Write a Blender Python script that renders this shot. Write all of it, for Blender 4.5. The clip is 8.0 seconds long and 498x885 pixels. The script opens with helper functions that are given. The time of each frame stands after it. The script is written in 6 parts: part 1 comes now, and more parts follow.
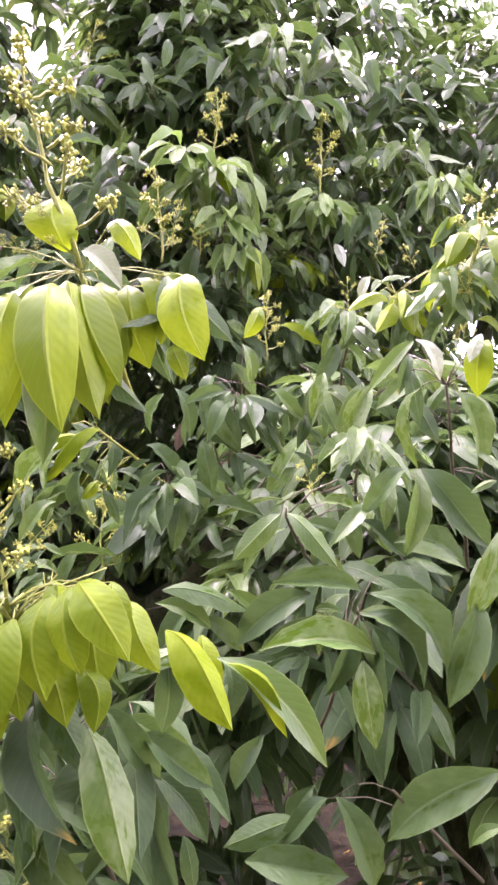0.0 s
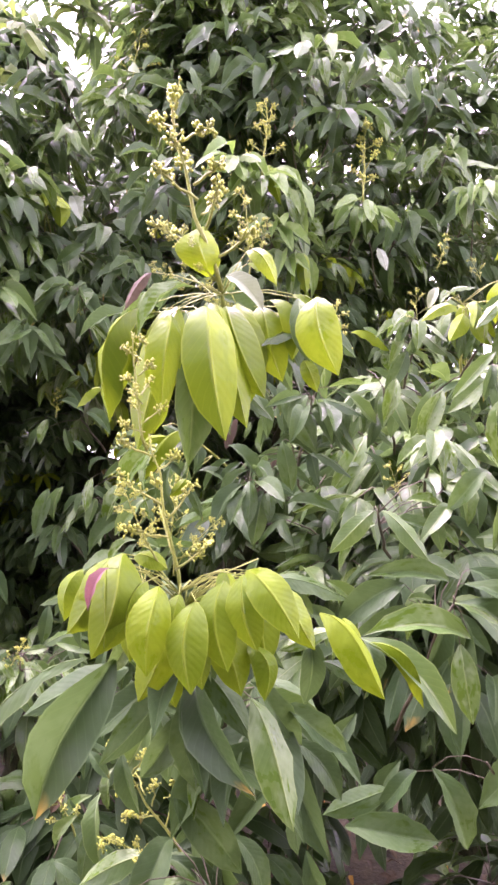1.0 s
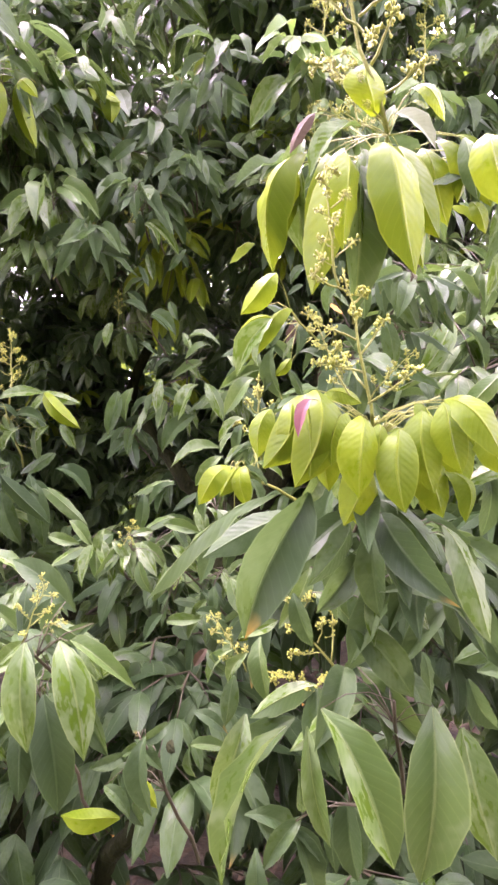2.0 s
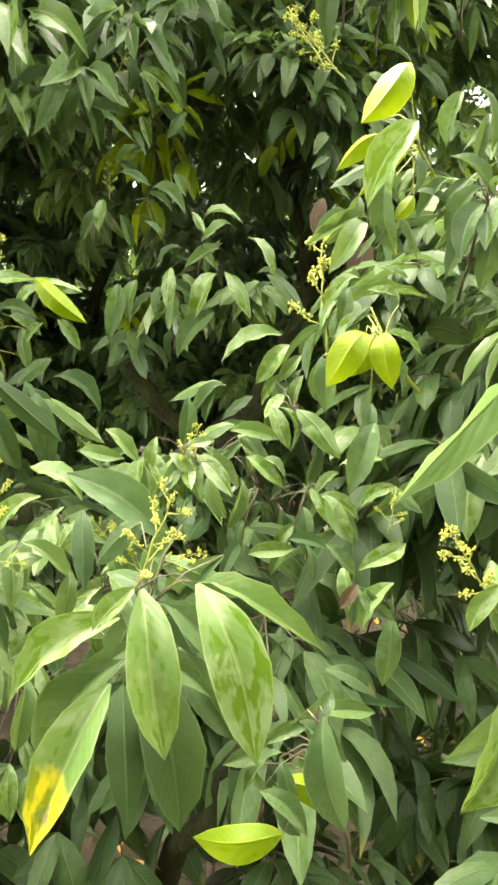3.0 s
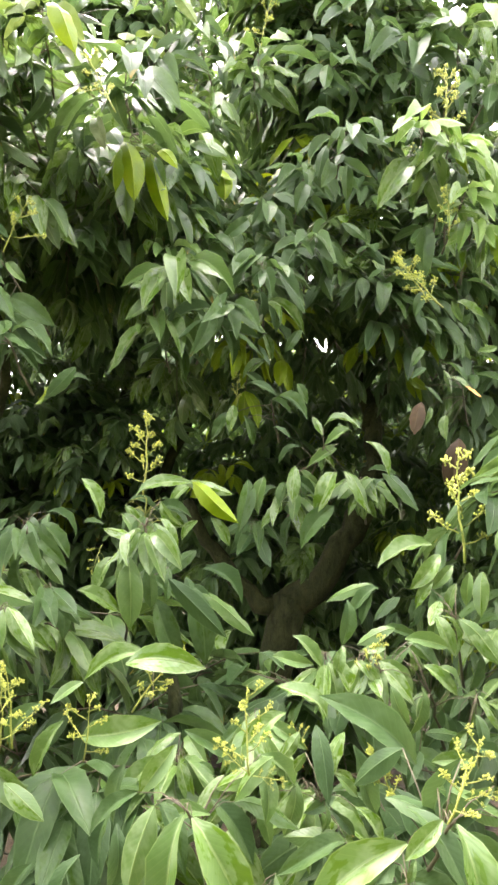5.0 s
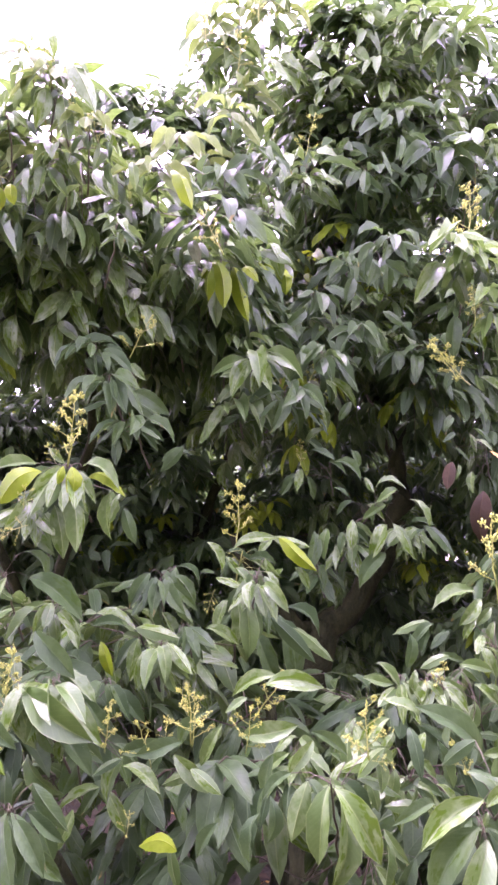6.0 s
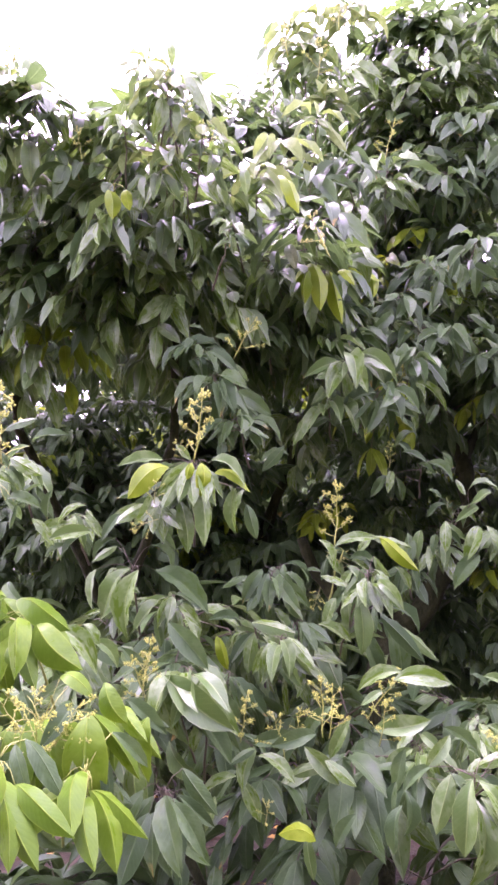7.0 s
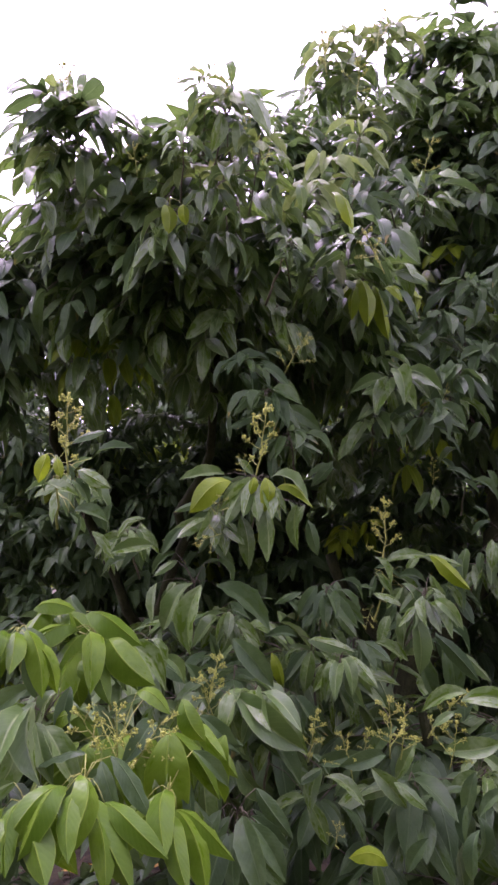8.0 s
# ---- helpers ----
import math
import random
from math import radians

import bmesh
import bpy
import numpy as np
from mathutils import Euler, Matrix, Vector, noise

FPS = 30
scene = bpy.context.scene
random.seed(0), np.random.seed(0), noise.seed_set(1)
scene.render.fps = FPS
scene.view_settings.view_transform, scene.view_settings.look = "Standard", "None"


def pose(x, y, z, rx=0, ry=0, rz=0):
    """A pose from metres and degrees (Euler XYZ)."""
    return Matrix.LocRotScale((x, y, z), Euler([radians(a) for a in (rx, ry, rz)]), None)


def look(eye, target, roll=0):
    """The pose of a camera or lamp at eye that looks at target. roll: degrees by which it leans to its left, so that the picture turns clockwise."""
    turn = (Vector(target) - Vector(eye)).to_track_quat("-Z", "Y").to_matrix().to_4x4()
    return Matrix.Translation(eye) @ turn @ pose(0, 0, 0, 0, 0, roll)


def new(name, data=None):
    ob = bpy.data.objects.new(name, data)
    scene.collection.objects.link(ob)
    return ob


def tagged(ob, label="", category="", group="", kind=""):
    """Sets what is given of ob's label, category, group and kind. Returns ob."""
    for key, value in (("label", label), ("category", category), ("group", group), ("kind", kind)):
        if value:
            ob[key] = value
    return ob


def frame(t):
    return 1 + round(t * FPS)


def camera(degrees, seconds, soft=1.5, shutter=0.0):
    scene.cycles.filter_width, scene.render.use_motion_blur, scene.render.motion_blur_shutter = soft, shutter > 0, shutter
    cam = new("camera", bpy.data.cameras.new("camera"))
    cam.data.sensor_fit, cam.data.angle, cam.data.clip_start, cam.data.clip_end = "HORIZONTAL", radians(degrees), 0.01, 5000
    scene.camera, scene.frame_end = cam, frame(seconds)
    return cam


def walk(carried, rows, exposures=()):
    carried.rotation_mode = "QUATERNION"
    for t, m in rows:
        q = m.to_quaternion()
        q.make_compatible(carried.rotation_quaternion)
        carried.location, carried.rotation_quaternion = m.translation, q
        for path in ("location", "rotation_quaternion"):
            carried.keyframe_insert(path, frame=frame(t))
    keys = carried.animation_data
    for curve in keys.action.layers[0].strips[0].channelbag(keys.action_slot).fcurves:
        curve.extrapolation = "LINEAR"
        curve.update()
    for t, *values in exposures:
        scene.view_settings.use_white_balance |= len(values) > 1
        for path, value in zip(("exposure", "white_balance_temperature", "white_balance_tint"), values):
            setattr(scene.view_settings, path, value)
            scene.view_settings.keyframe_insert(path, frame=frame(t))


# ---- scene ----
cam = camera(40.3, 8.0, soft=2.8)
PATH = [
    (0, (0.008, 0.03, 1.437), (0.006, 2.023, 1.605), 1.1),
    (0.5, (-0.04, -0.003, 1.44), (-0.063, 1.989, 1.619), 1.0),
    (1, (-0.077, -0.024, 1.438), (-0.1, 1.97, 1.591), 1.3),
    (1.5, (-0.142, -0.064, 1.416), (-0.177, 1.934, 1.509), 0.6),
    (2, (-0.193, -0.031, 1.378), (-0.239, 1.967, 1.319), -0.1),
    (2.2, (-0.218, -0.003, 1.369), (-0.288, 1.994, 1.269), -0.6),
    (3.3, (-0.404, 0.225, 1.295), (-0.169, 2.195, 1.041), -1.5),
    (3.5, (-0.425, 0.235, 1.291), (-0.156, 2.202, 1.045), -1.3),
    (4, (-0.473, 0.233, 1.303), (-0.111, 2.193, 1.132), -1.6),
    (4.1, (-0.469, 0.228, 1.307), (-0.13, 2.194, 1.172), -2.0),
    (4.5, (-0.496, 0.196, 1.342), (-0.323, 2.189, 1.38), -0.5),
    (4.7, (-0.509, 0.172, 1.357), (-0.398, 2.165, 1.476), -0.1),
    (5.8, (-0.671, -0.155, 1.458), (-0.549, 1.826, 1.701), -1.0),
    (6, (-0.696, -0.176, 1.456), (-0.59, 1.807, 1.696), -0.7),
    (6.5, (-0.763, -0.193, 1.445), (-0.743, 1.798, 1.637), 0.1),
    (7, (-0.831, -0.188, 1.44), (-0.818, 1.795, 1.703), -0.0),
    (7.5, (-0.884, -0.153, 1.452), (-0.836, 1.819, 1.784), -1.0),
    (8, (-0.914, -0.183, 1.44), (-0.921, 1.793, 1.746), 0.8),
]
walk(cam, [(t, look(eye, aim, roll)) for t, eye, aim, roll in PATH],
     [(0.0, 3.62, 6200, 58), (1.5, 3.78, 6150, 67), (2.2, 3.98, 6350, 60), (3.5, 4.26, 7750, 1), (4.5, 4.18, 7250, 3), (6.0, 3.97, 5800, 83), (7.0, 3.92, 5800, 83), (7.5, 3.5, 5880, 78), (8.0, 2.45, 5870, 68)])

# ---- world, sun, exposure: bright overcast ----
world = bpy.data.worlds.new("overcast_sky")
scene.world = world
world.use_nodes = True
wn, wl = world.node_tree.nodes, world.node_tree.links
wn.clear()
SUN_UP, SUN_TURN = radians(60), radians(-25)
sky = wn.new("ShaderNodeTexSky")
sky.sky_type, sky.sun_disc = "NISHITA", False
sky.sun_elevation, sky.sun_rotation = SUN_UP, SUN_TURN
sky.air_density, sky.dust_density, sky.ozone_density = 1.0, 6.0, 0.6
pale = wn.new("ShaderNodeMix")
pale.data_type = "RGBA"
pale.inputs["Factor"].default_value = 0.72
pale.inputs["B"].default_value = (10.5, 10.6, 10.8, 1)
wbg, wout = wn.new("ShaderNodeBackground"), wn.new("ShaderNodeOutputWorld")
wbg.inputs["Strength"].default_value = 0.085
wl.new(sky.outputs["Color"], pale.inputs["A"])
wl.new(pale.outputs["Result"], wbg.inputs["Color"])
wl.new(wbg.outputs["Background"], wout.inputs["Surface"])

sun = new("sun", bpy.data.lights.new("sun", "SUN"))
sun.data.energy, sun.data.angle, sun.data.color = 1.5, radians(55), (1, 0.97, 0.92)
sun.matrix_world = look((0, 0, 8), (-8 * math.cos(SUN_UP) * math.sin(SUN_TURN), -8 * math.cos(SUN_UP) * math.cos(SUN_TURN), 8 - 8 * math.sin(SUN_UP)))

UP = Vector((0, 0, 1))


# ---- materials ----
class Nodes:
    """A short way to write a node material."""

    def __init__(self, name):
        self.mat = bpy.data.materials.new(name)
        self.mat.use_nodes = True
        self.tree = self.mat.node_tree
        self.tree.nodes.clear()

    def add(self, kind, values=(), **fields):
        n = self.tree.nodes.new(kind)
        if "operation" in fields:
            n.operation = fields["operation"]
        if "data_type" in fields:
            n.data_type = fields["data_type"]
        if "noise_dimensions" in fields:
            n.noise_dimensions = fields["noise_dimensions"]
        for key, v in dict(values).items():
            if isinstance(v, bpy.types.NodeSocket):
                self.tree.links.new(v, n.inputs[key])
            else:
                n.inputs[key].default_value = v
        return n

    def maths(self, op, a, b=0.0):
        return self.add("ShaderNodeMath", {0: a, 1: b}, operation=op).outputs[0]

    def mix(self, f, a, b):
        return self.add("ShaderNodeMix", {"Factor": f, "A": a, "B": b}, data_type="RGBA").outputs["Result"]

    def span(self, v, lo, hi, out0=0.0, out1=1.0):
        return self.add("ShaderNodeMapRange", {"Value": v, "From Min": lo, "From Max": hi, "To Min": out0, "To Max": out1}).outputs[0]

    def bump(self, height, strength, distance):
        return self.add("ShaderNodeBump", {"Height": height, "Strength": strength, "Distance": distance}).outputs[0]

    def finish(self, surface):
        out = self.tree.nodes.new("ShaderNodeOutputMaterial")
        self.tree.links.new(surface, out.inputs["Surface"])
        return self.mat


def leaf_material(name, dark, light, vein, sheen_film, through_light, rough, blotch=0.5, scorch=None, wet=0.0, shine=0.6, gain=1.6, burnt=0.0):
    """A leathery leaflet: midrib, side veins, pale patches of dust and painted sky sheen, wet patches, light passing
    through the blade.
    """
    k = Nodes(name)
    uv = k.add("ShaderNodeUVMap").outputs[0]
    sep = k.add("ShaderNodeSeparateXYZ", {0: uv})
    u, v = sep.outputs[0], sep.outputs[1]
    rnd = k.maths("FRACT", k.maths("ADD", k.add("ShaderNodeObjectInfo").outputs["Random"], k.add("ShaderNodeNewGeometry").outputs["Random Per Island"]))
    rnd2 = k.maths("FRACT", k.maths("MULTIPLY", rnd, 17.31))
    across = k.maths("ABSOLUTE", k.maths("SUBTRACT", u, 0.5))
    seat = k.add("ShaderNodeCombineXYZ", {0: k.maths("MULTIPLY", u, 0.35), 1: v, 2: 0.0}).outputs[0]
    w = k.maths("MULTIPLY", rnd, 61.0)
    big = k.add("ShaderNodeTexNoise", {"Vector": seat, "W": w, "Scale": 4.5, "Detail": 2.0, "Roughness": 0.6}, noise_dimensions="4D").outputs[0]
    fine = k.add("ShaderNodeTexNoise", {"Vector": seat, "W": w, "Scale": 38.0, "Detail": 2.0}, noise_dimensions="4D").outputs[0]
    # side veins run outward and forward from the midrib
    slant = k.maths("SUBTRACT", k.maths("MULTIPLY", v, 12.0), k.maths("MULTIPLY", across, 5.0))
    saw = k.maths("ABSOLUTE", k.maths("SUBTRACT", k.maths("FRACT", slant), 0.5))
    sidevein = k.span(saw, 0.0, 0.10, 1.0, 0.0)
    midrib = k.span(across, 0.012, 0.045, 1.0, 0.0)
    tone = k.mix(k.maths("ADD", k.maths("MULTIPLY", rnd2, 0.65), k.maths("MULTIPLY", big, 0.35)), (*dark, 1), (*light, 1))
    tone = k.mix(k.maths("MULTIPLY", sidevein, 0.12), tone, (*vein, 1))
    # pale blotches put milky sky sheen, with some dust, into the colour
    patch = k.span(big, 0.48, 0.60)
    tone = k.mix(k.maths("MULTIPLY", k.maths("MULTIPLY", patch, k.span(rnd2, 0.15, 0.6)), blotch), tone, (*sheen_film, 1))
    tone = k.mix(k.maths("MULTIPLY", k.span(fine, 0.62, 0.72), 0.25), tone, (*dark, 1))
    if scorch:
        tone = k.mix(k.maths("MULTIPLY", k.span(k.maths("ADD", v, k.maths("MULTIPLY", big, 0.6)), 1.15 - 0.32 * burnt, 1.35 - 0.42 * burnt), k.maths("MAXIMUM", k.span(rnd, 0.93, 0.95), burnt)), tone, (*scorch, 1))
        if burnt:
            dead = k.maths("MULTIPLY", k.span(k.maths("ADD", k.maths("ABSOLUTE", k.maths("SUBTRACT", v, 0.78)), k.maths("MULTIPLY", across, 0.35)), 0.06, 0.10, 1.0, 0.0), k.span(fine, 0.35, 0.5))
            tone = k.mix(dead, tone, (0.20, 0.13, 0.07, 1))
    # wet streaks; their saturated tone also paints leaf parts without sky sheen
    streak = k.add("ShaderNodeCombineXYZ", {0: k.maths("MULTIPLY", u, 0.55), 1: k.maths("MULTIPLY", v, 0.55), 2: 0.0}).outputs[0]
    drops = k.add("ShaderNodeTexNoise", {"Vector": streak, "W": k.maths("ADD", w, 7.0), "Scale": 8.0, "Detail": 3.0, "Roughness": 0.55}, noise_dimensions="4D").outputs[0]
    wetted = k.maths("MULTIPLY", k.span(k.maths("ADD", drops, k.maths("MULTIPLY", v, 0.10)), 0.55, 0.64), k.maths("MULTIPLY", k.span(rnd2, 0.35, 0.75), wet))
    tone = k.mix(k.maths("MULTIPLY", wetted, 0.9), tone, (light[0] * 0.60, light[1] * 0.70, light[2] * 0.08, 1))
    tone = k.mix(k.maths("MULTIPLY", midrib, 0.5), tone, (*vein, 1))
    margin = k.span(across, 0.462, 0.492)
    tone = k.mix(k.maths("MULTIPLY", margin, 0.5), tone, (*vein, 1))
    height = k.maths("ADD", k.maths("MULTIPLY", saw, 0.10), k.maths("ADD", k.maths("MULTIPLY", big, 0.9), k.maths("MULTIPLY", midrib, 0.5)))
    normal = k.bump(height, 0.45, 0.004)
    gloss = k.maths("ADD", rough, k.maths("ADD", k.maths("MULTIPLY", patch, 0.22), k.maths("MULTIPLY", fine, 0.08)))
    gloss = k.maths("MULTIPLY", gloss, k.maths("SUBTRACT", 1.0, k.maths("MULTIPLY", wetted, 0.55)))
    face = k.add("ShaderNodeBsdfPrincipled", {"Base Color": tone, "Roughness": gloss, "Normal": normal, "Specular IOR Level": shine})
    lit = k.mix(0.5, tone, (light[0] * gain * 1.1, light[1] * gain, light[2] * gain * 0.7, 1))
    glow = k.add("ShaderNodeBsdfTranslucent", {"Color": lit, "Normal": normal})
    return k.finish(k.add("ShaderNodeMixShader", {0: through_light, 1: face.outputs[0], 2: glow.outputs[0]}).outputs[0])


DEEP = leaf_material("deep_green_leaf", (0.025, 0.058, 0.018), (0.063, 0.118, 0.035), (0.128, 0.205, 0.080), (0.092, 0.148, 0.062), 0.36, 0.34, 0.5, (0.390, 0.255, 0.045), wet=0.6, shine=0.19)
FRESH = leaf_material("fresh_green_leaf", (0.048, 0.105, 0.021), (0.104, 0.185, 0.040), (0.255, 0.345, 0.115), (0.180, 0.255, 0.110), 0.30, 0.30, 0.75, wet=1.0, shine=0.4, gain=1.25)
YOUNG = leaf_material("young_lime_leaf", (0.072, 0.140, 0.003), (0.205, 0.300, 0.005), (0.290, 0.370, 0.030), (0.215, 0.310, 0.012), 0.38, 0.36, 0.45, wet=0.6, shine=0.25, gain=1.2)
# OLIVE: young crown-top leaves, with backlight and haze painted into the paler tone
OLIVE = leaf_material("backlit_olive_leaf", (0.066, 0.120, 0.024), (0.140, 0.205, 0.050), (0.250, 0.320, 0.110), (0.210, 0.275, 0.110), 0.42, 0.45, 0.5, shine=0.15, gain=1.35)
SCORCHED = leaf_material("scorched_leaf", (0.048, 0.105, 0.021), (0.104, 0.185, 0.040), (0.255, 0.345, 0.115), (0.195, 0.270, 0.125), 0.30, 0.27, 0.75, (0.480, 0.430, 0.010), wet=0.8, shine=0.5, gain=1.25, burnt=1.0)
BRIGHT = leaf_material("bright_green_leaf", (0.042, 0.108, 0.003), (0.112, 0.212, 0.006), (0.210, 0.320, 0.030), (0.130, 0.235, 0.015), 0.36, 0.34, 0.4, wet=0.6, shine=0.25, gain=1.2)
LIGHT = leaf_material("light_green_leaf", (0.072, 0.150, 0.026), (0.150, 0.255, 0.060), (0.280, 0.370, 0.120), (0.230, 0.320, 0.130), 0.38, 0.34, 0.6, wet=0.6, shine=0.35, gain=1.3)
PALE = leaf_material("pale_dusty_leaf", (0.150, 0.200, 0.110), (0.255, 0.315, 0.190), (0.390, 0.450, 0.300), (0.470, 0.540, 0.400), 0.2, 0.40, 0.4)
ORANGE = leaf_material("dying_orange_leaf", (0.456, 0.240, 0.024), (0.600, 0.360, 0.048), (0.540, 0.396, 0.120), (0.540, 0.360, 0.084), 0.3, 0.45, 0.3)
RUST = leaf_material("rust_brown_leaf", (0.034, 0.024, 0.012), (0.072, 0.050, 0.024), (0.110, 0.080, 0.040), (0.115, 0.085, 0.050), 0.2, 0.6, 0.4, shine=0.2)
PINK = leaf_material("curled_pink_leaf", (0.130, 0.046, 0.052), (0.247, 0.098, 0.104), (0.208, 0.104, 0.091), (0.260, 0.130, 0.130), 0.3, 0.5, 0.4)


def plain_material(name, a, b, scale, rough, depth=0.003, stretch=(1, 1, 1), sheen=0.4):
    """Two tones by noise at two scales, with relief."""
    k = Nodes(name)
    at = k.add("ShaderNodeTexCoord").outputs["Object"]
    at = k.add("ShaderNodeVectorMath", {0: at, 1: stretch}, operation="MULTIPLY").outputs[0]
    n1 = k.add("ShaderNodeTexNoise", {"Vector": at, "Scale": scale, "Detail": 4.0, "Roughness": 0.65}).outputs[0]
    n2 = k.add("ShaderNodeTexNoise", {"Vector": at, "Scale": scale * 9, "Detail": 3.0}).outputs[0]
    m = k.span(k.maths("ADD", k.maths("MULTIPLY", n1, 0.7), k.maths("MULTIPLY", n2, 0.3)), 0.35, 0.65)
    body = k.add("ShaderNodeBsdfPrincipled", {"Base Color": k.mix(m, (*a, 1), (*b, 1)), "Roughness": rough, "Specular IOR Level": sheen,
                                              "Normal": k.bump(k.maths("ADD", n1, k.maths("MULTIPLY", n2, 0.5)), 0.6, depth)})
    return k.finish(body.outputs[0])


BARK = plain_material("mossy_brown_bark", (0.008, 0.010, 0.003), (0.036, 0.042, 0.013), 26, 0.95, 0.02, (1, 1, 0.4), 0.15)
TWIG = plain_material("young_twig_bark", (0.046, 0.039, 0.018), (0.098, 0.085, 0.039), 40, 0.6, 0.001)
STALK = plain_material("green_flower_stalk", (0.188, 0.225, 0.031), (0.325, 0.362, 0.069), 60, 0.5, 0.001)
BUD = plain_material("yellow_green_bud", (0.270, 0.330, 0.030), (0.470, 0.510, 0.080), 90, 0.55, 0.001)
SOIL = plain_material("reddish_soil", (0.014, 0.012, 0.005), (0.062, 0.047, 0.019), 9, 0.95, 0.02)


# ---- building blocks ----
def mesh_of(name, verts, faces, mats, uvs=None, smooth=True, slots=None):
    me = bpy.data.meshes.new(name)
    me.from_pydata([tuple(p) for p in verts], [], faces)
    for m in mats:
        me.materials.append(m)
    if uvs is not None:
        layer = me.uv_layers.new(name="UVMap")
        loop_vert = np.empty(len(me.loops), dtype=np.int32)
        me.loops.foreach_get("vertex_index", loop_vert)
        layer.data.foreach_set("uv", np.asarray(uvs, dtype=np.float32)[loop_vert].ravel())
    if slots is not None:
        me.polygons.foreach_set("material_index", np.asarray(slots, dtype=np.int32))
    if smooth:
        me.polygons.foreach_set("use_smooth", [True] * len(me.polygons))
    me.update()
    return me


def under(name, data, parent, label=""):
    """A part: one mesh object under its thing or under a part."""
    ob = new(name, data)
    ob.parent = parent
    if label:
        ob["label"] = label
    return ob


def leaf_shape(steps, ribs, half, arch, fold, wave, phase, twist, lean):
    """A lance-shaped leaflet from (0, 0, 0) to (0, 1, 0), its face to +z."""
    verts, uvs, faces = [], [], []
    for i in range(steps + 1):
        v = 0.5 - 0.5 * math.cos(math.pi * (0.12 + 0.88 * i / steps)) if 0 < i < steps else i / steps
        vv = min(max(v, 0.006), 0.996)
        w = 1.04 * half * math.sin(math.pi * vv ** 0.90) ** 0.72 * (1 - 0.45 * max(0.0, (vv - 0.82) / 0.18) ** 1.2)
        for j in range(-ribs, ribs + 1):
            a = j / ribs
            x = a * w
            z = arch * math.sin(math.pi * v ** 0.72) + fold * abs(x) + wave * w * abs(a) * math.sin(v * 19 + phase + 1.4 * (a > 0))
            ang = twist * (v - 0.5)
            side = lean * math.sin(math.pi * v)
            verts.append((x * math.cos(ang) - z * math.sin(ang) * 0.3 + side, v, z + x * math.sin(ang)))
            uvs.append((0.5 + a / 2, v))
    n = 2 * ribs + 1
    for i in range(steps):
        for j in range(n - 1):
            p = i * n + j
            faces.append((p, p + 1, p + n + 1, p + n))
    return np.array(verts), np.array(uvs), faces


shape_rng = random.Random(11)
FINE_SHAPES = [leaf_shape(9, 2, 0.150, shape_rng.uniform(0.09, 0.25), shape_rng.choice((-0.6, -0.35, 0.4, 0.6, 0.8)), shape_rng.uniform(0.08, 0.2),
                          shape_rng.uniform(0, 6), shape_rng.uniform(-0.8, 0.8), shape_rng.uniform(-0.06, 0.06)) for _ in range(8)]
ROUGH_SHAPES = [leaf_shape(6, 1, 0.150, shape_rng.uniform(0.09, 0.26), shape_rng.choice((-0.35, 0.25, 0.45, 0.6)), 0.0, 0,
                           shape_rng.uniform(-0.5, 0.5), shape_rng.uniform(-0.05, 0.05)) for _ in range(6)]
FAR_SHAPES = [leaf_shape(3, 1, 0.160, shape_rng.uniform(0.09, 0.26), shape_rng.choice((-0.35, 0.25, 0.45, 0.6)), 0.0, 0,
                         shape_rng.uniform(-0.5, 0.5), shape_rng.uniform(-0.05, 0.05)) for _ in range(6)]
YOUNG_SHAPES = [leaf_shape(12, 2, 0.165, shape_rng.uniform(0.16, 0.34), shape_rng.uniform(-0.95, -0.35), shape_rng.uniform(0.05, 0.16),
                           shape_rng.uniform(0, 6), shape_rng.uniform(-0.7, 0.7), shape_rng.uniform(-0.10, 0.10)) for _ in range(8)]
LEAF_MESHES = {}


def leaf_mesh(mat, i):
    key = (mat.name, i)
    if key not in LEAF_MESHES:
        verts, uvs, faces = (YOUNG_SHAPES if mat in (YOUNG, BRIGHT) else FINE_SHAPES)[i]
        me = mesh_of("leaf", verts, faces, [mat], uvs)
        for e in me.edges:
            e.use_edge_sharp = abs(uvs[e.vertices[0]][0] - 0.5) + abs(uvs[e.vertices[1]][0] - 0.5) < 1e-4
        LEAF_MESHES[key] = me
    return LEAF_MESHES[key]


def leaf_matrix(base, tip, face, wide=1.0):
    """Lays a leaflet from base to tip with its upper face turned towards face."""
    base, axis = Vector(base), Vector(tip) - Vector(base)
    length = axis.length
    y = axis / length
    z = Vector(face) - y * Vector(face).dot(y)
    z = z.normalized() if z.length > 1e-4 else y.orthogonal().normalized()
    x = y.cross(z)
    return Matrix(((x.x * length * wide, y.x * length, z.x * length, base.x), (x.y * length * wide, y.y * length, z.y * length, base.y),
                   (x.z * length * wide, y.z * length, z.z * length, base.z), (0, 0, 0, 1)))


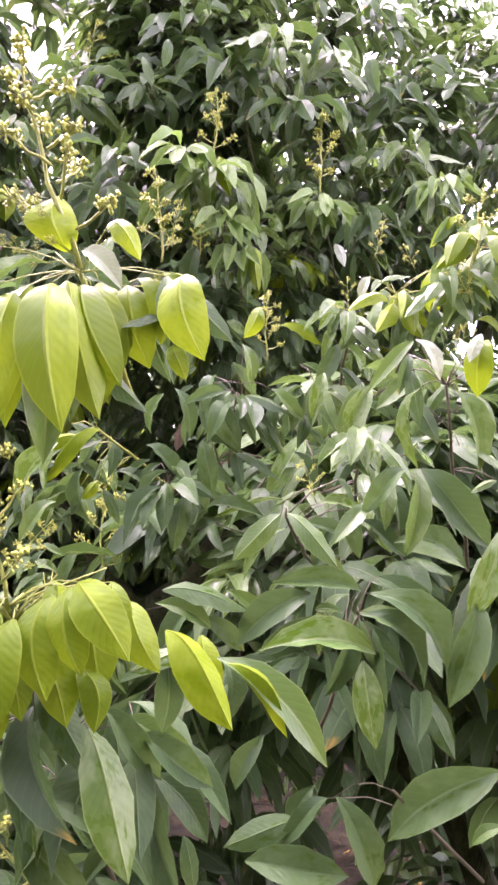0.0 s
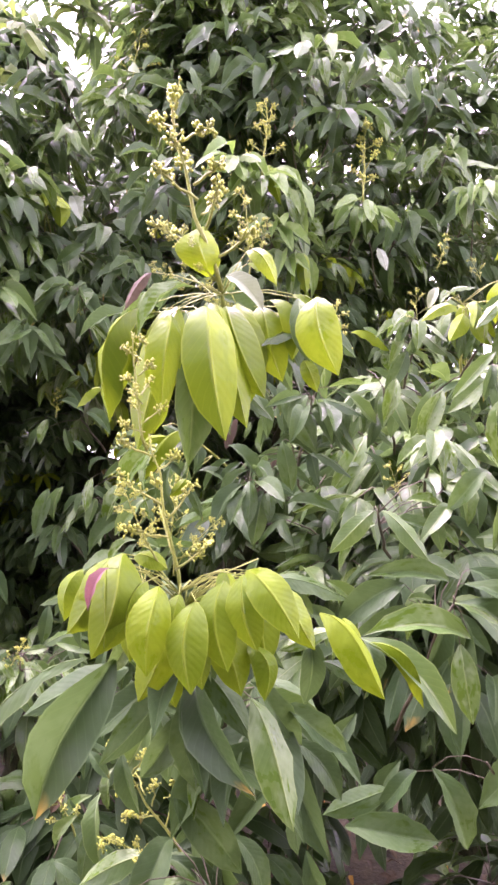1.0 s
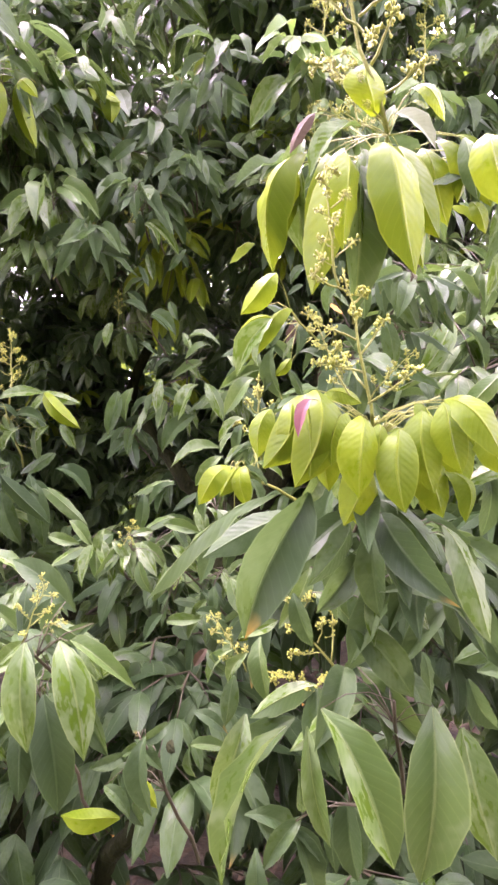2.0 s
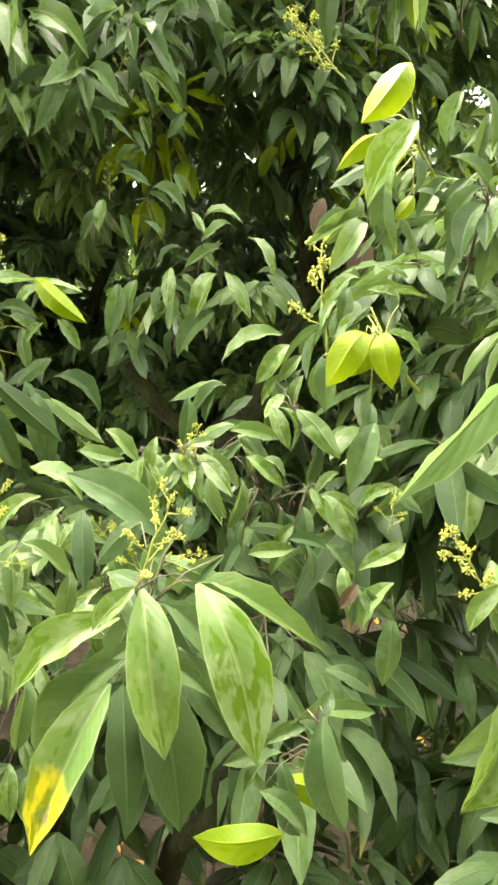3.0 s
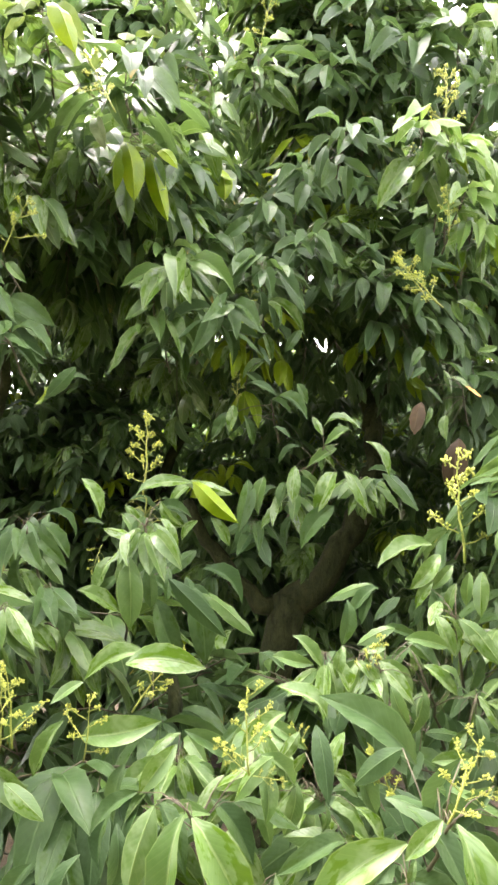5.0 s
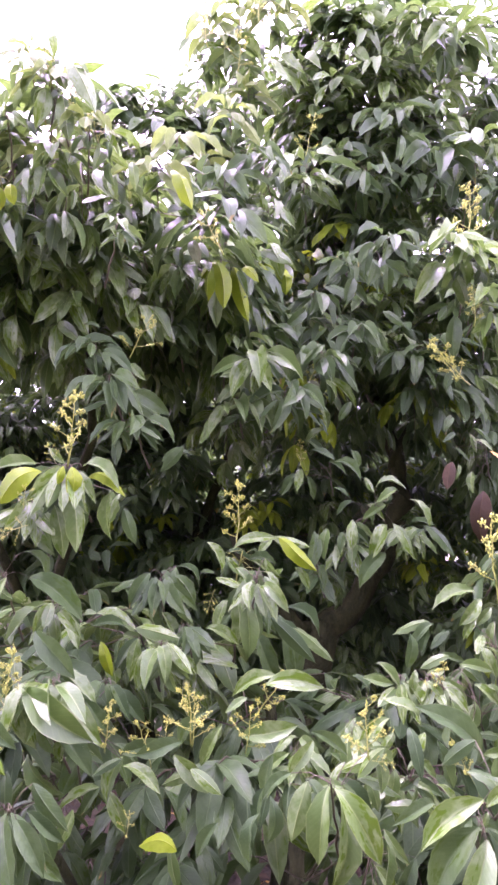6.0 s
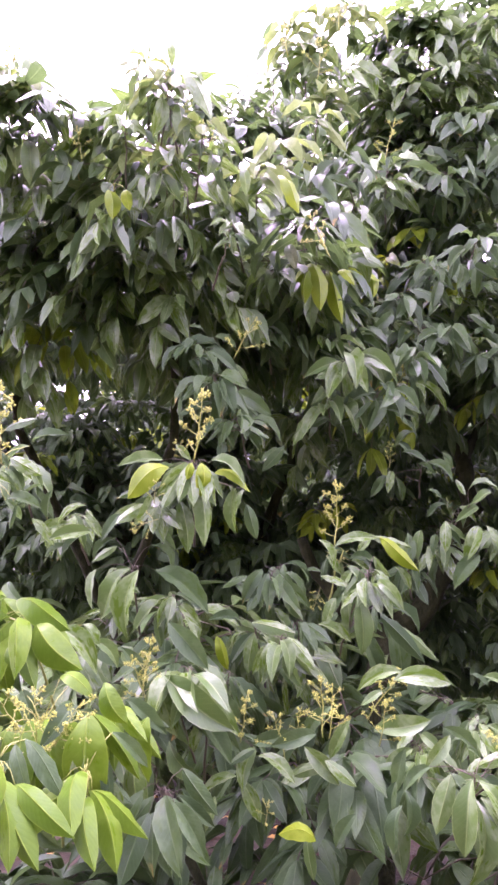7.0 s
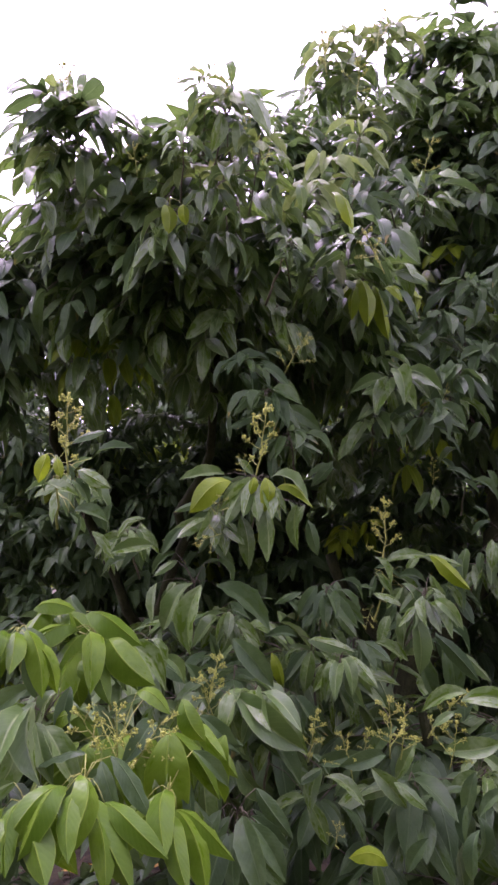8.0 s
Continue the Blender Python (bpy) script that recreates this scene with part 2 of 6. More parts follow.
def tube(points, radii, sides=6):
    """Vertices and faces of a tapered stem along points."""
    verts, faces = [], []
    pts = [Vector(p) for p in points]
    ref = Vector((0.31, 0.87, 0.38))
    for i, p in enumerate(pts):
        d = (pts[min(i + 1, len(pts) - 1)] - pts[max(i - 1, 0)]).normalized()
        a = d.cross(ref).normalized()
        b = d.cross(a)
        for s in range(sides):
            t = 2 * math.pi * s / sides
            verts.append(p + (a * math.cos(t) + b * math.sin(t)) * radii[i])
    for i in range(len(pts) - 1):
        for s in range(sides):
            n = (s + 1) % sides
            faces.append((i * sides + s, i * sides + n, (i + 1) * sides + n, (i + 1) * sides + s))
    faces.append(tuple(range(sides))[::-1])
    faces.append(tuple((len(pts) - 1) * sides + s for s in range(sides)))
    return verts, faces


def bent(a, b, sag, steps, rng, wobble):
    """Points of a slightly crooked line from a to b that bulges by sag."""
    a, b, sag = Vector(a), Vector(b), Vector(sag)
    out = []
    for i in range(steps + 1):
        v = i / steps
        p = a.lerp(b, v) + sag * 4 * v * (1 - v)
        if 0 < i < steps:
            p += Vector((rng.gauss(0, 1), rng.gauss(0, 1), rng.gauss(0, 1))) * wobble
        out.append(p)
    return out


def limb(tree, name, a, b, r0, r1, sag=(0, 0, 0), seed=0, wobble=0.012, mat=None, steps=9, sides=9, label=""):
    rng = random.Random(seed)
    pts = bent(a, b, sag, steps, rng, wobble)
    radii = [r0 + (r1 - r0) * i / steps for i in range(steps + 1)]
    radii = [r * rng.uniform(0.92, 1.1) for r in radii]
    verts, faces = tube(pts, radii, sides)
    return under(name, mesh_of(name, verts, faces, [mat or BARK]), tree, label)


def tree_thing(name, base, label, category="tree"):
    """The thing itself stays at the world's origin so that its parts keep world places."""
    ob = tagged(new(name), label, category, "orchard trees")
    ob.empty_display_size = 0.2
    return ob


# flower heads: a stalk with side stalks, and the buds on it
def head_shape(seed, wide, tiers):
    rng = random.Random(seed)
    stalk_v, stalk_f, bud_v, bud_f = [], [], [], []

    def put(store_v, store_f, verts, faces):
        o = len(store_v)
        store_v.extend(verts)
        store_f.extend(tuple(i + o for i in f) for f in faces)

    ball_v = [Vector(c) for c in ((1, 0, 0), (-0.5, 0.87, 0), (-0.5, -0.87, 0), (0.4, 0.7, 0.75), (0.4, -0.7, 0.75), (-0.8, 0, 0.75), (0, 0, 1.25), (0, 0, -0.8))]
    ball_f = [(0, 3, 4), (1, 5, 3), (2, 4, 5), (3, 6, 4), (5, 6, 3), (4, 6, 5), (0, 1, 3), (1, 2, 5), (2, 0, 4), (1, 0, 7), (2, 1, 7), (0, 2, 7)]

    def bud(p, r):
        s = Vector((rng.uniform(0.8, 1.1), rng.uniform(0.8, 1.1), rng.uniform(0.95, 1.35)))
        put(bud_v, bud_f, [p + Vector((c.x * s.x, c.y * s.y, c.z * s.z)) * r for c in ball_v], ball_f)

    main = bent((0, 0, 0), (rng.uniform(-0.06, 0.06), rng.uniform(-0.05, 0.05), 1), (rng.uniform(-0.05, 0.05), 0, 0), 8, rng, 0.008)
    put(stalk_v, stalk_f, *tube(main, [0.0135 - 0.0011 * i for i in range(9)], 5))
    for t in range(tiers):
        h = 0.16 + 0.8 * t / tiers
        p = main[0].lerp(main[-1], h)
        turn = t * 2.4 + rng.uniform(-0.4, 0.4)
        reach = wide * (1.05 - 0.85 * h) * rng.uniform(0.65, 1.2)
        q = p + Vector((math.cos(turn) * reach, math.sin(turn) * reach, reach * rng.uniform(0.35, 0.85)))
        line = bent(p, q, (0, 0, -0.04 * reach), 4, rng, 0.006)
        put(stalk_v, stalk_f, *tube(line, [0.008, 0.0075, 0.007, 0.006, 0.0045], 4))
        knots = [(1.0, rng.randrange(11, 16)), (0.75, rng.randrange(6, 10))]
        if reach > 0.25:
            knots.append((0.5, 4))
        for f, n in knots:
            c = line[0].lerp(line[-1], f)
            for m in range(n):
                e = c + Vector((rng.gauss(0, 1), rng.gauss(0, 1), rng.gauss(0.3, 1))).normalized() * rng.uniform(0.022, 0.055)
                put(stalk_v, stalk_f, *tube([c, e], [0.005, 0.004], 3))
                bud(e, rng.uniform(0.0085, 0.0138))
    for m in range(14):
        f = rng.uniform(0.82, 1.0)
        c = main[0].lerp(main[-1], f)
        bud(c + Vector((rng.gauss(0, 1), rng.gauss(0, 1), rng.gauss(0, 1))).normalized() * 0.024, rng.uniform(0.0085, 0.013))
    return (mesh_of("flower_head", stalk_v, stalk_f, [STALK]), mesh_of("blossom", bud_v, bud_f, [BUD]))


HEADS = [head_shape(31, 0.34, 9), head_shape(32, 0.30, 11), head_shape(33, 0.46, 8), head_shape(34, 0.26, 10), head_shape(35, 0.55, 7)]


def flower_head(tree, base, tip, kind=0, turn=0.0):
    """A flower head whose stalk runs from base to tip."""
    up = Vector(tip) - Vector(base)
    m = Matrix.Translation(base) @ up.to_track_quat("Z", "Y").to_matrix().to_4x4() @ Matrix.Rotation(turn, 4, "Z") @ Matrix.Scale(up.length, 4)
    stalk = under("flower_head", HEADS[kind][0], tree)
    stalk.matrix_basis = m
    tagged(under("blossom", HEADS[kind][1], stalk, "tiny yellow-green flower buds"), kind="stuff")
    return stalk


def spray(rng, pos, out, size, stalks):
    """Stems and leaflets of a twig's end: pinnate leaves that spread from pos and droop. Returns lines and (base, tip, face)."""
    lines, leaves = [], []
    for k in range(stalks):
        wild = Vector((rng.gauss(0, 1), rng.gauss(0, 1), rng.gauss(0, 0.7)))
        d = out.normalized() + wild.normalized() * 1.0 + UP * -0.1
        d.z = min(d.z, 0.35)
        d.normalize()
        reach = size * rng.uniform(0.9, 1.6)
        mid = pos + d * reach * 0.55
        end = pos + d * reach + UP * -0.16 * reach
        lines.append((pos, mid, end))
        pairs = rng.choice((2, 2, 3))
        side = d.cross(UP)
        side = side.normalized() if side.length > 0.05 else Vector((1, 0, 0))
        for j in range(pairs):
            f = 0.4 + 0.6 * j / max(pairs - 1, 1)
            p = pos.lerp(mid, f * 2) if f < 0.5 else mid.lerp(end, f * 2 - 1)
            for s in (-1, 1):
                wob = Vector((rng.gauss(0, 0.18), rng.gauss(0, 0.18), rng.gauss(0, 0.18)))
                ax = (d * 0.55 + side * s * 0.75 + UP * -rng.uniform(0.3, 1.35) + wob).normalized()
                face = UP * 0.9 + out.normalized() * 0.35 + Vector((rng.gauss(0, 0.55), rng.gauss(0, 0.55), rng.gauss(0, 0.25))) + side * s * 0.2
                leaves.append((p, p + ax * size * rng.uniform(0.78, 1.2), face))
        ax = (d * 0.8 + UP * -rng.uniform(0.3, 1.2)).normalized()
        leaves.append((end, end + ax * size * rng.uniform(0.85, 1.2), UP * 0.8 + out.normalized() * 0.5))
    return lines, leaves


class Foliage:
    """Collects leaflets and stems into one joined mesh."""

    def __init__(self, shapes=ROUGH_SHAPES):
        self.shapes = shapes
        self.v, self.uv, self.f, self.s, self.n = [], [], [], [], 0

    def leaf(self, rng, base, tip, face, slot, wide):
        shape_v, shape_uv, shape_f = self.shapes[rng.randrange(len(self.shapes))]
        m = np.array(leaf_matrix(base, tip, face, wide))
        self.v.append(shape_v @ m[:3, :3].T + m[:3, 3])
        self.uv.append(shape_uv)
        self.f.extend(tuple(i + self.n for i in f) for f in shape_f)
        self.s.extend([slot] * len(shape_f))
        self.n += len(shape_v)

    def stem(self, pts, r, slot):
        verts, faces = tube(pts, [r] * (len(pts) - 1) + [r * 0.6], 3)
        self.v.append(np.array([tuple(p) for p in verts]))
        self.uv.append(np.full((len(verts), 2), 0.3))
        self.f.extend(tuple(i + self.n for i in f) for f in faces)
        self.s.extend([slot] * len(faces))
        self.n += len(verts)

    def link(self, name, parent, mats, label):
        ob = under(name, mesh_of(name, np.concatenate(self.v), self.f, mats, np.concatenate(self.uv), slots=self.s), parent, label)
        ob["kind"] = "stuff"
        return ob


def in_blob(rng, c, r, shell):
    while True:
        p = Vector((rng.uniform(-1, 1), rng.uniform(-1, 1), rng.uniform(-1, 1)))
        if shell < p.length <= 1:
            return Vector((c[0] + p.x * r[0], c[1] + p.y * r[1], c[2] + p.z * r[2])), Vector((p.x / r[0], p.y / r[1], p.z / r[2])).normalized()


def crown(tree, seed, blobs, size, near, lime=0.03, fresh=0.2, single=140, keep=None, clump=5.0, gaps=9.0, far=False):
    """Fills egg-shaped masses with leafy sprays; those that stand nearest (smallest y) are parts of their own.
    blobs: centre, radii, number of sprays, shell from which they start."""
    rng = random.Random(seed)
    places = []
    for c, r, n, shell in blobs:
        for _ in range(n):
            p, out = in_blob(rng, c, r, shell)
            if (keep is None or keep(p)) and noise.noise(p * clump + Vector((seed, 0, 0))) < gaps:
                places.append((p, (out + Vector((0, -0.35, 0.1))).normalized()))
    places.sort(key=lambda q: q[0].y)
    mass, count = Foliage(FAR_SHAPES if far else ROUGH_SHAPES), 0
    for p, out in places:
        lines, leaves = spray(rng, p, out, size * rng.uniform(0.8, 1.15), rng.choice((4, 5, 5, 6)))
        pick = rng.random()
        mat = 2 if pick < lime else 1 if pick < lime + fresh else 0
        if p.y < near and count + len(leaves) <= single:
            verts, faces = [], []
            for ln in lines:
                v, f = tube(ln, (0.0016, 0.0013, 0.0008), 4)
                faces.extend(tuple(i + len(verts) for i in g) for g in f)
                verts.extend(v)
            twig = under("twig", mesh_of("twig", verts, faces, [TWIG]), tree)
            for b, t, face in leaves:
                ob = under("leaf", leaf_mesh((DEEP, FRESH, YOUNG)[mat], rng.randrange(8)), twig)
                ob.matrix_basis = leaf_matrix(b, t, face, rng.uniform(0.85, 1.15))
            count += len(leaves)
        else:
            for ln in () if far else lines:
                mass.stem(ln, 0.0015, 3)
            for b, t, face in leaves:
                mass.leaf(rng, b, t, face, mat, rng.uniform(0.85, 1.2))
    mass.link("leafy_crown", tree, [DEEP, FRESH, YOUNG, TWIG], "mass of drooping glossy green leaflets")


LEAF_RNG = random.Random(77)


def grow(tree, base, node, leaves, older_leaves=10, roll=0.4, r0=0.0022, r1=0.0012):
    """A twig from base to node with its leaflets: material, base, tip, breadth. Fine stalks join the leaflets to the twig."""
    rng = LEAF_RNG
    base, node = Vector(base), Vector(node)
    verts, faces = [], []

    def add(v, f):
        o = len(verts)
        verts.extend(v)
        faces.extend(tuple(i + o for i in g) for g in f)

    pts = bent(base, node, (0, 0.004, 0), 5, rng, 0.0015)
    add(*tube(pts, [r0 + (r1 - r0) * i / 5 for i in range(6)], 6))
    for mat, b, t, wide in leaves:
        near = min(pts, key=lambda p: (p - Vector(b)).length)
        if 0.003 < (near - Vector(b)).length < 0.06:
            add(*tube(bent(near, b, (0, 0.006, 0.006), 3, rng, 0.0005), (r1 * 0.5, r1 * 0.4, r1 * 0.35, r1 * 0.3), 4))
    # older leaflets further down the same twig, behind the named ones
    main = leaves[0][0]
    older = []
    if older_leaves:
        size = 0.85 * sum((Vector(t) - Vector(b)).length for _, b, t, _ in leaves) / len(leaves)
        for k in range(older_leaves):
            b0 = Vector(leaves[rng.randrange(len(leaves))][1])
            b = node.lerp(b0, rng.uniform(0.3, 1.1)) + Vector((rng.gauss(0, 0.2), rng.uniform(0.35, 0.9), rng.gauss(-0.1, 0.25))) * size
            d = Vector((rng.gauss(0, 0.7), rng.uniform(-0.5, 0.3), -rng.uniform(0.2, 1.1))).normalized()
            older.append((FRESH if main is not DEEP and rng.random() < 0.35 else DEEP, b, b + d * size * rng.uniform(0.8, 1.15), rng.uniform(0.85, 1.15)))
            stem_at = min(pts, key=lambda p: (p - b).length)
            if (stem_at - b).length < 0.08:
                add(*tube(bent(stem_at, b, (0, 0, 0.006), 2, rng, 0.0005), (r1 * 0.6, r1 * 0.5, r1 * 0.4), 4))
    leaves = list(leaves) + older
    twig = under("shoot", mesh_of("shoot", verts, faces, [STALK if main in (YOUNG, BRIGHT) else TWIG]), tree)
    for mat, b, t, wide in leaves:
        ob = under("leaf", leaf_mesh(mat, rng.randrange(8)), twig, LEAF_LABELS.get(mat.name, ""))
        face = Vector((rng.gauss(0, roll if mat in (DEEP, FRESH) else 0.6 * roll), -0.70 + rng.gauss(0, 0.15), 0.70 + rng.gauss(0, 0.15)))
        ob.matrix_basis = leaf_matrix(b, t, face, wide)
    return twig


LEAF_LABELS = {"young_lime_leaf": "young lime-green leaf", "bright_green_leaf": "young bright green leaf", "backlit_olive_leaf": "pale olive young leaf, backlight put into its colour",
               "scorched_leaf": "green leaf with a yellowed tip and a dead spot", "pale_dusty_leaf": "pale dusty leaf", "dying_orange_leaf": "dying orange leaf",
               "rust_brown_leaf": "dry rust-brown leaf", "curled_pink_leaf": "curled pinkish leaf"}


def rosette(tree, node, size, count, mat, seed):
    """The end of a twig: leaflets that spread round the tip like an umbrella and droop."""
    rng = random.Random(seed)
    node = Vector(node)
    leaves = []
    for k in range(count):
        a = math.radians(-172 + 164 * (k + rng.uniform(0.2, 0.8)) / count)
        flat = Vector((math.cos(a), math.sin(a), 0))
        b = node + flat * size * rng.uniform(0.05, 0.3) + UP * rng.uniform(-0.25, 0.1) * size
        leaves.append((mat, b, b + (flat * rng.uniform(0.5, 0.9) - UP * rng.uniform(0.25, 1.0)).normalized() * size * rng.uniform(0.8, 1.15), rng.uniform(0.85, 1.1)))
    return grow(tree, node + Vector((rng.gauss(0, 0.02), 0.10, -0.08)), node, leaves, 7)


# ---- ground ----
gv, gf = [], []
steps = [-400, -60, -12, -5] + [-3 + 0.25 * i for i in range(37)] + [9, 14, 40, 400]
for y in steps:
    for x in steps:
        gv.append((x, y, 0.035 * noise.noise(Vector((x * 1.3, y * 1.3, 0))) + 0.012 * noise.noise(Vector((x * 6, y * 6, 3)))))
ns = len(steps)
for i in range(ns - 1):
    for j in range(ns - 1):
        gf.append((i * ns + j, i * ns + j + 1, (i + 1) * ns + j + 1, (i + 1) * ns + j))
tagged(new("ground", mesh_of("ground", gv, gf, [SOIL])), "bare reddish soil under the orchard trees", "ground", kind="structure")

# fallen leaves under the trees
litter, litter_rng = Foliage(FAR_SHAPES), random.Random(41)
for k in range(5200):
    x, y, turn = litter_rng.gauss(-0.4, 2.0), litter_rng.gauss(2.0, 2.0), litter_rng.uniform(0, 6.28)
    z = 0.035 * noise.noise(Vector((x * 1.3, y * 1.3, 0))) + 0.012 * noise.noise(Vector((x * 6, y * 6, 3))) + 0.012
    litter.leaf(litter_rng, (x, y, z), (x + 0.07 * math.cos(turn), y + 0.07 * math.sin(turn), z + litter_rng.uniform(-0.005, 0.02)), (litter_rng.gauss(0, 0.3), litter_rng.gauss(0, 0.3), 1), litter_rng.choice((0, 0, 0, 0, 0, 0, 0, 0, 0, 0, 0, 0, 0, 0, 1, 2, 2)), litter_rng.uniform(0.8, 1.2))
litter_mesh = mesh_of("leaf_litter", np.concatenate(litter.v), litter.f, [RUST, ORANGE, DEEP], np.concatenate(litter.uv), slots=litter.s)
tagged(new("leaf_litter", litter_mesh), "dry brown and orange leaves fallen on the soil", "leaf litter", kind="stuff")


def hollow(p):
    """The dark rooms under the crowns, where only limbs stand."""
    return (-0.75 < p.x < 0.10 and 1.35 < p.y < 2.5 and 0.9 < p.z < 1.85) or (-1.75 < p.x < -0.70 and 1.45 < p.y < 2.5 and 1.35 < p.z < 1.97)


def gap_behind(p):
    """Openings in the rear crown: one to the sky, one to the sunlit tree behind."""
    sky_gap = -1.78 < p.x < -1.20 and 1.96 < p.z < 2.32 and noise.noise(p * 11) > 0.0
    return sky_gap or (-0.70 < p.x < -0.42 and 1.56 < p.z < 1.76)


# ---- trees ----
right_tree = tree_thing("lychee_tree", None, "flowering fruit tree with lime young shoots beside the path")
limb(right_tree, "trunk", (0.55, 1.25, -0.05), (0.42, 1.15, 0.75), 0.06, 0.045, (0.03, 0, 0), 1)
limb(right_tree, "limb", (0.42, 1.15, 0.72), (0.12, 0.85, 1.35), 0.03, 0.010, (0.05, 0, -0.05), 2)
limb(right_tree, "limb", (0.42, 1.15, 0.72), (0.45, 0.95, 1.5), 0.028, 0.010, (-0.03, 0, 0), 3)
crown(right_tree, 101, [((0.42, 1.15, 1.42), (0.42, 0.30, 0.22), 64, 0.3), ((0.14, 1.00, 1.30), (0.28, 0.16, 0.24), 36, 0.2),
                        ((0.32, 0.88, 1.27), (0.22, 0.12, 0.10), 9, 0.2)], 0.088, 0.95, 0.02, 0.22)

front_tree = tree_thing("lychee_tree", None, "low spreading fruit tree with flower heads and glossy wet leaves")
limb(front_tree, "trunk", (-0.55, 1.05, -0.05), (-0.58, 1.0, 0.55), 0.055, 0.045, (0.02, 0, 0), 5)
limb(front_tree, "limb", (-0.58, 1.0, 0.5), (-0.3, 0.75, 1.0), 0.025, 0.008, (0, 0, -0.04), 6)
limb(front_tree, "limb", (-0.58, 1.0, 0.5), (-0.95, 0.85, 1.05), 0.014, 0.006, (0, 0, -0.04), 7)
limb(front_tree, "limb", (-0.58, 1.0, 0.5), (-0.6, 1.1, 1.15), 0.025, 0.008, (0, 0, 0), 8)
crown(front_tree, 102, [((-0.75, 1.15, 1.00), (0.75, 0.28, 0.27), 130, 0.3), ((-0.95, 1.12, 1.20), (0.50, 0.2, 0.14), 34, 0.2),
                        ((-0.25, 1.10, 1.05), (0.35, 0.22, 0.22), 56, 0.3), ((-0.7, 0.85, 0.78), (0.8, 0.20, 0.20), 75, 0.0),
                        ((-0.8, 0.75, 0.58), (1.0, 0.3, 0.18), 110, 0.0), ((0.15, 1.0, 0.62), (0.40, 0.35, 0.16), 60, 0.0), ((0.32, 1.05, 0.74), (0.34, 0.30, 0.13), 60, 0.0), ((-1.12, 0.80, 0.82), (0.42, 0.20, 0.14), 60, 0.0)],
      0.088, 0.95, 0.015, 0.3, gaps=0.05, keep=lambda p: (p.x < -0.02 or p.z > 1.0 or p.z < 0.80) and (p.y > 0.78 or p.z < 0.96) and (p.x < -0.66 or p.x > -0.15 or p.z < 1.10))

back_tree = tree_thing("lychee_tree", None, "dark dense fruit tree with a crooked mossy trunk")
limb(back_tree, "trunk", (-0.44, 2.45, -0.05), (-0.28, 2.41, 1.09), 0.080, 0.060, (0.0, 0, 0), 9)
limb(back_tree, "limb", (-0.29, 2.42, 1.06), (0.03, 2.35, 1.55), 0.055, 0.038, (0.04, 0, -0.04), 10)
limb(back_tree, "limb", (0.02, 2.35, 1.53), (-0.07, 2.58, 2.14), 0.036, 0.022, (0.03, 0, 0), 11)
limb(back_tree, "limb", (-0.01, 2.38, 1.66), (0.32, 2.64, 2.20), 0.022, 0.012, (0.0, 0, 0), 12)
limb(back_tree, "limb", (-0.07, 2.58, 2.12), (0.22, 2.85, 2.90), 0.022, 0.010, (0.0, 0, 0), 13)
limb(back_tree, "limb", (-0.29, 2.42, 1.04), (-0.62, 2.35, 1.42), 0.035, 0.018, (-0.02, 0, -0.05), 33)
crown(back_tree, 103, [((-0.25, 2.00, 1.98), (0.75, 0.36, 0.42), 130, 0.2), ((0.25, 2.2, 2.5), (0.8, 0.45, 0.55), 78, 0.2),
                       ((-0.35, 2.75, 1.5), (1.2, 0.25, 0.7), 150, 0.0), ((0.0, 1.50, 1.5), (0.25, 0.15, 0.15), 18, 0.0)], 0.092, 1.55, 0.02, 0.2,
      keep=lambda p: not hollow(p) and not gap_behind(p))

left_tree = tree_thing("lychee_tree", None, "fruit tree with a pale flowering crown against the sky")
limb(left_tree, "trunk", (-1.35, 2.2, -0.05), (-1.25, 2.1, 1.2), 0.055, 0.04, (0.03, 0, 0), 14)
limb(left_tree, "limb", (-1.25, 2.1, 1.15), (-1.0, 1.5, 2.0), 0.018, 0.010, (0.05, 0, 0), 15)
limb(left_tree, "limb", (-1.25, 2.1, 1.15), (-1.5, 1.6, 2.0), 0.018, 0.010, (-0.05, 0, 0), 16)
# the second mass is a hidden roof, added to shade the hollow below
crown(left_tree, 104, [((-1.17, 1.52, 2.03), (0.55, 0.22, 0.17), 75, 0.2), ((-1.26, 2.10, 2.32), (0.85, 0.5, 0.22), 120, 0.0), ((-1.86, 1.37, 2.04), (0.35, 0.3, 0.28), 60, 0.2),
                       ((-0.78, 1.66, 2.10), (0.3, 0.22, 0.26), 36, 0.2), ((-0.98, 1.07, 2.18), (0.12, 0.09, 0.09), 10, 0.0),
                       ((-1.27, 1.18, 2.26), (0.12, 0.1, 0.08), 10, 0.0), ((-1.00, 1.29, 2.07), (0.35, 0.12, 0.09), 20, 0.0),
                       ((-0.87, 1.83, 2.60), (0.17, 0.16, 0.18), 34, 0.0)], 0.088, 1.35, 0.015, 0.6,
      keep=lambda p: not hollow(p))

tall_tree = tree_thing("lychee_tree", None, "tall dense fruit tree rising above the others")
limb(tall_tree, "trunk", (0.85, 2.9, -0.05), (0.7, 2.7, 1.6), 0.09, 0.06, (0.03, 0, 0), 17)
limb(tall_tree, "limb", (0.7, 2.7, 1.5), (0.2, 2.4, 3.0), 0.05, 0.014, (0.05, 0, 0), 18)
limb(tall_tree, "limb", (0.7, 2.7, 1.5), (1.2, 2.6, 3.2), 0.05, 0.014, (0.05, 0, 0), 19)
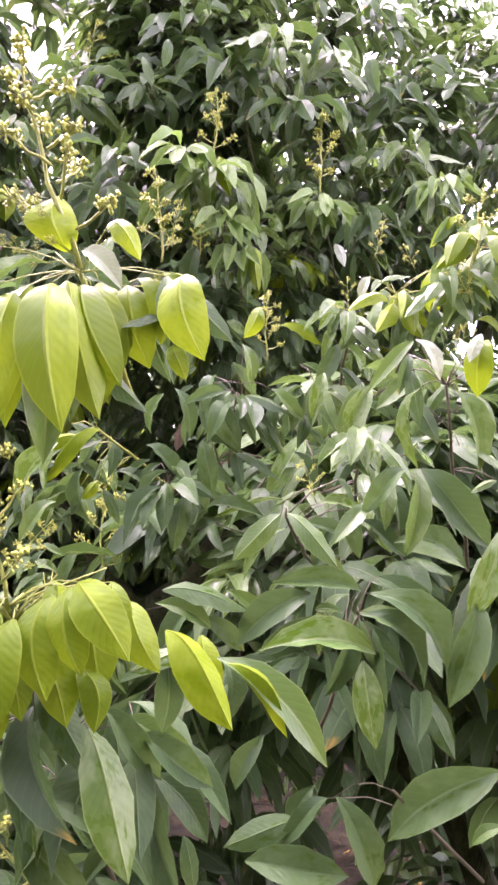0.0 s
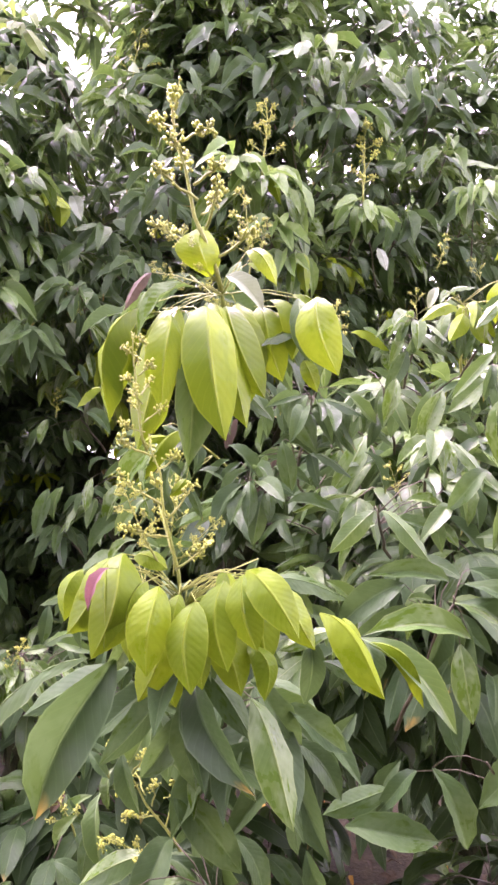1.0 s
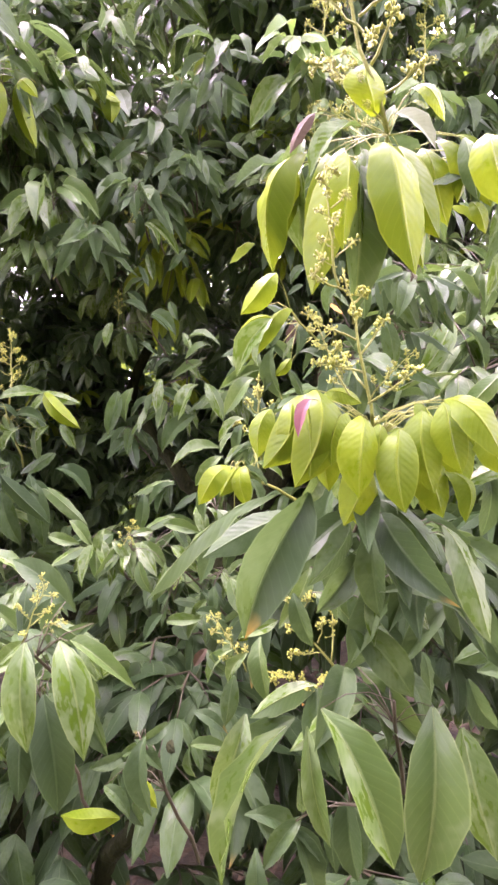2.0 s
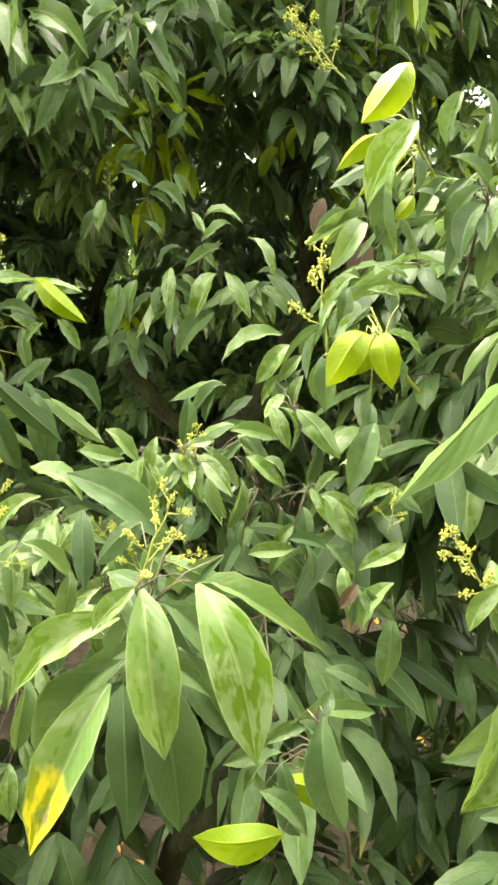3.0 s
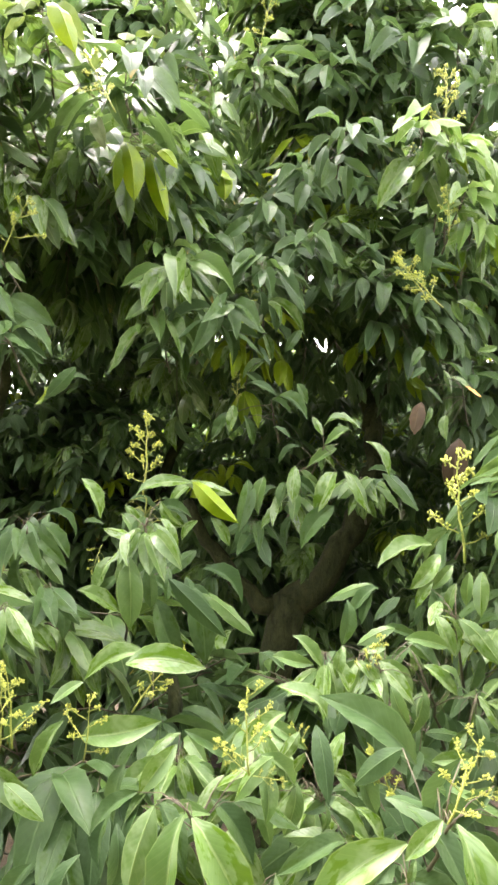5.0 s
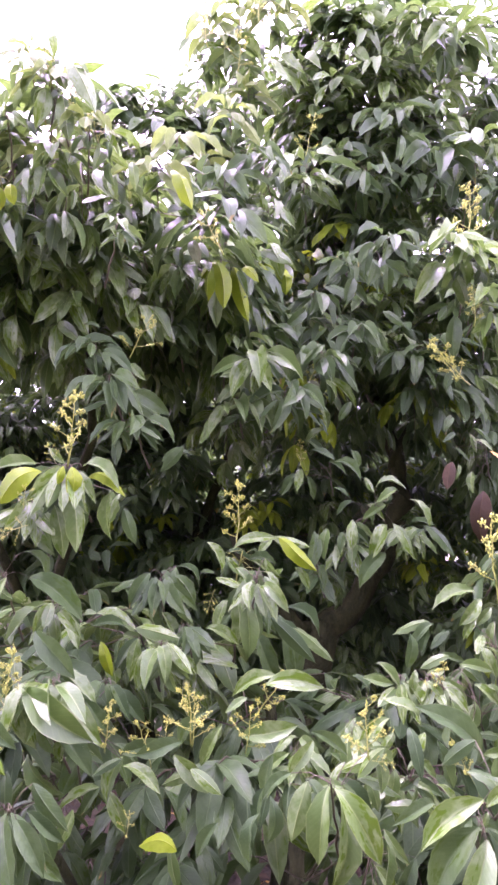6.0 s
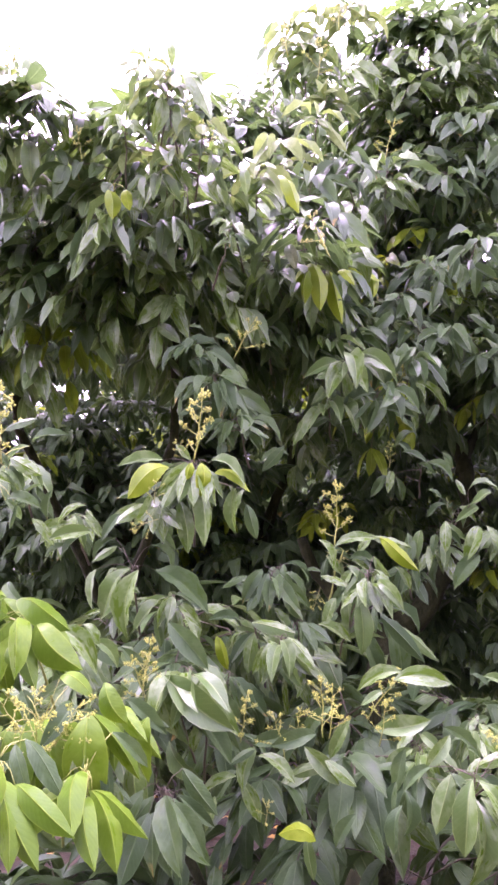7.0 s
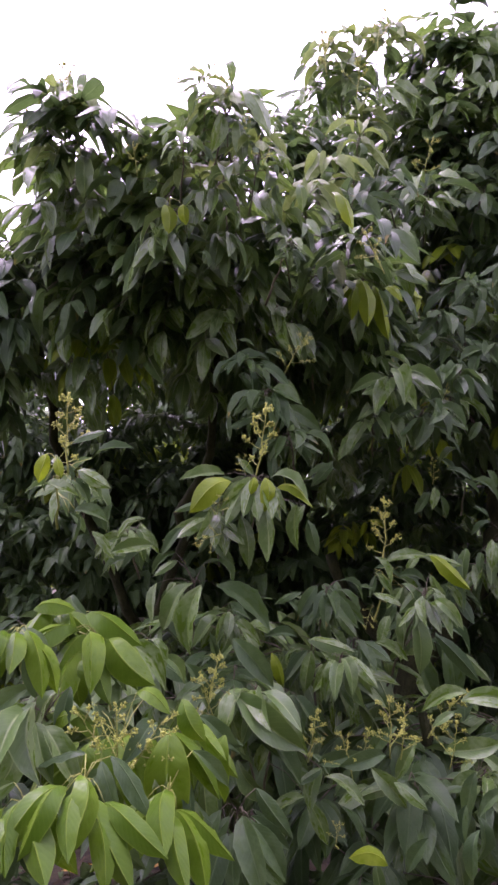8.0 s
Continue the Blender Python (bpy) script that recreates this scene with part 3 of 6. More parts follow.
crown(tall_tree, 105, [((0.35, 2.6, 2.95), (0.85, 0.45, 0.8), 130, 0.2), ((1.3, 2.2, 2.3), (0.7, 0.5, 1.0), 105, 0.2),
                       ((-0.31, 1.99, 2.67), (0.20, 0.22, 0.36), 40, 0.0), ((-0.55, 2.72, 3.24), (0.20, 0.25, 0.30), 40, 0.0), ((-0.08, 1.99, 2.96), (0.3, 0.28, 0.48), 60, 0.0),
                       ((-0.23, 1.92, 2.97), (0.15, 0.15, 0.16), 10, 0.0)], 0.09, 2.2, 0.03, 0.55, single=120)

rear_tree = tree_thing("lychee_tree", None, "shaded fruit tree closing the gaps behind the others")
limb(rear_tree, "trunk", (-1.1, 2.9, -0.05), (-1.0, 2.8, 1.0), 0.07, 0.05, (0.03, 0, 0), 20)
limb(rear_tree, "limb", (-1.0, 2.8, 0.95), (-0.6, 2.6, 1.9), 0.04, 0.012, (0.05, 0, 0), 21)
limb(rear_tree, "limb", (-1.0, 2.8, 0.95), (-1.6, 2.6, 1.9), 0.04, 0.012, (-0.05, 0, 0), 22)
limb(rear_tree, "limb", (-1.0, 2.8, 0.95), (-0.9, 3.1, 2.3), 0.045, 0.014, (0.03, 0, 0), 25)
crown(rear_tree, 106, [((-0.55, 2.9, 1.25), (1.0, 0.30, 0.85), 300, 0.0), ((-1.75, 2.75, 1.20), (0.9, 0.35, 0.75), 210, 0.0), ((0.7, 2.3, 1.2), (0.7, 0.4, 0.75), 170, 0.0),
                       ((-1.75, 2.85, 1.75), (0.8, 0.3, 0.35), 110, 0.0), ((-0.95, 2.65, 2.45), (0.28, 0.3, 0.45), 46, 0.0),
                       # canopy added out of sight to keep top light off the leaves below
                       ((-1.1, 3.05, 2.55), (1.5, 0.55, 0.30), 210, 0.0)],
      0.10, 2.1, 0.02, 0.15, single=60, far=True, keep=lambda p: not gap_behind(p))

crown(rear_tree, 111, [((-1.56, 3.2, 2.22), (0.48, 0.15, 0.22), 28, 0.0)], 0.055, 0, 0.1, 0.3, single=0, far=True)

# dense layer added behind the rest so that backlight stays out of the hollows
screen_tree = tree_thing("lychee_tree", None, "dense fruit tree added behind the others against backlight")
limb(screen_tree, "trunk", (-0.9, 4.3, -0.05), (-0.9, 4.2, 1.4), 0.08, 0.05, (0.03, 0, 0), 26)
crown(screen_tree, 109, [((-2.2, 4.2, 1.35), (1.3, 0.4, 1.3), 220, 0.2), ((-0.6, 4.2, 1.35), (1.3, 0.4, 1.35), 240, 0.2), ((0.9, 4.2, 1.3), (1.2, 0.4, 1.3), 200, 0.2)],
      0.13, 0, 0.02, 0.15, single=0, far=True, keep=lambda p: not (-2.15 < p.x < -1.5 and 2.15 < p.z < 2.75) and not (-0.62 < p.x < -0.30 and 1.64 < p.z < 1.88))

far_tree = tree_thing("lychee_tree", None, "distant sunlit orchard tree seen through gaps")
limb(far_tree, "trunk", (0.5, 8.0, -0.05), (0.5, 8.0, 1.2), 0.12, 0.08, (0.03, 0, 0), 23)
crown(far_tree, 107, [((-3.0, 7.5, 1.3), (2.2, 0.8, 1.3), 230, 0.3), ((0.6, 7.8, 1.6), (2.2, 0.8, 1.6), 270, 0.3),
                      ((4.0, 7.5, 1.5), (2.2, 0.8, 1.5), 150, 0.3), ((-1.2, 8.3, 1.9), (1.9, 0.6, 1.8), 260, 0.0)], 0.22, 0, 0.3, 0.6, single=0, far=True)

# a tall fine-leaved crown that lets the sky through in small gaps
backmost_tree = tree_thing("lychee_tree", None, "tall shaded fruit tree letting specks of sky through")
limb(backmost_tree, "trunk", (0.9, 4.9, -0.05), (0.8, 4.8, 2.2), 0.10, 0.07, (0.03, 0, 0), 29)
limb(backmost_tree, "limb", (0.8, 4.8, 2.1), (0.1, 4.7, 4.0), 0.06, 0.014, (-0.05, 0, 0), 30)
limb(backmost_tree, "limb", (0.8, 4.8, 2.1), (1.7, 4.7, 4.0), 0.06, 0.014, (0.05, 0, 0), 31)
limb(backmost_tree, "limb", (0.8, 4.8, 2.1), (-1.3, 4.6, 3.2), 0.05, 0.012, (0, 0, -0.1), 32)
crown(backmost_tree, 110, [((0.75, 4.6, 3.45), (1.75, 0.45, 1.15), 560, 0.0), ((-1.3, 4.6, 3.1), (1.2, 0.35, 0.65), 230, 0.0),
                           ((-1.87, 4.4, 2.50), (0.5, 0.2, 0.30), 34, 0.0)], 0.075, 0, 0.03, 0.3, single=0, far=True)

# unseen trees added at the camera's back to block low sky light
shade_row = tree_thing("lychee_tree", None, "unseen leafy tree added to block the low sky")
limb(shade_row, "trunk", (-0.3, -2.9, -0.05), (-0.3, -2.9, 1.2), 0.09, 0.07, (0.03, 0, 0), 24)
limb(shade_row, "limb", (-0.3, -2.9, 1.15), (-1.6, -2.5, 3.2), 0.05, 0.02, (0, 0, 0), 27)
limb(shade_row, "limb", (-0.3, -2.9, 1.15), (1.2, -2.5, 3.2), 0.05, 0.02, (0, 0, 0), 28)
crown(shade_row, 108, [((-2.4, -2.4, 2.2), (1.5, 0.7, 2.15), 185, 0.4), ((0.2, -2.6, 2.3), (1.6, 0.7, 2.25), 195, 0.4),
                      ((2.7, -2.1, 2.2), (1.4, 0.8, 2.15), 175, 0.4)], 0.29, -9, 0.05, 0.3, single=0, far=True)

# ---- shoots that stand out, with their leaves and flower heads ----
# shoot A
grow(right_tree, (-0.091, 0.599, 1.520), (-0.105, 0.463, 1.583), [
    (YOUNG, (-0.115, 0.464, 1.597), (-0.120, 0.461, 1.634), 2.60),
    (YOUNG, (-0.087, 0.464, 1.617), (-0.065, 0.459, 1.590), 1.45),
    (PALE, (-0.102, 0.456, 1.595), (-0.074, 0.448, 1.567), 1.23),
    (YOUNG, (-0.036, 0.459, 1.582), (-0.021, 0.444, 1.522), 1.45),
    (FRESH, (-0.049, 0.467, 1.583), (-0.041, 0.460, 1.535), 1.15),
    (YOUNG, (-0.077, 0.479, 1.580), (-0.059, 0.474, 1.522), 1.45),
    (YOUNG, (-0.116, 0.439, 1.568), (-0.097, 0.406, 1.472), 1.03),
    (YOUNG, (-0.112, 0.458, 1.576), (-0.084, 0.441, 1.484), 0.96),
    (YOUNG, (-0.102, 0.459, 1.574), (-0.072, 0.445, 1.505), 1.15),
    (FRESH, (-0.133, 0.485, 1.576), (-0.127, 0.474, 1.457), 0.99),
    (YOUNG, (-0.136, 0.459, 1.573), (-0.160, 0.446, 1.467), 0.81)])
grow(right_tree, (-0.091, 0.599, 1.520), (-0.105, 0.463, 1.583), [
    (YOUNG, (-0.139, 0.440, 1.562), (-0.141, 0.425, 1.492), 1.00),
    (YOUNG, (-0.163, 0.473, 1.577), (-0.187, 0.479, 1.490), 1.04),
    (FRESH, (-0.125, 0.455, 1.586), (-0.162, 0.442, 1.546), 1.15),
    (RUST, (-0.157, 0.462, 1.599), (-0.175, 0.456, 1.568), 0.99),
    (YOUNG, (-0.044, 0.468, 1.537), (-0.034, 0.465, 1.513), 1.45),
    (YOUNG, (-0.201, 0.511, 1.520), (-0.221, 0.512, 1.504), 1.45),
    (YOUNG, (-0.091, 0.480, 1.580), (-0.080, 0.465, 1.515), 1.15),
    (FRESH, (-0.126, 0.491, 1.576), (-0.114, 0.488, 1.487), 1.15),
    (FRESH, (-0.158, 0.498, 1.577), (-0.163, 0.494, 1.504), 1.15),
    (YOUNG, (-0.052, 0.477, 1.589), (-0.024, 0.479, 1.557), 1.45)])
grow(right_tree, (-0.091, 0.599, 1.520), (-0.105, 0.463, 1.583), [
    (YOUNG, (-0.095, 0.475, 1.581), (-0.088, 0.466, 1.496), 1.13),
    (YOUNG, (-0.146, 0.479, 1.577), (-0.153, 0.474, 1.481), 0.90),
    (YOUNG, (-0.069, 0.479, 1.585), (-0.052, 0.473, 1.538), 1.45),
    (YOUNG, (-0.042, 0.471, 1.572), (-0.029, 0.469, 1.534), 1.45),
    (YOUNG, (-0.174, 0.479, 1.571), (-0.181, 0.483, 1.511), 1.31),
    (FRESH, (-0.117, 0.492, 1.585), (-0.124, 0.493, 1.505), 1.15),
    (YOUNG, (-0.087, 0.466, 1.608), (-0.074, 0.467, 1.604), 2.60),
    (FRESH, (-0.164, 0.479, 1.589), (-0.176, 0.482, 1.550), 1.15)])
flower_head(right_tree, (-0.105, 0.463, 1.586), (-0.140, 0.447, 1.731), 1, 1.3)
flower_head(right_tree, (-0.109, 0.462, 1.594), (-0.151, 0.454, 1.634), 3, 5.9)
flower_head(right_tree, (-0.124, 0.463, 1.589), (-0.158, 0.456, 1.603), 3, 5.2)
flower_head(right_tree, (-0.090, 0.736, 1.688), (-0.100, 0.724, 1.789), 3, 1.7)
flower_head(right_tree, (-0.085, 0.735, 1.701), (-0.070, 0.727, 1.754), 3, 5.8)
# shoot B
grow(right_tree, (-0.124, 0.547, 1.268), (-0.124, 0.409, 1.375), [
    (YOUNG, (-0.164, 0.417, 1.396), (-0.194, 0.410, 1.348), 1.45),
    (YOUNG, (-0.160, 0.409, 1.399), (-0.174, 0.393, 1.337), 1.45),
    (PINK, (-0.164, 0.388, 1.392), (-0.173, 0.375, 1.369), 0.89),
    (YOUNG, (-0.142, 0.393, 1.384), (-0.152, 0.385, 1.351), 1.45),
    (YOUNG, (-0.122, 0.391, 1.377), (-0.123, 0.382, 1.352), 1.45),
    (YOUNG, (-0.134, 0.405, 1.358), (-0.144, 0.388, 1.314), 1.45),
    (YOUNG, (-0.118, 0.405, 1.357), (-0.106, 0.387, 1.322), 1.45),
    (YOUNG, (-0.128, 0.418, 1.346), (-0.124, 0.411, 1.304), 1.45),
    (YOUNG, (-0.084, 0.386, 1.390), (-0.074, 0.379, 1.347), 1.45),
    (YOUNG, (-0.081, 0.394, 1.392), (-0.050, 0.377, 1.355), 1.45)])
grow(right_tree, (-0.124, 0.547, 1.268), (-0.120, 0.409, 1.367), [
    (YOUNG, (-0.080, 0.397, 1.347), (-0.069, 0.389, 1.316), 1.45),
    (YOUNG, (-0.035, 0.405, 1.366), (0.002, 0.389, 1.319), 1.12),
    (FRESH, (-0.008, 0.420, 1.348), (0.055, 0.425, 1.288), 0.80),
    (YOUNG, (-0.003, 0.417, 1.346), (0.032, 0.417, 1.306), 0.65),
    (FRESH, (-0.031, 0.425, 1.360), (-0.025, 0.427, 1.331), 1.15),
    (DEEP, (-0.040, 0.444, 1.346), (-0.041, 0.448, 1.297), 1.15),
    (YOUNG, (-0.154, 0.415, 1.397), (-0.131, 0.405, 1.390), 1.45),
    (YOUNG, (-0.113, 0.407, 1.372), (-0.097, 0.407, 1.369), 1.45),
    (YOUNG, (-0.116, 0.423, 1.363), (-0.112, 0.416, 1.328), 1.45),
    (FRESH, (-0.154, 0.420, 1.350), (-0.171, 0.422, 1.322), 1.15)])
grow(right_tree, (-0.124, 0.547, 1.268), (-0.120, 0.409, 1.367), [
    (YOUNG, (-0.175, 0.410, 1.392), (-0.184, 0.407, 1.353), 1.45),
    (YOUNG, (-0.150, 0.413, 1.371), (-0.152, 0.401, 1.334), 1.45),
    (YOUNG, (-0.097, 0.405, 1.391), (-0.087, 0.392, 1.362), 1.45),
    (YOUNG, (-0.067, 0.413, 1.390), (-0.059, 0.405, 1.356), 1.45),
    (YOUNG, (-0.107, 0.426, 1.355), (-0.100, 0.418, 1.328), 1.45),
    (YOUNG, (-0.087, 0.411, 1.341), (-0.090, 0.407, 1.319), 1.45),
    (FRESH, (-0.050, 0.444, 1.349), (-0.034, 0.446, 1.327), 1.15),
    (YOUNG, (-0.018, 0.427, 1.359), (-0.006, 0.428, 1.328), 1.45)])
flower_head(right_tree, (-0.123, 0.409, 1.374), (-0.146, 0.396, 1.474), 2, 0.1)
flower_head(right_tree, (-0.146, 0.402, 1.464), (-0.155, 0.391, 1.537), 3, 4.7)
flower_head(right_tree, (-0.125, 0.407, 1.393), (-0.097, 0.400, 1.424), 3, 2.2)
flower_head(right_tree, (-0.137, 0.407, 1.393), (-0.162, 0.398, 1.446), 3, 3.5)
grow(right_tree, (-0.124, 0.547, 1.268), (-0.120, 0.409, 1.367), [
    (YOUNG, (-0.134, 0.387, 1.382), (-0.137, 0.371, 1.333), 1.45),
    (YOUNG, (-0.111, 0.383, 1.374), (-0.111, 0.367, 1.325), 1.45),
    (YOUNG, (-0.095, 0.394, 1.385), (-0.091, 0.378, 1.335), 1.45),
    (YOUNG, (-0.074, 0.414, 1.388), (-0.067, 0.398, 1.334), 1.45),
    (YOUNG, (-0.167, 0.403, 1.396), (-0.165, 0.387, 1.344), 1.45),
    (YOUNG, (-0.059, 0.417, 1.379), (-0.038, 0.405, 1.343), 1.45),
    (YOUNG, (-0.189, 0.422, 1.387), (-0.197, 0.414, 1.355), 1.45),
    (YOUNG, (-0.105, 0.405, 1.362), (-0.083, 0.388, 1.319), 1.45)], 4)
# mature leaves under B
grow(right_tree, (-0.087, 0.577, 1.138), (-0.094, 0.435, 1.295), [
    (FRESH, (-0.077, 0.412, 1.311), (-0.050, 0.398, 1.238), 1.15),
    (DEEP, (-0.114, 0.436, 1.261), (-0.041, 0.430, 1.215), 1.15),
    (DEEP, (-0.056, 0.456, 1.294), (-0.010, 0.459, 1.262), 1.15),
    (DEEP, (-0.048, 0.461, 1.269), (-0.013, 0.464, 1.228), 1.15),
    (DEEP, (-0.117, 0.450, 1.302), (-0.112, 0.444, 1.240), 1.15),
    (DEEP, (-0.164, 0.414, 1.332), (-0.206, 0.401, 1.239), 1.15),
    (DEEP, (-0.131, 0.473, 1.230), (-0.081, 0.478, 1.170), 1.15),
    (DEEP, (-0.147, 0.490, 1.280), (-0.137, 0.494, 1.224), 1.15),
    (DEEP, (-0.171, 0.492, 1.246), (-0.156, 0.486, 1.205), 1.15),
    (FRESH, (-0.207, 0.507, 1.194), (-0.223, 0.509, 1.168), 1.15)])
grow(right_tree, (-0.071, 0.560, 1.052), (-0.104, 0.433, 1.186), [
    (FRESH, (-0.185, 0.431, 1.329), (-0.279, 0.456, 1.249), 0.49),
    (FRESH, (-0.156, 0.410, 1.190), (-0.112, 0.388, 1.098), 1.03),
    (FRESH, (-0.072, 0.455, 1.173), (-0.084, 0.441, 1.052), 1.15),
    (FRESH, (-0.050, 0.459, 1.156), (-0.028, 0.446, 1.066), 1.15),
    (FRESH, (-0.163, 0.449, 1.161), (-0.147, 0.437, 1.080), 0.61),
    (FRESH, (-0.208, 0.494, 1.150), (-0.234, 0.491, 1.079), 1.15),
    (FRESH, (-0.177, 0.451, 1.160), (-0.224, 0.446, 1.044), 0.59),
    (DEEP, (-0.137, 0.490, 1.175), (-0.100, 0.479, 1.125), 1.15),
    (DEEP, (-0.098, 0.491, 1.180), (-0.096, 0.480, 1.140), 1.15),
    (DEEP, (-0.117, 0.510, 1.227), (-0.083, 0.500, 1.199), 1.15)])
grow(right_tree, (-0.065, 0.588, 1.010), (-0.141, 0.459, 1.099), [
    (DEEP, (-0.200, 0.491, 1.045), (-0.207, 0.489, 0.991), 1.15),
    (DEEP, (-0.127, 0.505, 1.082), (-0.120, 0.493, 1.017), 1.15),
    (DEEP, (-0.173, 0.509, 1.052), (-0.150, 0.508, 0.992), 1.15),
    (DEEP, (-0.210, 0.522, 1.053), (-0.163, 0.522, 1.025), 1.15),
    (DEEP, (-0.090, 0.509, 1.182), (-0.063, 0.508, 1.132), 1.15),
    (DEEP, (-0.034, 0.499, 1.177), (-0.008, 0.499, 1.136), 1.15)])
flower_head(right_tree, (-0.126, 0.512, 1.165), (-0.180, 0.508, 1.243), 2, 5.9)
flower_head(right_tree, (-0.117, 0.512, 1.149), (-0.190, 0.506, 1.179), 3, 3.2)
flower_head(right_tree, (-0.208, 0.510, 1.177), (-0.237, 0.506, 1.227), 3, 2.4)
# right side
grow(right_tree, (0.076, 0.712, 1.195), (0.095, 0.569, 1.348), [
    (FRESH, (0.109, 0.568, 1.320), (0.018, 0.568, 1.320), 0.98),
    (DEEP, (0.095, 0.560, 1.351), (0.143, 0.555, 1.296), 1.15),
    (DEEP, (0.104, 0.566, 1.366), (0.162, 0.557, 1.298), 1.15),
    (DEEP, (0.114, 0.586, 1.377), (0.164, 0.580, 1.333), 1.15),
    (FRESH, (0.098, 0.561, 1.316), (0.107, 0.556, 1.252), 1.15),
    (DEEP, (0.106, 0.623, 1.361), (0.029, 0.622, 1.365), 0.80),
    (DEEP, (0.062, 0.613, 1.359), (-0.001, 0.617, 1.313), 1.15),
    (DEEP, (-0.062, 0.602, 1.361), (0.011, 0.614, 1.342), 1.00),
    (FRESH, (-0.022, 0.610, 1.329), (-0.069, 0.608, 1.349), 1.15),
    (FRESH, (0.066, 0.613, 1.345), (0.088, 0.603, 1.345), 1.15)])
grow(right_tree, (0.080, 0.768, 1.369), (0.041, 0.633, 1.423), [
    (FRESH, (0.042, 0.618, 1.426), (0.085, 0.612, 1.381), 1.15),
    (FRESH, (0.037, 0.635, 1.425), (-0.005, 0.638, 1.383), 1.15),
    (FRESH, (0.073, 0.657, 1.435), (0.115, 0.658, 1.425), 1.15),
    (FRESH, (0.151, 0.611, 1.463), (0.142, 0.607, 1.392), 0.93),
    (DEEP, (0.161, 0.633, 1.467), (0.221, 0.629, 1.398), 1.15),
    (DEEP, (0.150, 0.645, 1.467), (0.110, 0.648, 1.425), 1.15),
    (DEEP, (0.112, 0.662, 1.420), (0.154, 0.665, 1.387), 1.15),
    (DEEP, (0.141, 0.651, 1.401), (0.208, 0.653, 1.376), 1.15)])
grow(right_tree, (0.235, 0.739, 1.368), (0.172, 0.593, 1.536), [
    (FRESH, (0.181, 0.598, 1.532), (0.199, 0.594, 1.463), 1.15),
    (FRESH, (0.150, 0.591, 1.533), (0.150, 0.597, 1.464), 0.58),
    (PALE, (0.143, 0.580, 1.571), (0.164, 0.583, 1.538), 1.45),
    (YOUNG, (0.208, 0.596, 1.576), (0.200, 0.600, 1.527), 1.45),
    (PALE, (0.199, 0.584, 1.578), (0.189, 0.586, 1.554), 1.45),
    (FRESH, (0.155, 0.635, 1.583), (0.115, 0.649, 1.536), 0.74),
    (FRESH, (0.200, 0.553, 1.416), (0.177, 0.559, 1.348), 0.98),
    (DEEP, (0.186, 0.558, 1.364), (0.162, 0.555, 1.284), 1.01),
    (FRESH, (0.217, 0.603, 1.457), (0.195, 0.604, 1.446), 1.15)])
flower_head(right_tree, (0.072, 0.672, 1.435), (0.058, 0.663, 1.476), 4, 2.9)
flower_head(right_tree, (0.193, 0.621, 1.562), (0.196, 0.613, 1.595), 4, 1.7)
flower_head(right_tree, (0.237, 0.715, 1.641), (0.206, 0.706, 1.691), 3, 2.4)
flower_head(right_tree, (0.231, 0.713, 1.664), (0.245, 0.700, 1.760), 2, 0.9)
flower_head(right_tree, (0.199, 0.809, 1.709), (0.184, 0.802, 1.740), 4, 2.3)
flower_head(right_tree, (0.029, 0.897, 1.617), (0.033, 0.884, 1.706), 1, 5.9)
flower_head(right_tree, (0.163, 0.886, 1.750), (0.176, 0.877, 1.799), 3, 5.8)
flower_head(right_tree, (0.126, 0.833, 1.660), (0.121, 0.824, 1.706), 4, 3.8)
# lower right dark leaves
grow(right_tree, (0.239, 0.713, 1.077), (0.123, 0.570, 1.217), [
    (DEEP, (0.205, 0.569, 1.234), (0.124, 0.595, 1.168), 1.06),
    (DEEP, (0.082, 0.589, 1.204), (0.115, 0.596, 1.133), 1.15),
    (FRESH, (0.176, 0.548, 1.189), (0.200, 0.547, 1.202), 1.15),
    (DEEP, (0.054, 0.632, 1.167), (-0.008, 0.634, 1.142), 1.15),
    (DEEP, (0.011, 0.620, 1.138), (0.097, 0.621, 1.127), 1.15),
    (DEEP, (0.025, 0.653, 1.229), (0.001, 0.658, 1.179), 1.15),
    (DEEP, (-0.041, 0.623, 1.156), (-0.031, 0.627, 1.109), 1.15),
    (DEEP, (0.073, 0.677, 1.177), (0.053, 0.681, 1.130), 1.15)], 2)
grow(right_tree, (0.220, 0.951, 1.583), (0.176, 0.812, 1.682), [
    (YOUNG, (0.177, 0.815, 1.683), (0.179, 0.818, 1.642), 1.45),
    (FRESH, (0.160, 0.813, 1.697), (0.194, 0.812, 1.703), 1.15),
    (PALE, (0.146, 0.812, 1.702), (0.134, 0.814, 1.675), 1.45),
    (FRESH, (0.268, 0.733, 1.708), (0.204, 0.758, 1.648), 1.15),
    (YOUNG, (0.268, 0.731, 1.676), (0.262, 0.753, 1.647), 1.45),
    (YOUNG, (0.225, 0.792, 1.710), (0.221, 0.817, 1.655), 1.45),
    (YOUNG, (0.044, 0.861, 1.655), (0.096, 0.863, 1.631), 0.98),
    (YOUNG, (0.240, 0.716, 1.626), (0.266, 0.718, 1.612), 1.45),
    (YOUNG, (0.240, 0.759, 1.756), (0.216, 0.810, 1.737), 1.33),
    (FRESH, (0.272, 0.760, 1.737), (0.228, 0.760, 1.730), 1.15)])
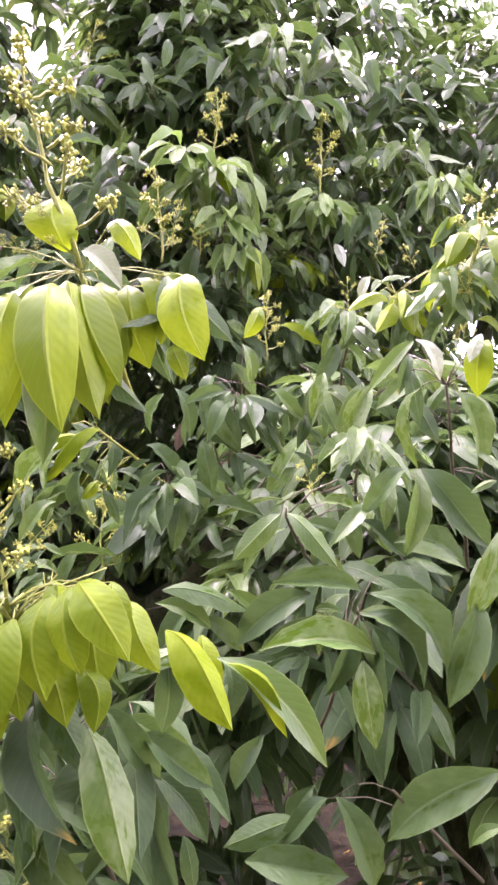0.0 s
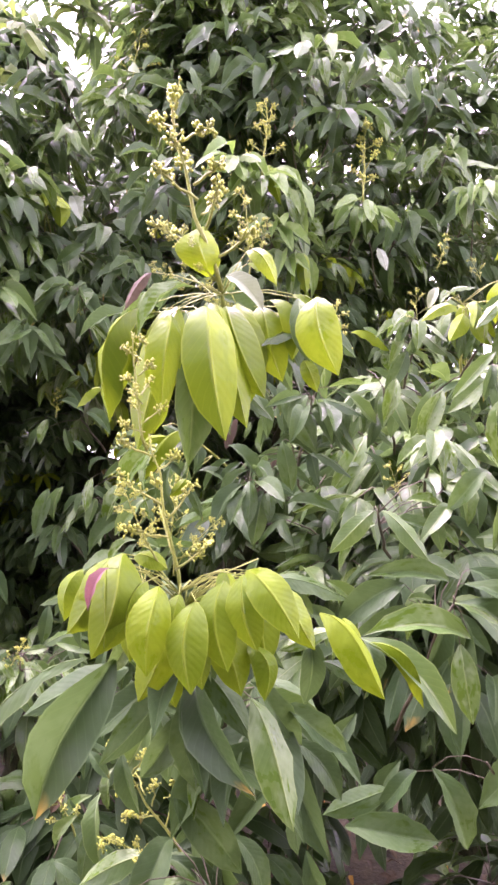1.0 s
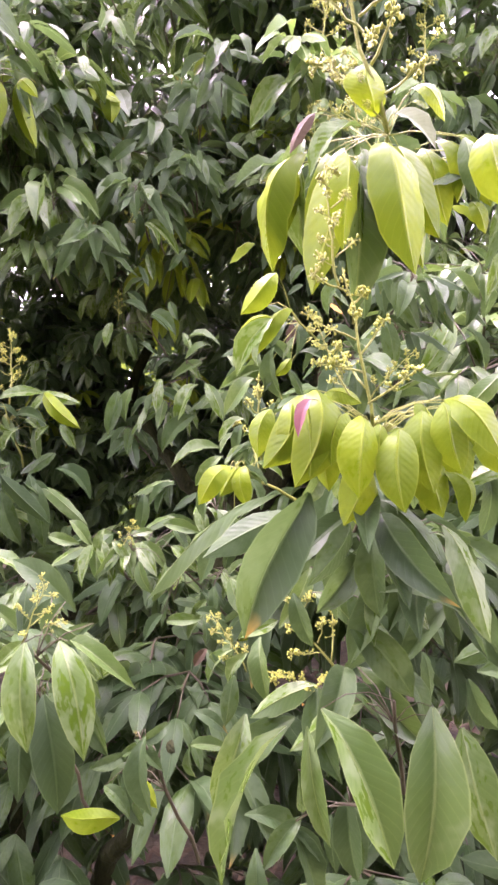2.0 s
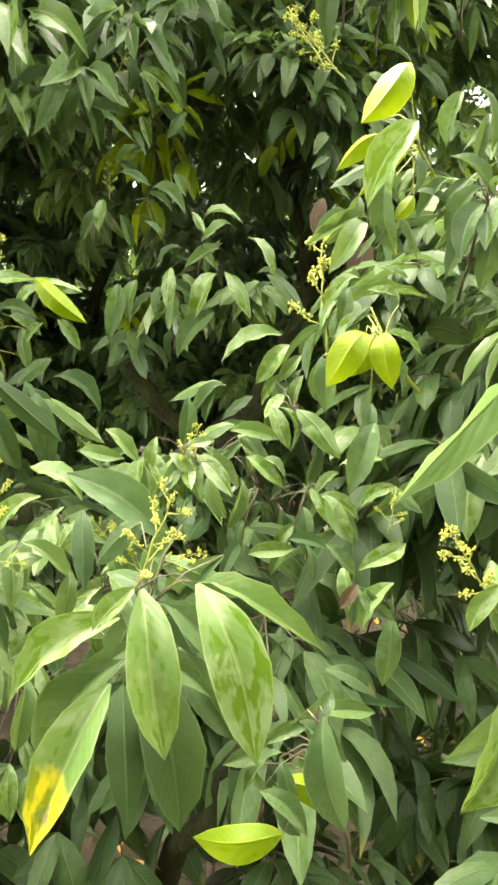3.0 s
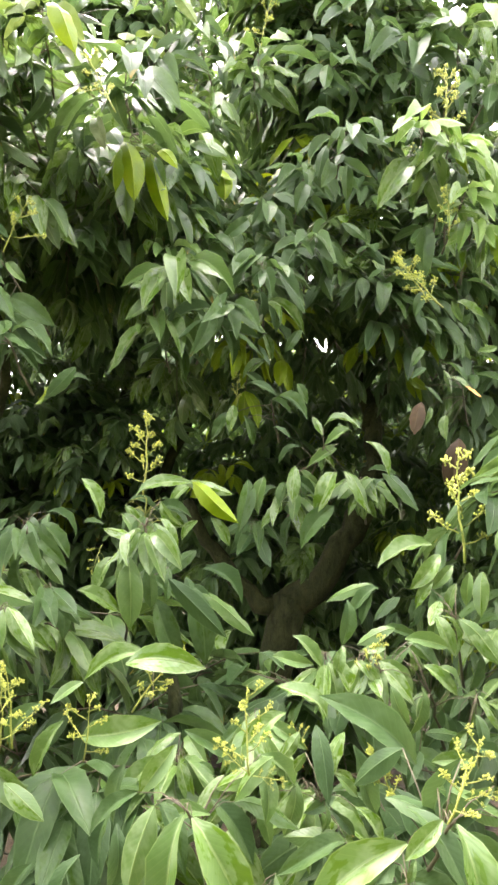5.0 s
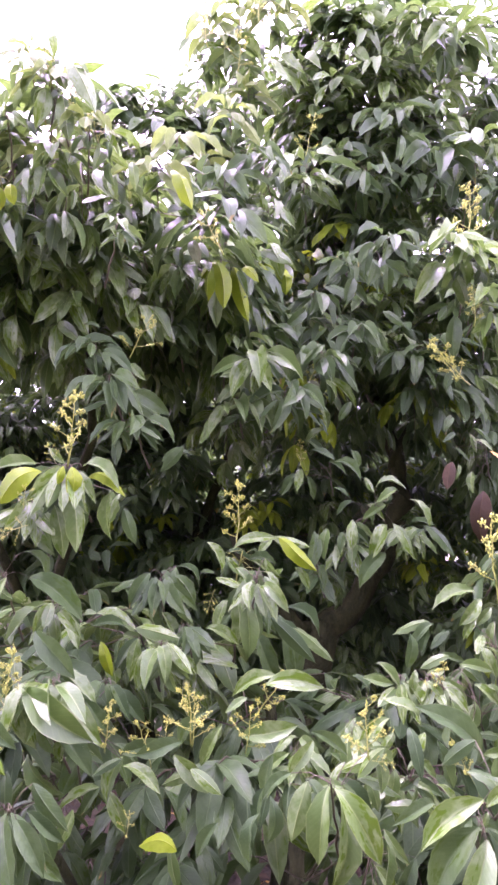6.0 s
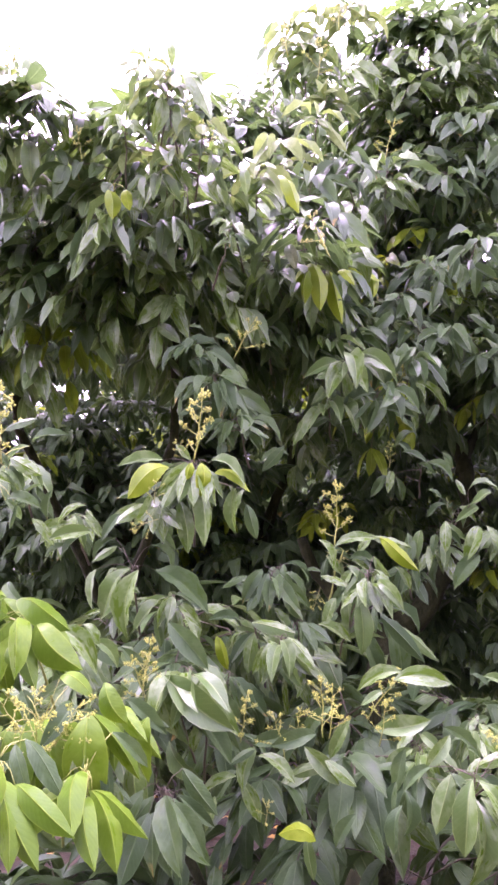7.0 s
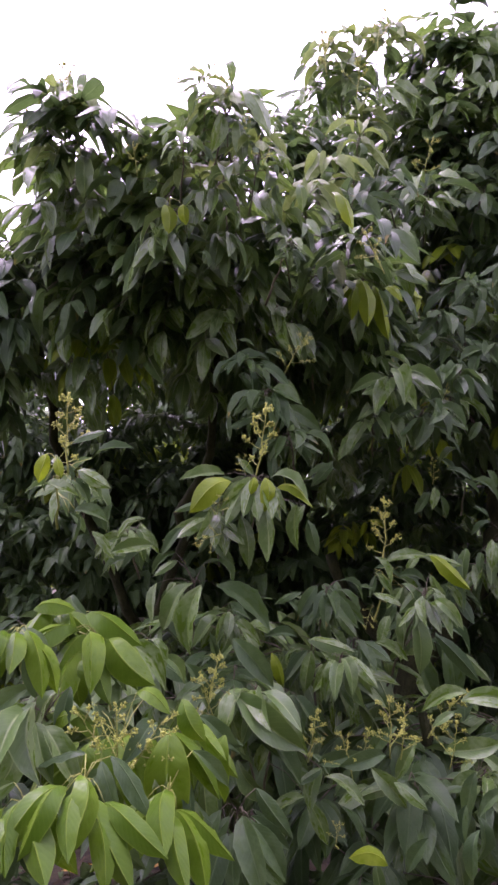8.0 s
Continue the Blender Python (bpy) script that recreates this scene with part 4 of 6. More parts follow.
grow(right_tree, (-0.011, 0.954, 1.534), (-0.002, 0.820, 1.573), [
    (DEEP, (-0.047, 0.818, 1.566), (-0.002, 0.815, 1.491), 1.15),
    (DEEP, (-0.084, 0.845, 1.570), (-0.064, 0.851, 1.510), 1.15),
    (DEEP, (-0.097, 0.842, 1.563), (-0.111, 0.847, 1.513), 1.15),
    (DEEP, (0.006, 0.823, 1.550), (0.049, 0.828, 1.493), 0.85),
    (FRESH, (0.032, 0.815, 1.566), (0.072, 0.818, 1.529), 1.10),
    (DEEP, (0.113, 0.837, 1.626), (0.086, 0.841, 1.570), 1.15),
    (FRESH, (0.131, 0.778, 1.568), (0.106, 0.783, 1.510), 1.15),
    (FRESH, (0.138, 0.763, 1.564), (0.118, 0.769, 1.496), 1.15),
    (FRESH, (0.189, 0.760, 1.578), (0.144, 0.763, 1.537), 1.15),
    (FRESH, (-0.003, 0.840, 1.625), (0.008, 0.844, 1.574), 1.15)])
grow(right_tree, (-0.009, 0.943, 1.426), (-0.033, 0.806, 1.498), [
    (FRESH, (0.092, 0.801, 1.584), (0.078, 0.806, 1.531), 1.15),
    (DEEP, (-0.114, 0.830, 1.499), (-0.068, 0.834, 1.453), 1.15),
    (DEEP, (-0.046, 0.804, 1.504), (-0.033, 0.809, 1.440), 1.15),
    (DEEP, (-0.067, 0.833, 1.440), (-0.080, 0.839, 1.373), 1.15),
    (DEEP, (-0.039, 0.815, 1.427), (0.026, 0.816, 1.418), 1.15),
    (FRESH, (-0.185, 0.710, 1.491), (-0.223, 0.715, 1.428), 1.15),
    (DEEP, (-0.182, 0.806, 1.470), (-0.171, 0.812, 1.406), 1.15),
    (DEEP, (0.059, 0.831, 1.495), (0.086, 0.836, 1.442), 1.15),
    (FRESH, (-0.221, 0.822, 1.359), (-0.136, 0.822, 1.367), 0.53),
    (YOUNG, (0.018, 0.795, 1.658), (-0.001, 0.798, 1.622), 1.45)])
# background lime tufts behind the right tree
grow(back_tree, (-0.065, 1.508, 1.917), (-0.078, 1.361, 2.106), [
    (LIGHT, (-0.109, 1.367, 2.093), (-0.090, 1.358, 2.011), 1.15),
    (LIGHT, (-0.081, 1.366, 2.105), (-0.169, 1.347, 2.017), 0.91),
    (LIGHT, (-0.054, 1.361, 2.113), (0.007, 1.349, 2.064), 1.15),
    (LIGHT, (-0.028, 1.362, 2.104), (0.029, 1.348, 2.008), 0.95),
    (LIGHT, (-0.013, 1.361, 2.064), (0.020, 1.350, 1.978), 1.15),
    (LIGHT, (-0.114, 1.388, 2.061), (-0.074, 1.397, 1.966), 1.15),
    (LIGHT, (-0.055, 1.376, 1.997), (-0.038, 1.370, 1.946), 1.15),
    (LIGHT, (-0.014, 1.376, 1.942), (-0.020, 1.366, 1.858), 1.15),
    (LIGHT, (-0.028, 1.379, 1.937), (-0.070, 1.369, 1.890), 1.15),
    (LIGHT, (0.007, 1.380, 1.938), (0.031, 1.369, 1.850), 0.90)])
grow(back_tree, (0.211, 1.629, 1.958), (0.156, 1.484, 2.109), [
    (LIGHT, (0.137, 1.486, 2.115), (0.080, 1.474, 2.069), 1.15),
    (LIGHT, (0.145, 1.481, 2.099), (0.134, 1.471, 2.016), 1.15),
    (LIGHT, (0.166, 1.488, 2.110), (0.190, 1.478, 2.035), 1.15),
    (LIGHT, (0.178, 1.486, 2.102), (0.223, 1.476, 2.037), 1.15),
    (PALE, (0.190, 1.496, 2.008), (0.210, 1.489, 1.953), 1.45),
    (LIGHT, (0.153, 1.484, 2.096), (0.159, 1.476, 2.024), 1.15),
    (LIGHT, (0.118, 1.485, 2.109), (0.086, 1.475, 2.038), 1.15)])
flower_head(back_tree, (0.155, 1.484, 2.106), (0.154, 1.462, 2.298), 3, 4.6)
flower_head(back_tree, (-0.078, 1.360, 2.110), (-0.076, 1.341, 2.274), 1, 3.8)
flower_head(back_tree, (-0.119, 1.363, 2.076), (-0.146, 1.355, 2.109), 3, 4.3)
flower_head(back_tree, (-0.096, 1.309, 1.900), (-0.103, 1.295, 1.993), 3, 0.2)
grow(back_tree, (0.463, 1.684, 2.052), (0.430, 1.542, 2.179), [
    (FRESH, (0.409, 1.539, 2.163), (0.401, 1.528, 2.070), 1.15),
    (FRESH, (0.449, 1.542, 2.172), (0.485, 1.532, 2.099), 1.15),
    (DEEP, (0.384, 1.544, 2.166), (0.354, 1.535, 2.092), 1.15),
    (FRESH, (0.475, 1.537, 2.204), (0.510, 1.528, 2.146), 1.15),
    (FRESH, (0.031, 1.484, 2.454), (0.013, 1.469, 2.392), 1.15),
    (FRESH, (0.055, 1.484, 2.454), (0.068, 1.471, 2.375), 1.15),
    (DEEP, (0.165, 1.485, 2.492), (0.137, 1.491, 2.421), 1.15),
    (DEEP, (0.189, 1.491, 2.488), (0.232, 1.496, 2.439), 1.15),
    (DEEP, (0.272, 1.512, 2.453), (0.290, 1.502, 2.360), 1.15),
    (DEEP, (0.101, 1.519, 2.330), (0.085, 1.508, 2.238), 1.15)])
grow(back_tree, (0.013, 1.641, 2.237), (-0.019, 1.504, 2.307), [
    (DEEP, (-0.250, 1.486, 2.431), (-0.225, 1.477, 2.354), 1.15),
    (DEEP, (-0.006, 1.501, 2.319), (0.008, 1.494, 2.253), 1.15),
    (DEEP, (-0.192, 1.483, 2.472), (-0.202, 1.475, 2.397), 1.15),
    (DEEP, (0.013, 1.495, 2.371), (0.046, 1.486, 2.297), 1.15),
    (DEEP, (-0.101, 1.478, 2.524), (-0.062, 1.474, 2.571), 1.15),
    (FRESH, (0.191, 1.503, 2.349), (0.209, 1.493, 2.261), 1.15),
    (DEEP, (0.362, 1.508, 2.305), (0.399, 1.501, 2.288), 1.15),
    (DEEP, (-0.219, 1.483, 2.527), (-0.256, 1.475, 2.479), 1.15)])
# near twig K
grow(front_tree, (-0.381, 0.644, 1.085), (-0.396, 0.528, 1.193), [
    (FRESH, (-0.393, 0.525, 1.195), (-0.383, 0.500, 1.114), 1.00),
    (FRESH, (-0.364, 0.526, 1.196), (-0.337, 0.498, 1.109), 1.07),
    (FRESH, (-0.362, 0.548, 1.189), (-0.299, 0.518, 1.159), 0.66),
    (FRESH, (-0.411, 0.571, 1.163), (-0.480, 0.575, 1.111), 0.97),
    (FRESH, (-0.397, 0.538, 1.192), (-0.422, 0.538, 1.168), 1.15),
    (DEEP, (-0.383, 0.642, 1.188), (-0.455, 0.665, 1.236), 0.99),
    (FRESH, (-0.447, 0.674, 1.214), (-0.487, 0.691, 1.238), 1.15)], 10, 0.1)
grow(front_tree, (-0.380, 0.698, 0.940), (-0.405, 0.592, 1.126), [
    (DEEP, (-0.411, 0.589, 1.128), (-0.466, 0.588, 1.053), 1.15),
    (SCORCHED, (-0.416, 0.554, 1.130), (-0.458, 0.520, 1.053), 1.00),
    (DEEP, (-0.411, 0.572, 1.120), (-0.410, 0.550, 1.044), 0.95),
    (DEEP, (-0.400, 0.592, 1.124), (-0.381, 0.570, 1.023), 1.15),
    (FRESH, (-0.400, 0.589, 1.143), (-0.407, 0.588, 1.128), 1.15)], 10, 0.12)
flower_head(front_tree, (-0.397, 0.529, 1.193), (-0.374, 0.526, 1.247), 2, 3.3)
flower_head(front_tree, (-0.382, 0.538, 1.203), (-0.358, 0.530, 1.212), 3, 2.0)
flower_head(front_tree, (-0.396, 0.633, 1.154), (-0.421, 0.636, 1.207), 3, 3.5)
flower_head(front_tree, (-0.513, 0.661, 1.176), (-0.513, 0.663, 1.246), 2, 5.7)
flower_head(front_tree, (-0.512, 0.661, 1.178), (-0.541, 0.662, 1.205), 3, 4.9)
flower_head(front_tree, (-0.510, 0.660, 1.176), (-0.483, 0.651, 1.175), 4, 2.5)
flower_head(front_tree, (-0.391, 0.833, 1.199), (-0.358, 0.830, 1.254), 3, 4.9)
flower_head(front_tree, (-0.198, 1.015, 1.313), (-0.193, 1.025, 1.472), 1, 3.9)
flower_head(back_tree, (-0.141, 1.319, 1.783), (-0.197, 1.329, 1.867), 3, 2.2)
flower_head(front_tree, (-0.636, 0.921, 1.153), (-0.573, 0.913, 1.228), 3, 0.9)
flower_head(front_tree, (-0.651, 1.179, 1.411), (-0.655, 1.174, 1.547), 1, 3.6)
flower_head(front_tree, (-0.445, 0.807, 1.144), (-0.462, 0.803, 1.175), 4, 3.4)
flower_head(front_tree, (-0.197, 0.754, 1.157), (-0.188, 0.752, 1.199), 4, 5.7)
# mid leaves of the low tree
grow(front_tree, (-0.206, 1.012, 1.140), (-0.259, 0.887, 1.260), [
    (FRESH, (-0.257, 0.883, 1.260), (-0.212, 0.872, 1.207), 1.15),
    (FRESH, (-0.278, 0.889, 1.264), (-0.265, 0.879, 1.215), 1.15),
    (FRESH, (-0.260, 0.962, 1.341), (-0.332, 0.965, 1.311), 1.15),
    (FRESH, (-0.254, 0.949, 1.329), (-0.294, 0.951, 1.286), 1.15),
    (FRESH, (-0.242, 0.939, 1.317), (-0.270, 0.940, 1.287), 1.15),
    (FRESH, (-0.212, 0.920, 1.310), (-0.220, 0.911, 1.256), 1.15),
    (FRESH, (-0.222, 0.935, 1.308), (-0.228, 0.935, 1.266), 1.15),
    (DEEP, (-0.241, 0.946, 1.301), (-0.248, 0.936, 1.264), 1.15),
    (DEEP, (-0.371, 0.964, 1.273), (-0.379, 0.965, 1.216), 1.15),
    (DEEP, (-0.338, 0.968, 1.280), (-0.352, 0.969, 1.241), 1.15),
    (FRESH, (-0.330, 0.991, 1.288), (-0.394, 0.993, 1.267), 0.84)])
grow(front_tree, (-0.245, 0.985, 1.081), (-0.301, 0.860, 1.183), [
    (FRESH, (-0.328, 0.859, 1.243), (-0.278, 0.858, 1.233), 1.15),
    (FRESH, (-0.301, 0.840, 1.214), (-0.277, 0.830, 1.195), 1.15),
    (FRESH, (-0.341, 0.859, 1.150), (-0.318, 0.878, 1.184), 1.15),
    (FRESH, (-0.313, 0.859, 1.145), (-0.301, 0.878, 1.182), 1.15),
    (DEEP, (-0.277, 0.885, 1.155), (-0.271, 0.885, 1.114), 1.15),
    (FRESH, (-0.240, 0.857, 1.173), (-0.200, 0.846, 1.148), 1.15),
    (FRESH, (-0.227, 0.864, 1.165), (-0.198, 0.854, 1.124), 1.15),
    (DEEP, (-0.313, 0.894, 1.227), (-0.343, 0.896, 1.191), 1.15),
    (DEEP, (-0.200, 0.897, 1.192), (-0.177, 0.906, 1.226), 1.15),
    (FRESH, (-0.317, 0.811, 1.128), (-0.271, 0.809, 1.132), 1.15),
    (DEEP, (-0.235, 0.883, 1.223), (-0.247, 0.884, 1.177), 1.15)])
grow(front_tree, (-0.666, 1.086, 1.196), (-0.645, 0.958, 1.329), [
    (FRESH, (-0.644, 0.948, 1.331), (-0.642, 0.939, 1.244), 1.15),
    (FRESH, (-0.561, 1.070, 1.274), (-0.482, 1.068, 1.210), 0.75),
    (DEEP, (-0.567, 1.070, 1.279), (-0.552, 1.060, 1.174), 1.15),
    (DEEP, (-0.623, 1.060, 1.266), (-0.585, 1.050, 1.180), 1.15),
    (DEEP, (-0.579, 1.072, 1.294), (-0.565, 1.062, 1.241), 1.15),
    (DEEP, (-0.635, 1.051, 1.329), (-0.604, 1.051, 1.281), 1.15),
    (FRESH, (-0.709, 0.960, 1.290), (-0.655, 0.958, 1.262), 1.15),
    (DEEP, (-0.721, 1.053, 1.370), (-0.692, 1.052, 1.370), 1.15),
    (FRESH, (-0.707, 0.960, 1.428), (-0.682, 0.960, 1.377), 1.15),
    (FRESH, (-0.643, 1.054, 1.342), (-0.694, 1.055, 1.363), 1.10)])
grow(front_tree, (-0.656, 1.258, 1.293), (-0.641, 1.131, 1.406), [
    (YOUNG, (-0.571, 1.126, 1.430), (-0.503, 1.105, 1.368), 0.88),
    (FRESH, (-0.586, 1.142, 1.430), (-0.509, 1.130, 1.411), 0.81),
    (FRESH, (-0.658, 1.136, 1.410), (-0.573, 1.132, 1.430), 0.94),
    (FRESH, (-0.544, 1.122, 1.375), (-0.516, 1.122, 1.333), 1.15),
    (FRESH, (-0.564, 1.129, 1.372), (-0.588, 1.130, 1.341), 1.15),
    (DEEP, (-0.629, 1.147, 1.388), (-0.573, 1.145, 1.376), 1.15),
    (FRESH, (-0.674, 1.137, 1.395), (-0.643, 1.137, 1.360), 1.15),
    (FRESH, (-0.621, 1.143, 1.368), (-0.653, 1.145, 1.328), 1.15),
    (DEEP, (-0.558, 1.146, 1.298), (-0.496, 1.144, 1.243), 1.15)])
flower_head(front_tree, (-0.694, 1.056, 1.342), (-0.708, 1.052, 1.300), 4, 1.6)
# background clump in the hollow
grow(back_tree, (-0.359, 1.411, 1.434), (-0.344, 1.285, 1.497), [
    (FRESH, (-0.271, 1.278, 1.506), (-0.234, 1.261, 1.443), 1.15),
    (FRESH, (-0.321, 1.289, 1.452), (-0.366, 1.274, 1.375), 1.15),
    (DEEP, (-0.328, 1.282, 1.392), (-0.390, 1.266, 1.320), 1.15),
    (FRESH, (-0.308, 1.285, 1.455), (-0.271, 1.266, 1.379), 1.10),
    (DEEP, (-0.241, 1.281, 1.450), (-0.184, 1.260, 1.382), 1.02),
    (FRESH, (-0.450, 1.290, 1.445), (-0.461, 1.277, 1.378), 1.15),
    (DEEP, (-0.479, 1.291, 1.440), (-0.496, 1.273, 1.350), 1.02),
    (FRESH, (-0.395, 1.290, 1.464), (-0.402, 1.276, 1.396), 1.15),
    (DEEP, (-0.436, 1.283, 1.532), (-0.404, 1.273, 1.511), 1.15),
    (FRESH, (-0.343, 1.287, 1.533), (-0.279, 1.271, 1.527), 1.15),
    (FRESH, (-0.293, 1.280, 1.523), (-0.346, 1.270, 1.499), 1.15)])
grow(back_tree, (-0.407, 1.460, 1.523), (-0.433, 1.335, 1.581), [
    (FRESH, (-0.501, 1.338, 1.580), (-0.511, 1.327, 1.527), 1.15),
    (FRESH, (-0.433, 1.360, 1.788), (-0.365, 1.349, 1.715), 0.74),
    (PALE, (-0.478, 1.361, 1.784), (-0.449, 1.351, 1.739), 1.45),
    (FRESH, (-0.448, 1.373, 1.784), (-0.409, 1.371, 1.740), 1.15),
    (FRESH, (-0.568, 1.338, 1.753), (-0.545, 1.318, 1.660), 1.15),
    (DEEP, (-0.575, 1.337, 1.752), (-0.632, 1.323, 1.696), 1.15),
    (DEEP, (-0.557, 1.340, 1.754), (-0.507, 1.322, 1.683), 1.04),
    (DEEP, (-0.384, 1.334, 1.620), (-0.366, 1.324, 1.580), 1.15),
    (DEEP, (-0.481, 1.331, 1.617), (-0.424, 1.316, 1.596), 1.15),
    (DEEP, (-0.423, 1.332, 1.594), (-0.368, 1.315, 1.549), 1.15),
    (FRESH, (-0.356, 1.332, 1.558), (-0.338, 1.324, 1.522), 1.15)])
flower_head(back_tree, (-0.478, 1.364, 1.779), (-0.443, 1.357, 1.842), 3, 5.5)
flower_head(back_tree, (-0.496, 1.375, 1.589), (-0.495, 1.371, 1.652), 3, 5.3)
grow(back_tree, (0.019, 1.542, 1.566), (-0.039, 1.418, 1.628), [
    (ORANGE, (-0.069, 1.323, 1.614), (-0.038, 1.322, 1.593), 1.45),
    (RUST, (-0.033, 1.461, 1.530), (-0.046, 1.462, 1.405), 1.28),
    (RUST, (-0.122, 1.424, 1.600), (-0.142, 1.411, 1.532), 1.45),
    (DEEP, (-0.070, 1.418, 1.679), (-0.033, 1.404, 1.634), 1.15),
    (FRESH, (-0.005, 1.417, 1.701), (0.037, 1.416, 1.712), 1.15),
    (DEEP, (-0.120, 1.422, 1.775), (-0.082, 1.410, 1.740), 1.15),
    (DEEP, (-0.111, 1.421, 1.669), (-0.145, 1.414, 1.645), 1.15),
    (FRESH, (-0.046, 1.416, 1.805), (0.006, 1.401, 1.769), 1.15),
    (DEEP, (-0.022, 1.420, 1.849), (0.034, 1.405, 1.823), 1.15),
    (DEEP, (-0.109, 1.417, 1.825), (-0.135, 1.407, 1.769), 1.15)])
# tuft at the top right of the hollow
grow(back_tree, (-0.038, 1.492, 1.958), (-0.089, 1.367, 2.107), [
    (FRESH, (-0.145, 1.368, 2.071), (-0.222, 1.347, 1.965), 1.15),
    (FRESH, (-0.088, 1.371, 2.100), (-0.081, 1.356, 2.019), 1.15),
    (FRESH, (-0.049, 1.362, 2.126), (-0.005, 1.348, 2.085), 1.15),
    (FRESH, (-0.020, 1.362, 2.081), (0.003, 1.343, 1.983), 1.15),
    (DEEP, (-0.113, 1.391, 2.082), (-0.124, 1.392, 2.018), 1.15),
    (FRESH, (-0.078, 1.362, 2.019), (-0.071, 1.350, 1.955), 1.15),
    (FRESH, (-0.029, 1.370, 1.955), (-0.067, 1.356, 1.875), 1.15),
    (FRESH, (-0.005, 1.367, 1.954), (-0.012, 1.349, 1.853), 1.15),
    (YOUNG, (0.014, 1.364, 1.943), (0.020, 1.346, 1.848), 0.84),
    (YOUNG, (-0.067, 1.364, 2.134), (-0.038, 1.344, 2.040), 0.87),
    (DEEP, (-0.110, 1.392, 1.953), (-0.116, 1.392, 1.843), 1.15)])
flower_head(back_tree, (-0.096, 1.351, 1.773), (-0.190, 1.348, 1.882), 3, 5.5)
grow(back_tree, (-0.626, 1.560, 1.976), (-0.631, 1.433, 2.082), [
    (FRESH, (-0.687, 1.239, 1.968), (-0.686, 1.240, 1.875), 1.15),
    (YOUNG, (-0.650, 1.242, 2.014), (-0.618, 1.242, 1.889), 0.75),
    (YOUNG, (-0.660, 1.243, 2.023), (-0.730, 1.245, 1.968), 1.10),
    (YOUNG, (-0.536, 1.431, 2.088), (-0.516, 1.415, 2.010), 1.45),
    (FRESH, (-0.599, 1.430, 2.091), (-0.561, 1.414, 2.018), 1.15),
    (YOUNG, (-0.546, 1.427, 2.068), (-0.494, 1.414, 2.053), 1.45),
    (DEEP, (-0.642, 1.436, 2.025), (-0.589, 1.419, 1.970), 1.15),
    (DEEP, (-0.580, 1.437, 1.980), (-0.527, 1.423, 1.964), 1.15),
    (FRESH, (-0.629, 1.430, 1.850), (-0.623, 1.419, 1.788), 1.15),
    (DEEP, (-0.592, 1.431, 1.882), (-0.550, 1.418, 1.836), 1.15),
    (DEEP, (-0.528, 1.435, 1.907), (-0.498, 1.424, 1.860), 1.15)])
# lime leaves beside the hollow
grow(front_tree, (-0.088, 0.896, 1.448), (-0.162, 0.785, 1.513), [
    (YOUNG, (-0.179, 0.744, 1.547), (-0.220, 0.745, 1.501), 1.45),
    (YOUNG, (-0.160, 0.786, 1.513), (-0.218, 0.768, 1.448), 0.64),
    (FRESH, (-0.187, 0.730, 1.485), (-0.200, 0.727, 1.438), 1.15),
    (YOUNG, (-0.183, 0.789, 1.504), (-0.231, 0.793, 1.477), 1.06),
    (FRESH, (-0.206, 0.788, 1.431), (-0.242, 0.778, 1.386), 1.15),
    (FRESH, (-0.190, 0.836, 1.444), (-0.251, 0.842, 1.421), 0.76),
    (FRESH, (-0.200, 0.836, 1.466), (-0.233, 0.836, 1.421), 1.15),
    (YOUNG, (-0.161, 0.793, 1.455), (-0.180, 0.793, 1.434), 1.45),
    (FRESH, (-0.155, 0.814, 1.485), (-0.171, 0.813, 1.455), 1.15)])
grow(front_tree, (-0.150, 0.809, 1.279), (-0.224, 0.696, 1.330), [
    (YOUNG, (-0.230, 0.694, 1.331), (-0.263, 0.684, 1.291), 1.45),
    (YOUNG, (-0.220, 0.702, 1.331), (-0.242, 0.697, 1.298), 1.45),
    (YOUNG, (-0.214, 0.700, 1.331), (-0.212, 0.686, 1.288), 1.45),
    (DEEP, (-0.210, 0.715, 1.316), (-0.197, 0.710, 1.281), 1.15),
    (DEEP, (-0.254, 0.713, 1.314), (-0.259, 0.710, 1.270), 1.15),
    (DEEP, (-0.235, 0.649, 1.266), (-0.257, 0.638, 1.218), 1.15),
    (FRESH, (-0.208, 0.760, 1.349), (-0.241, 0.761, 1.322), 1.15),
    (FRESH, (-0.216, 0.774, 1.382), (-0.248, 0.776, 1.355), 1.15),
    (FRESH, (-0.189, 0.744, 1.356), (-0.215, 0.749, 1.369), 1.15),
    (DEEP, (-0.219, 0.798, 1.376), (-0.230, 0.794, 1.338), 1.15),
    (FRESH, (-0.208, 0.744, 1.385), (-0.182, 0.740, 1.376), 1.15)])
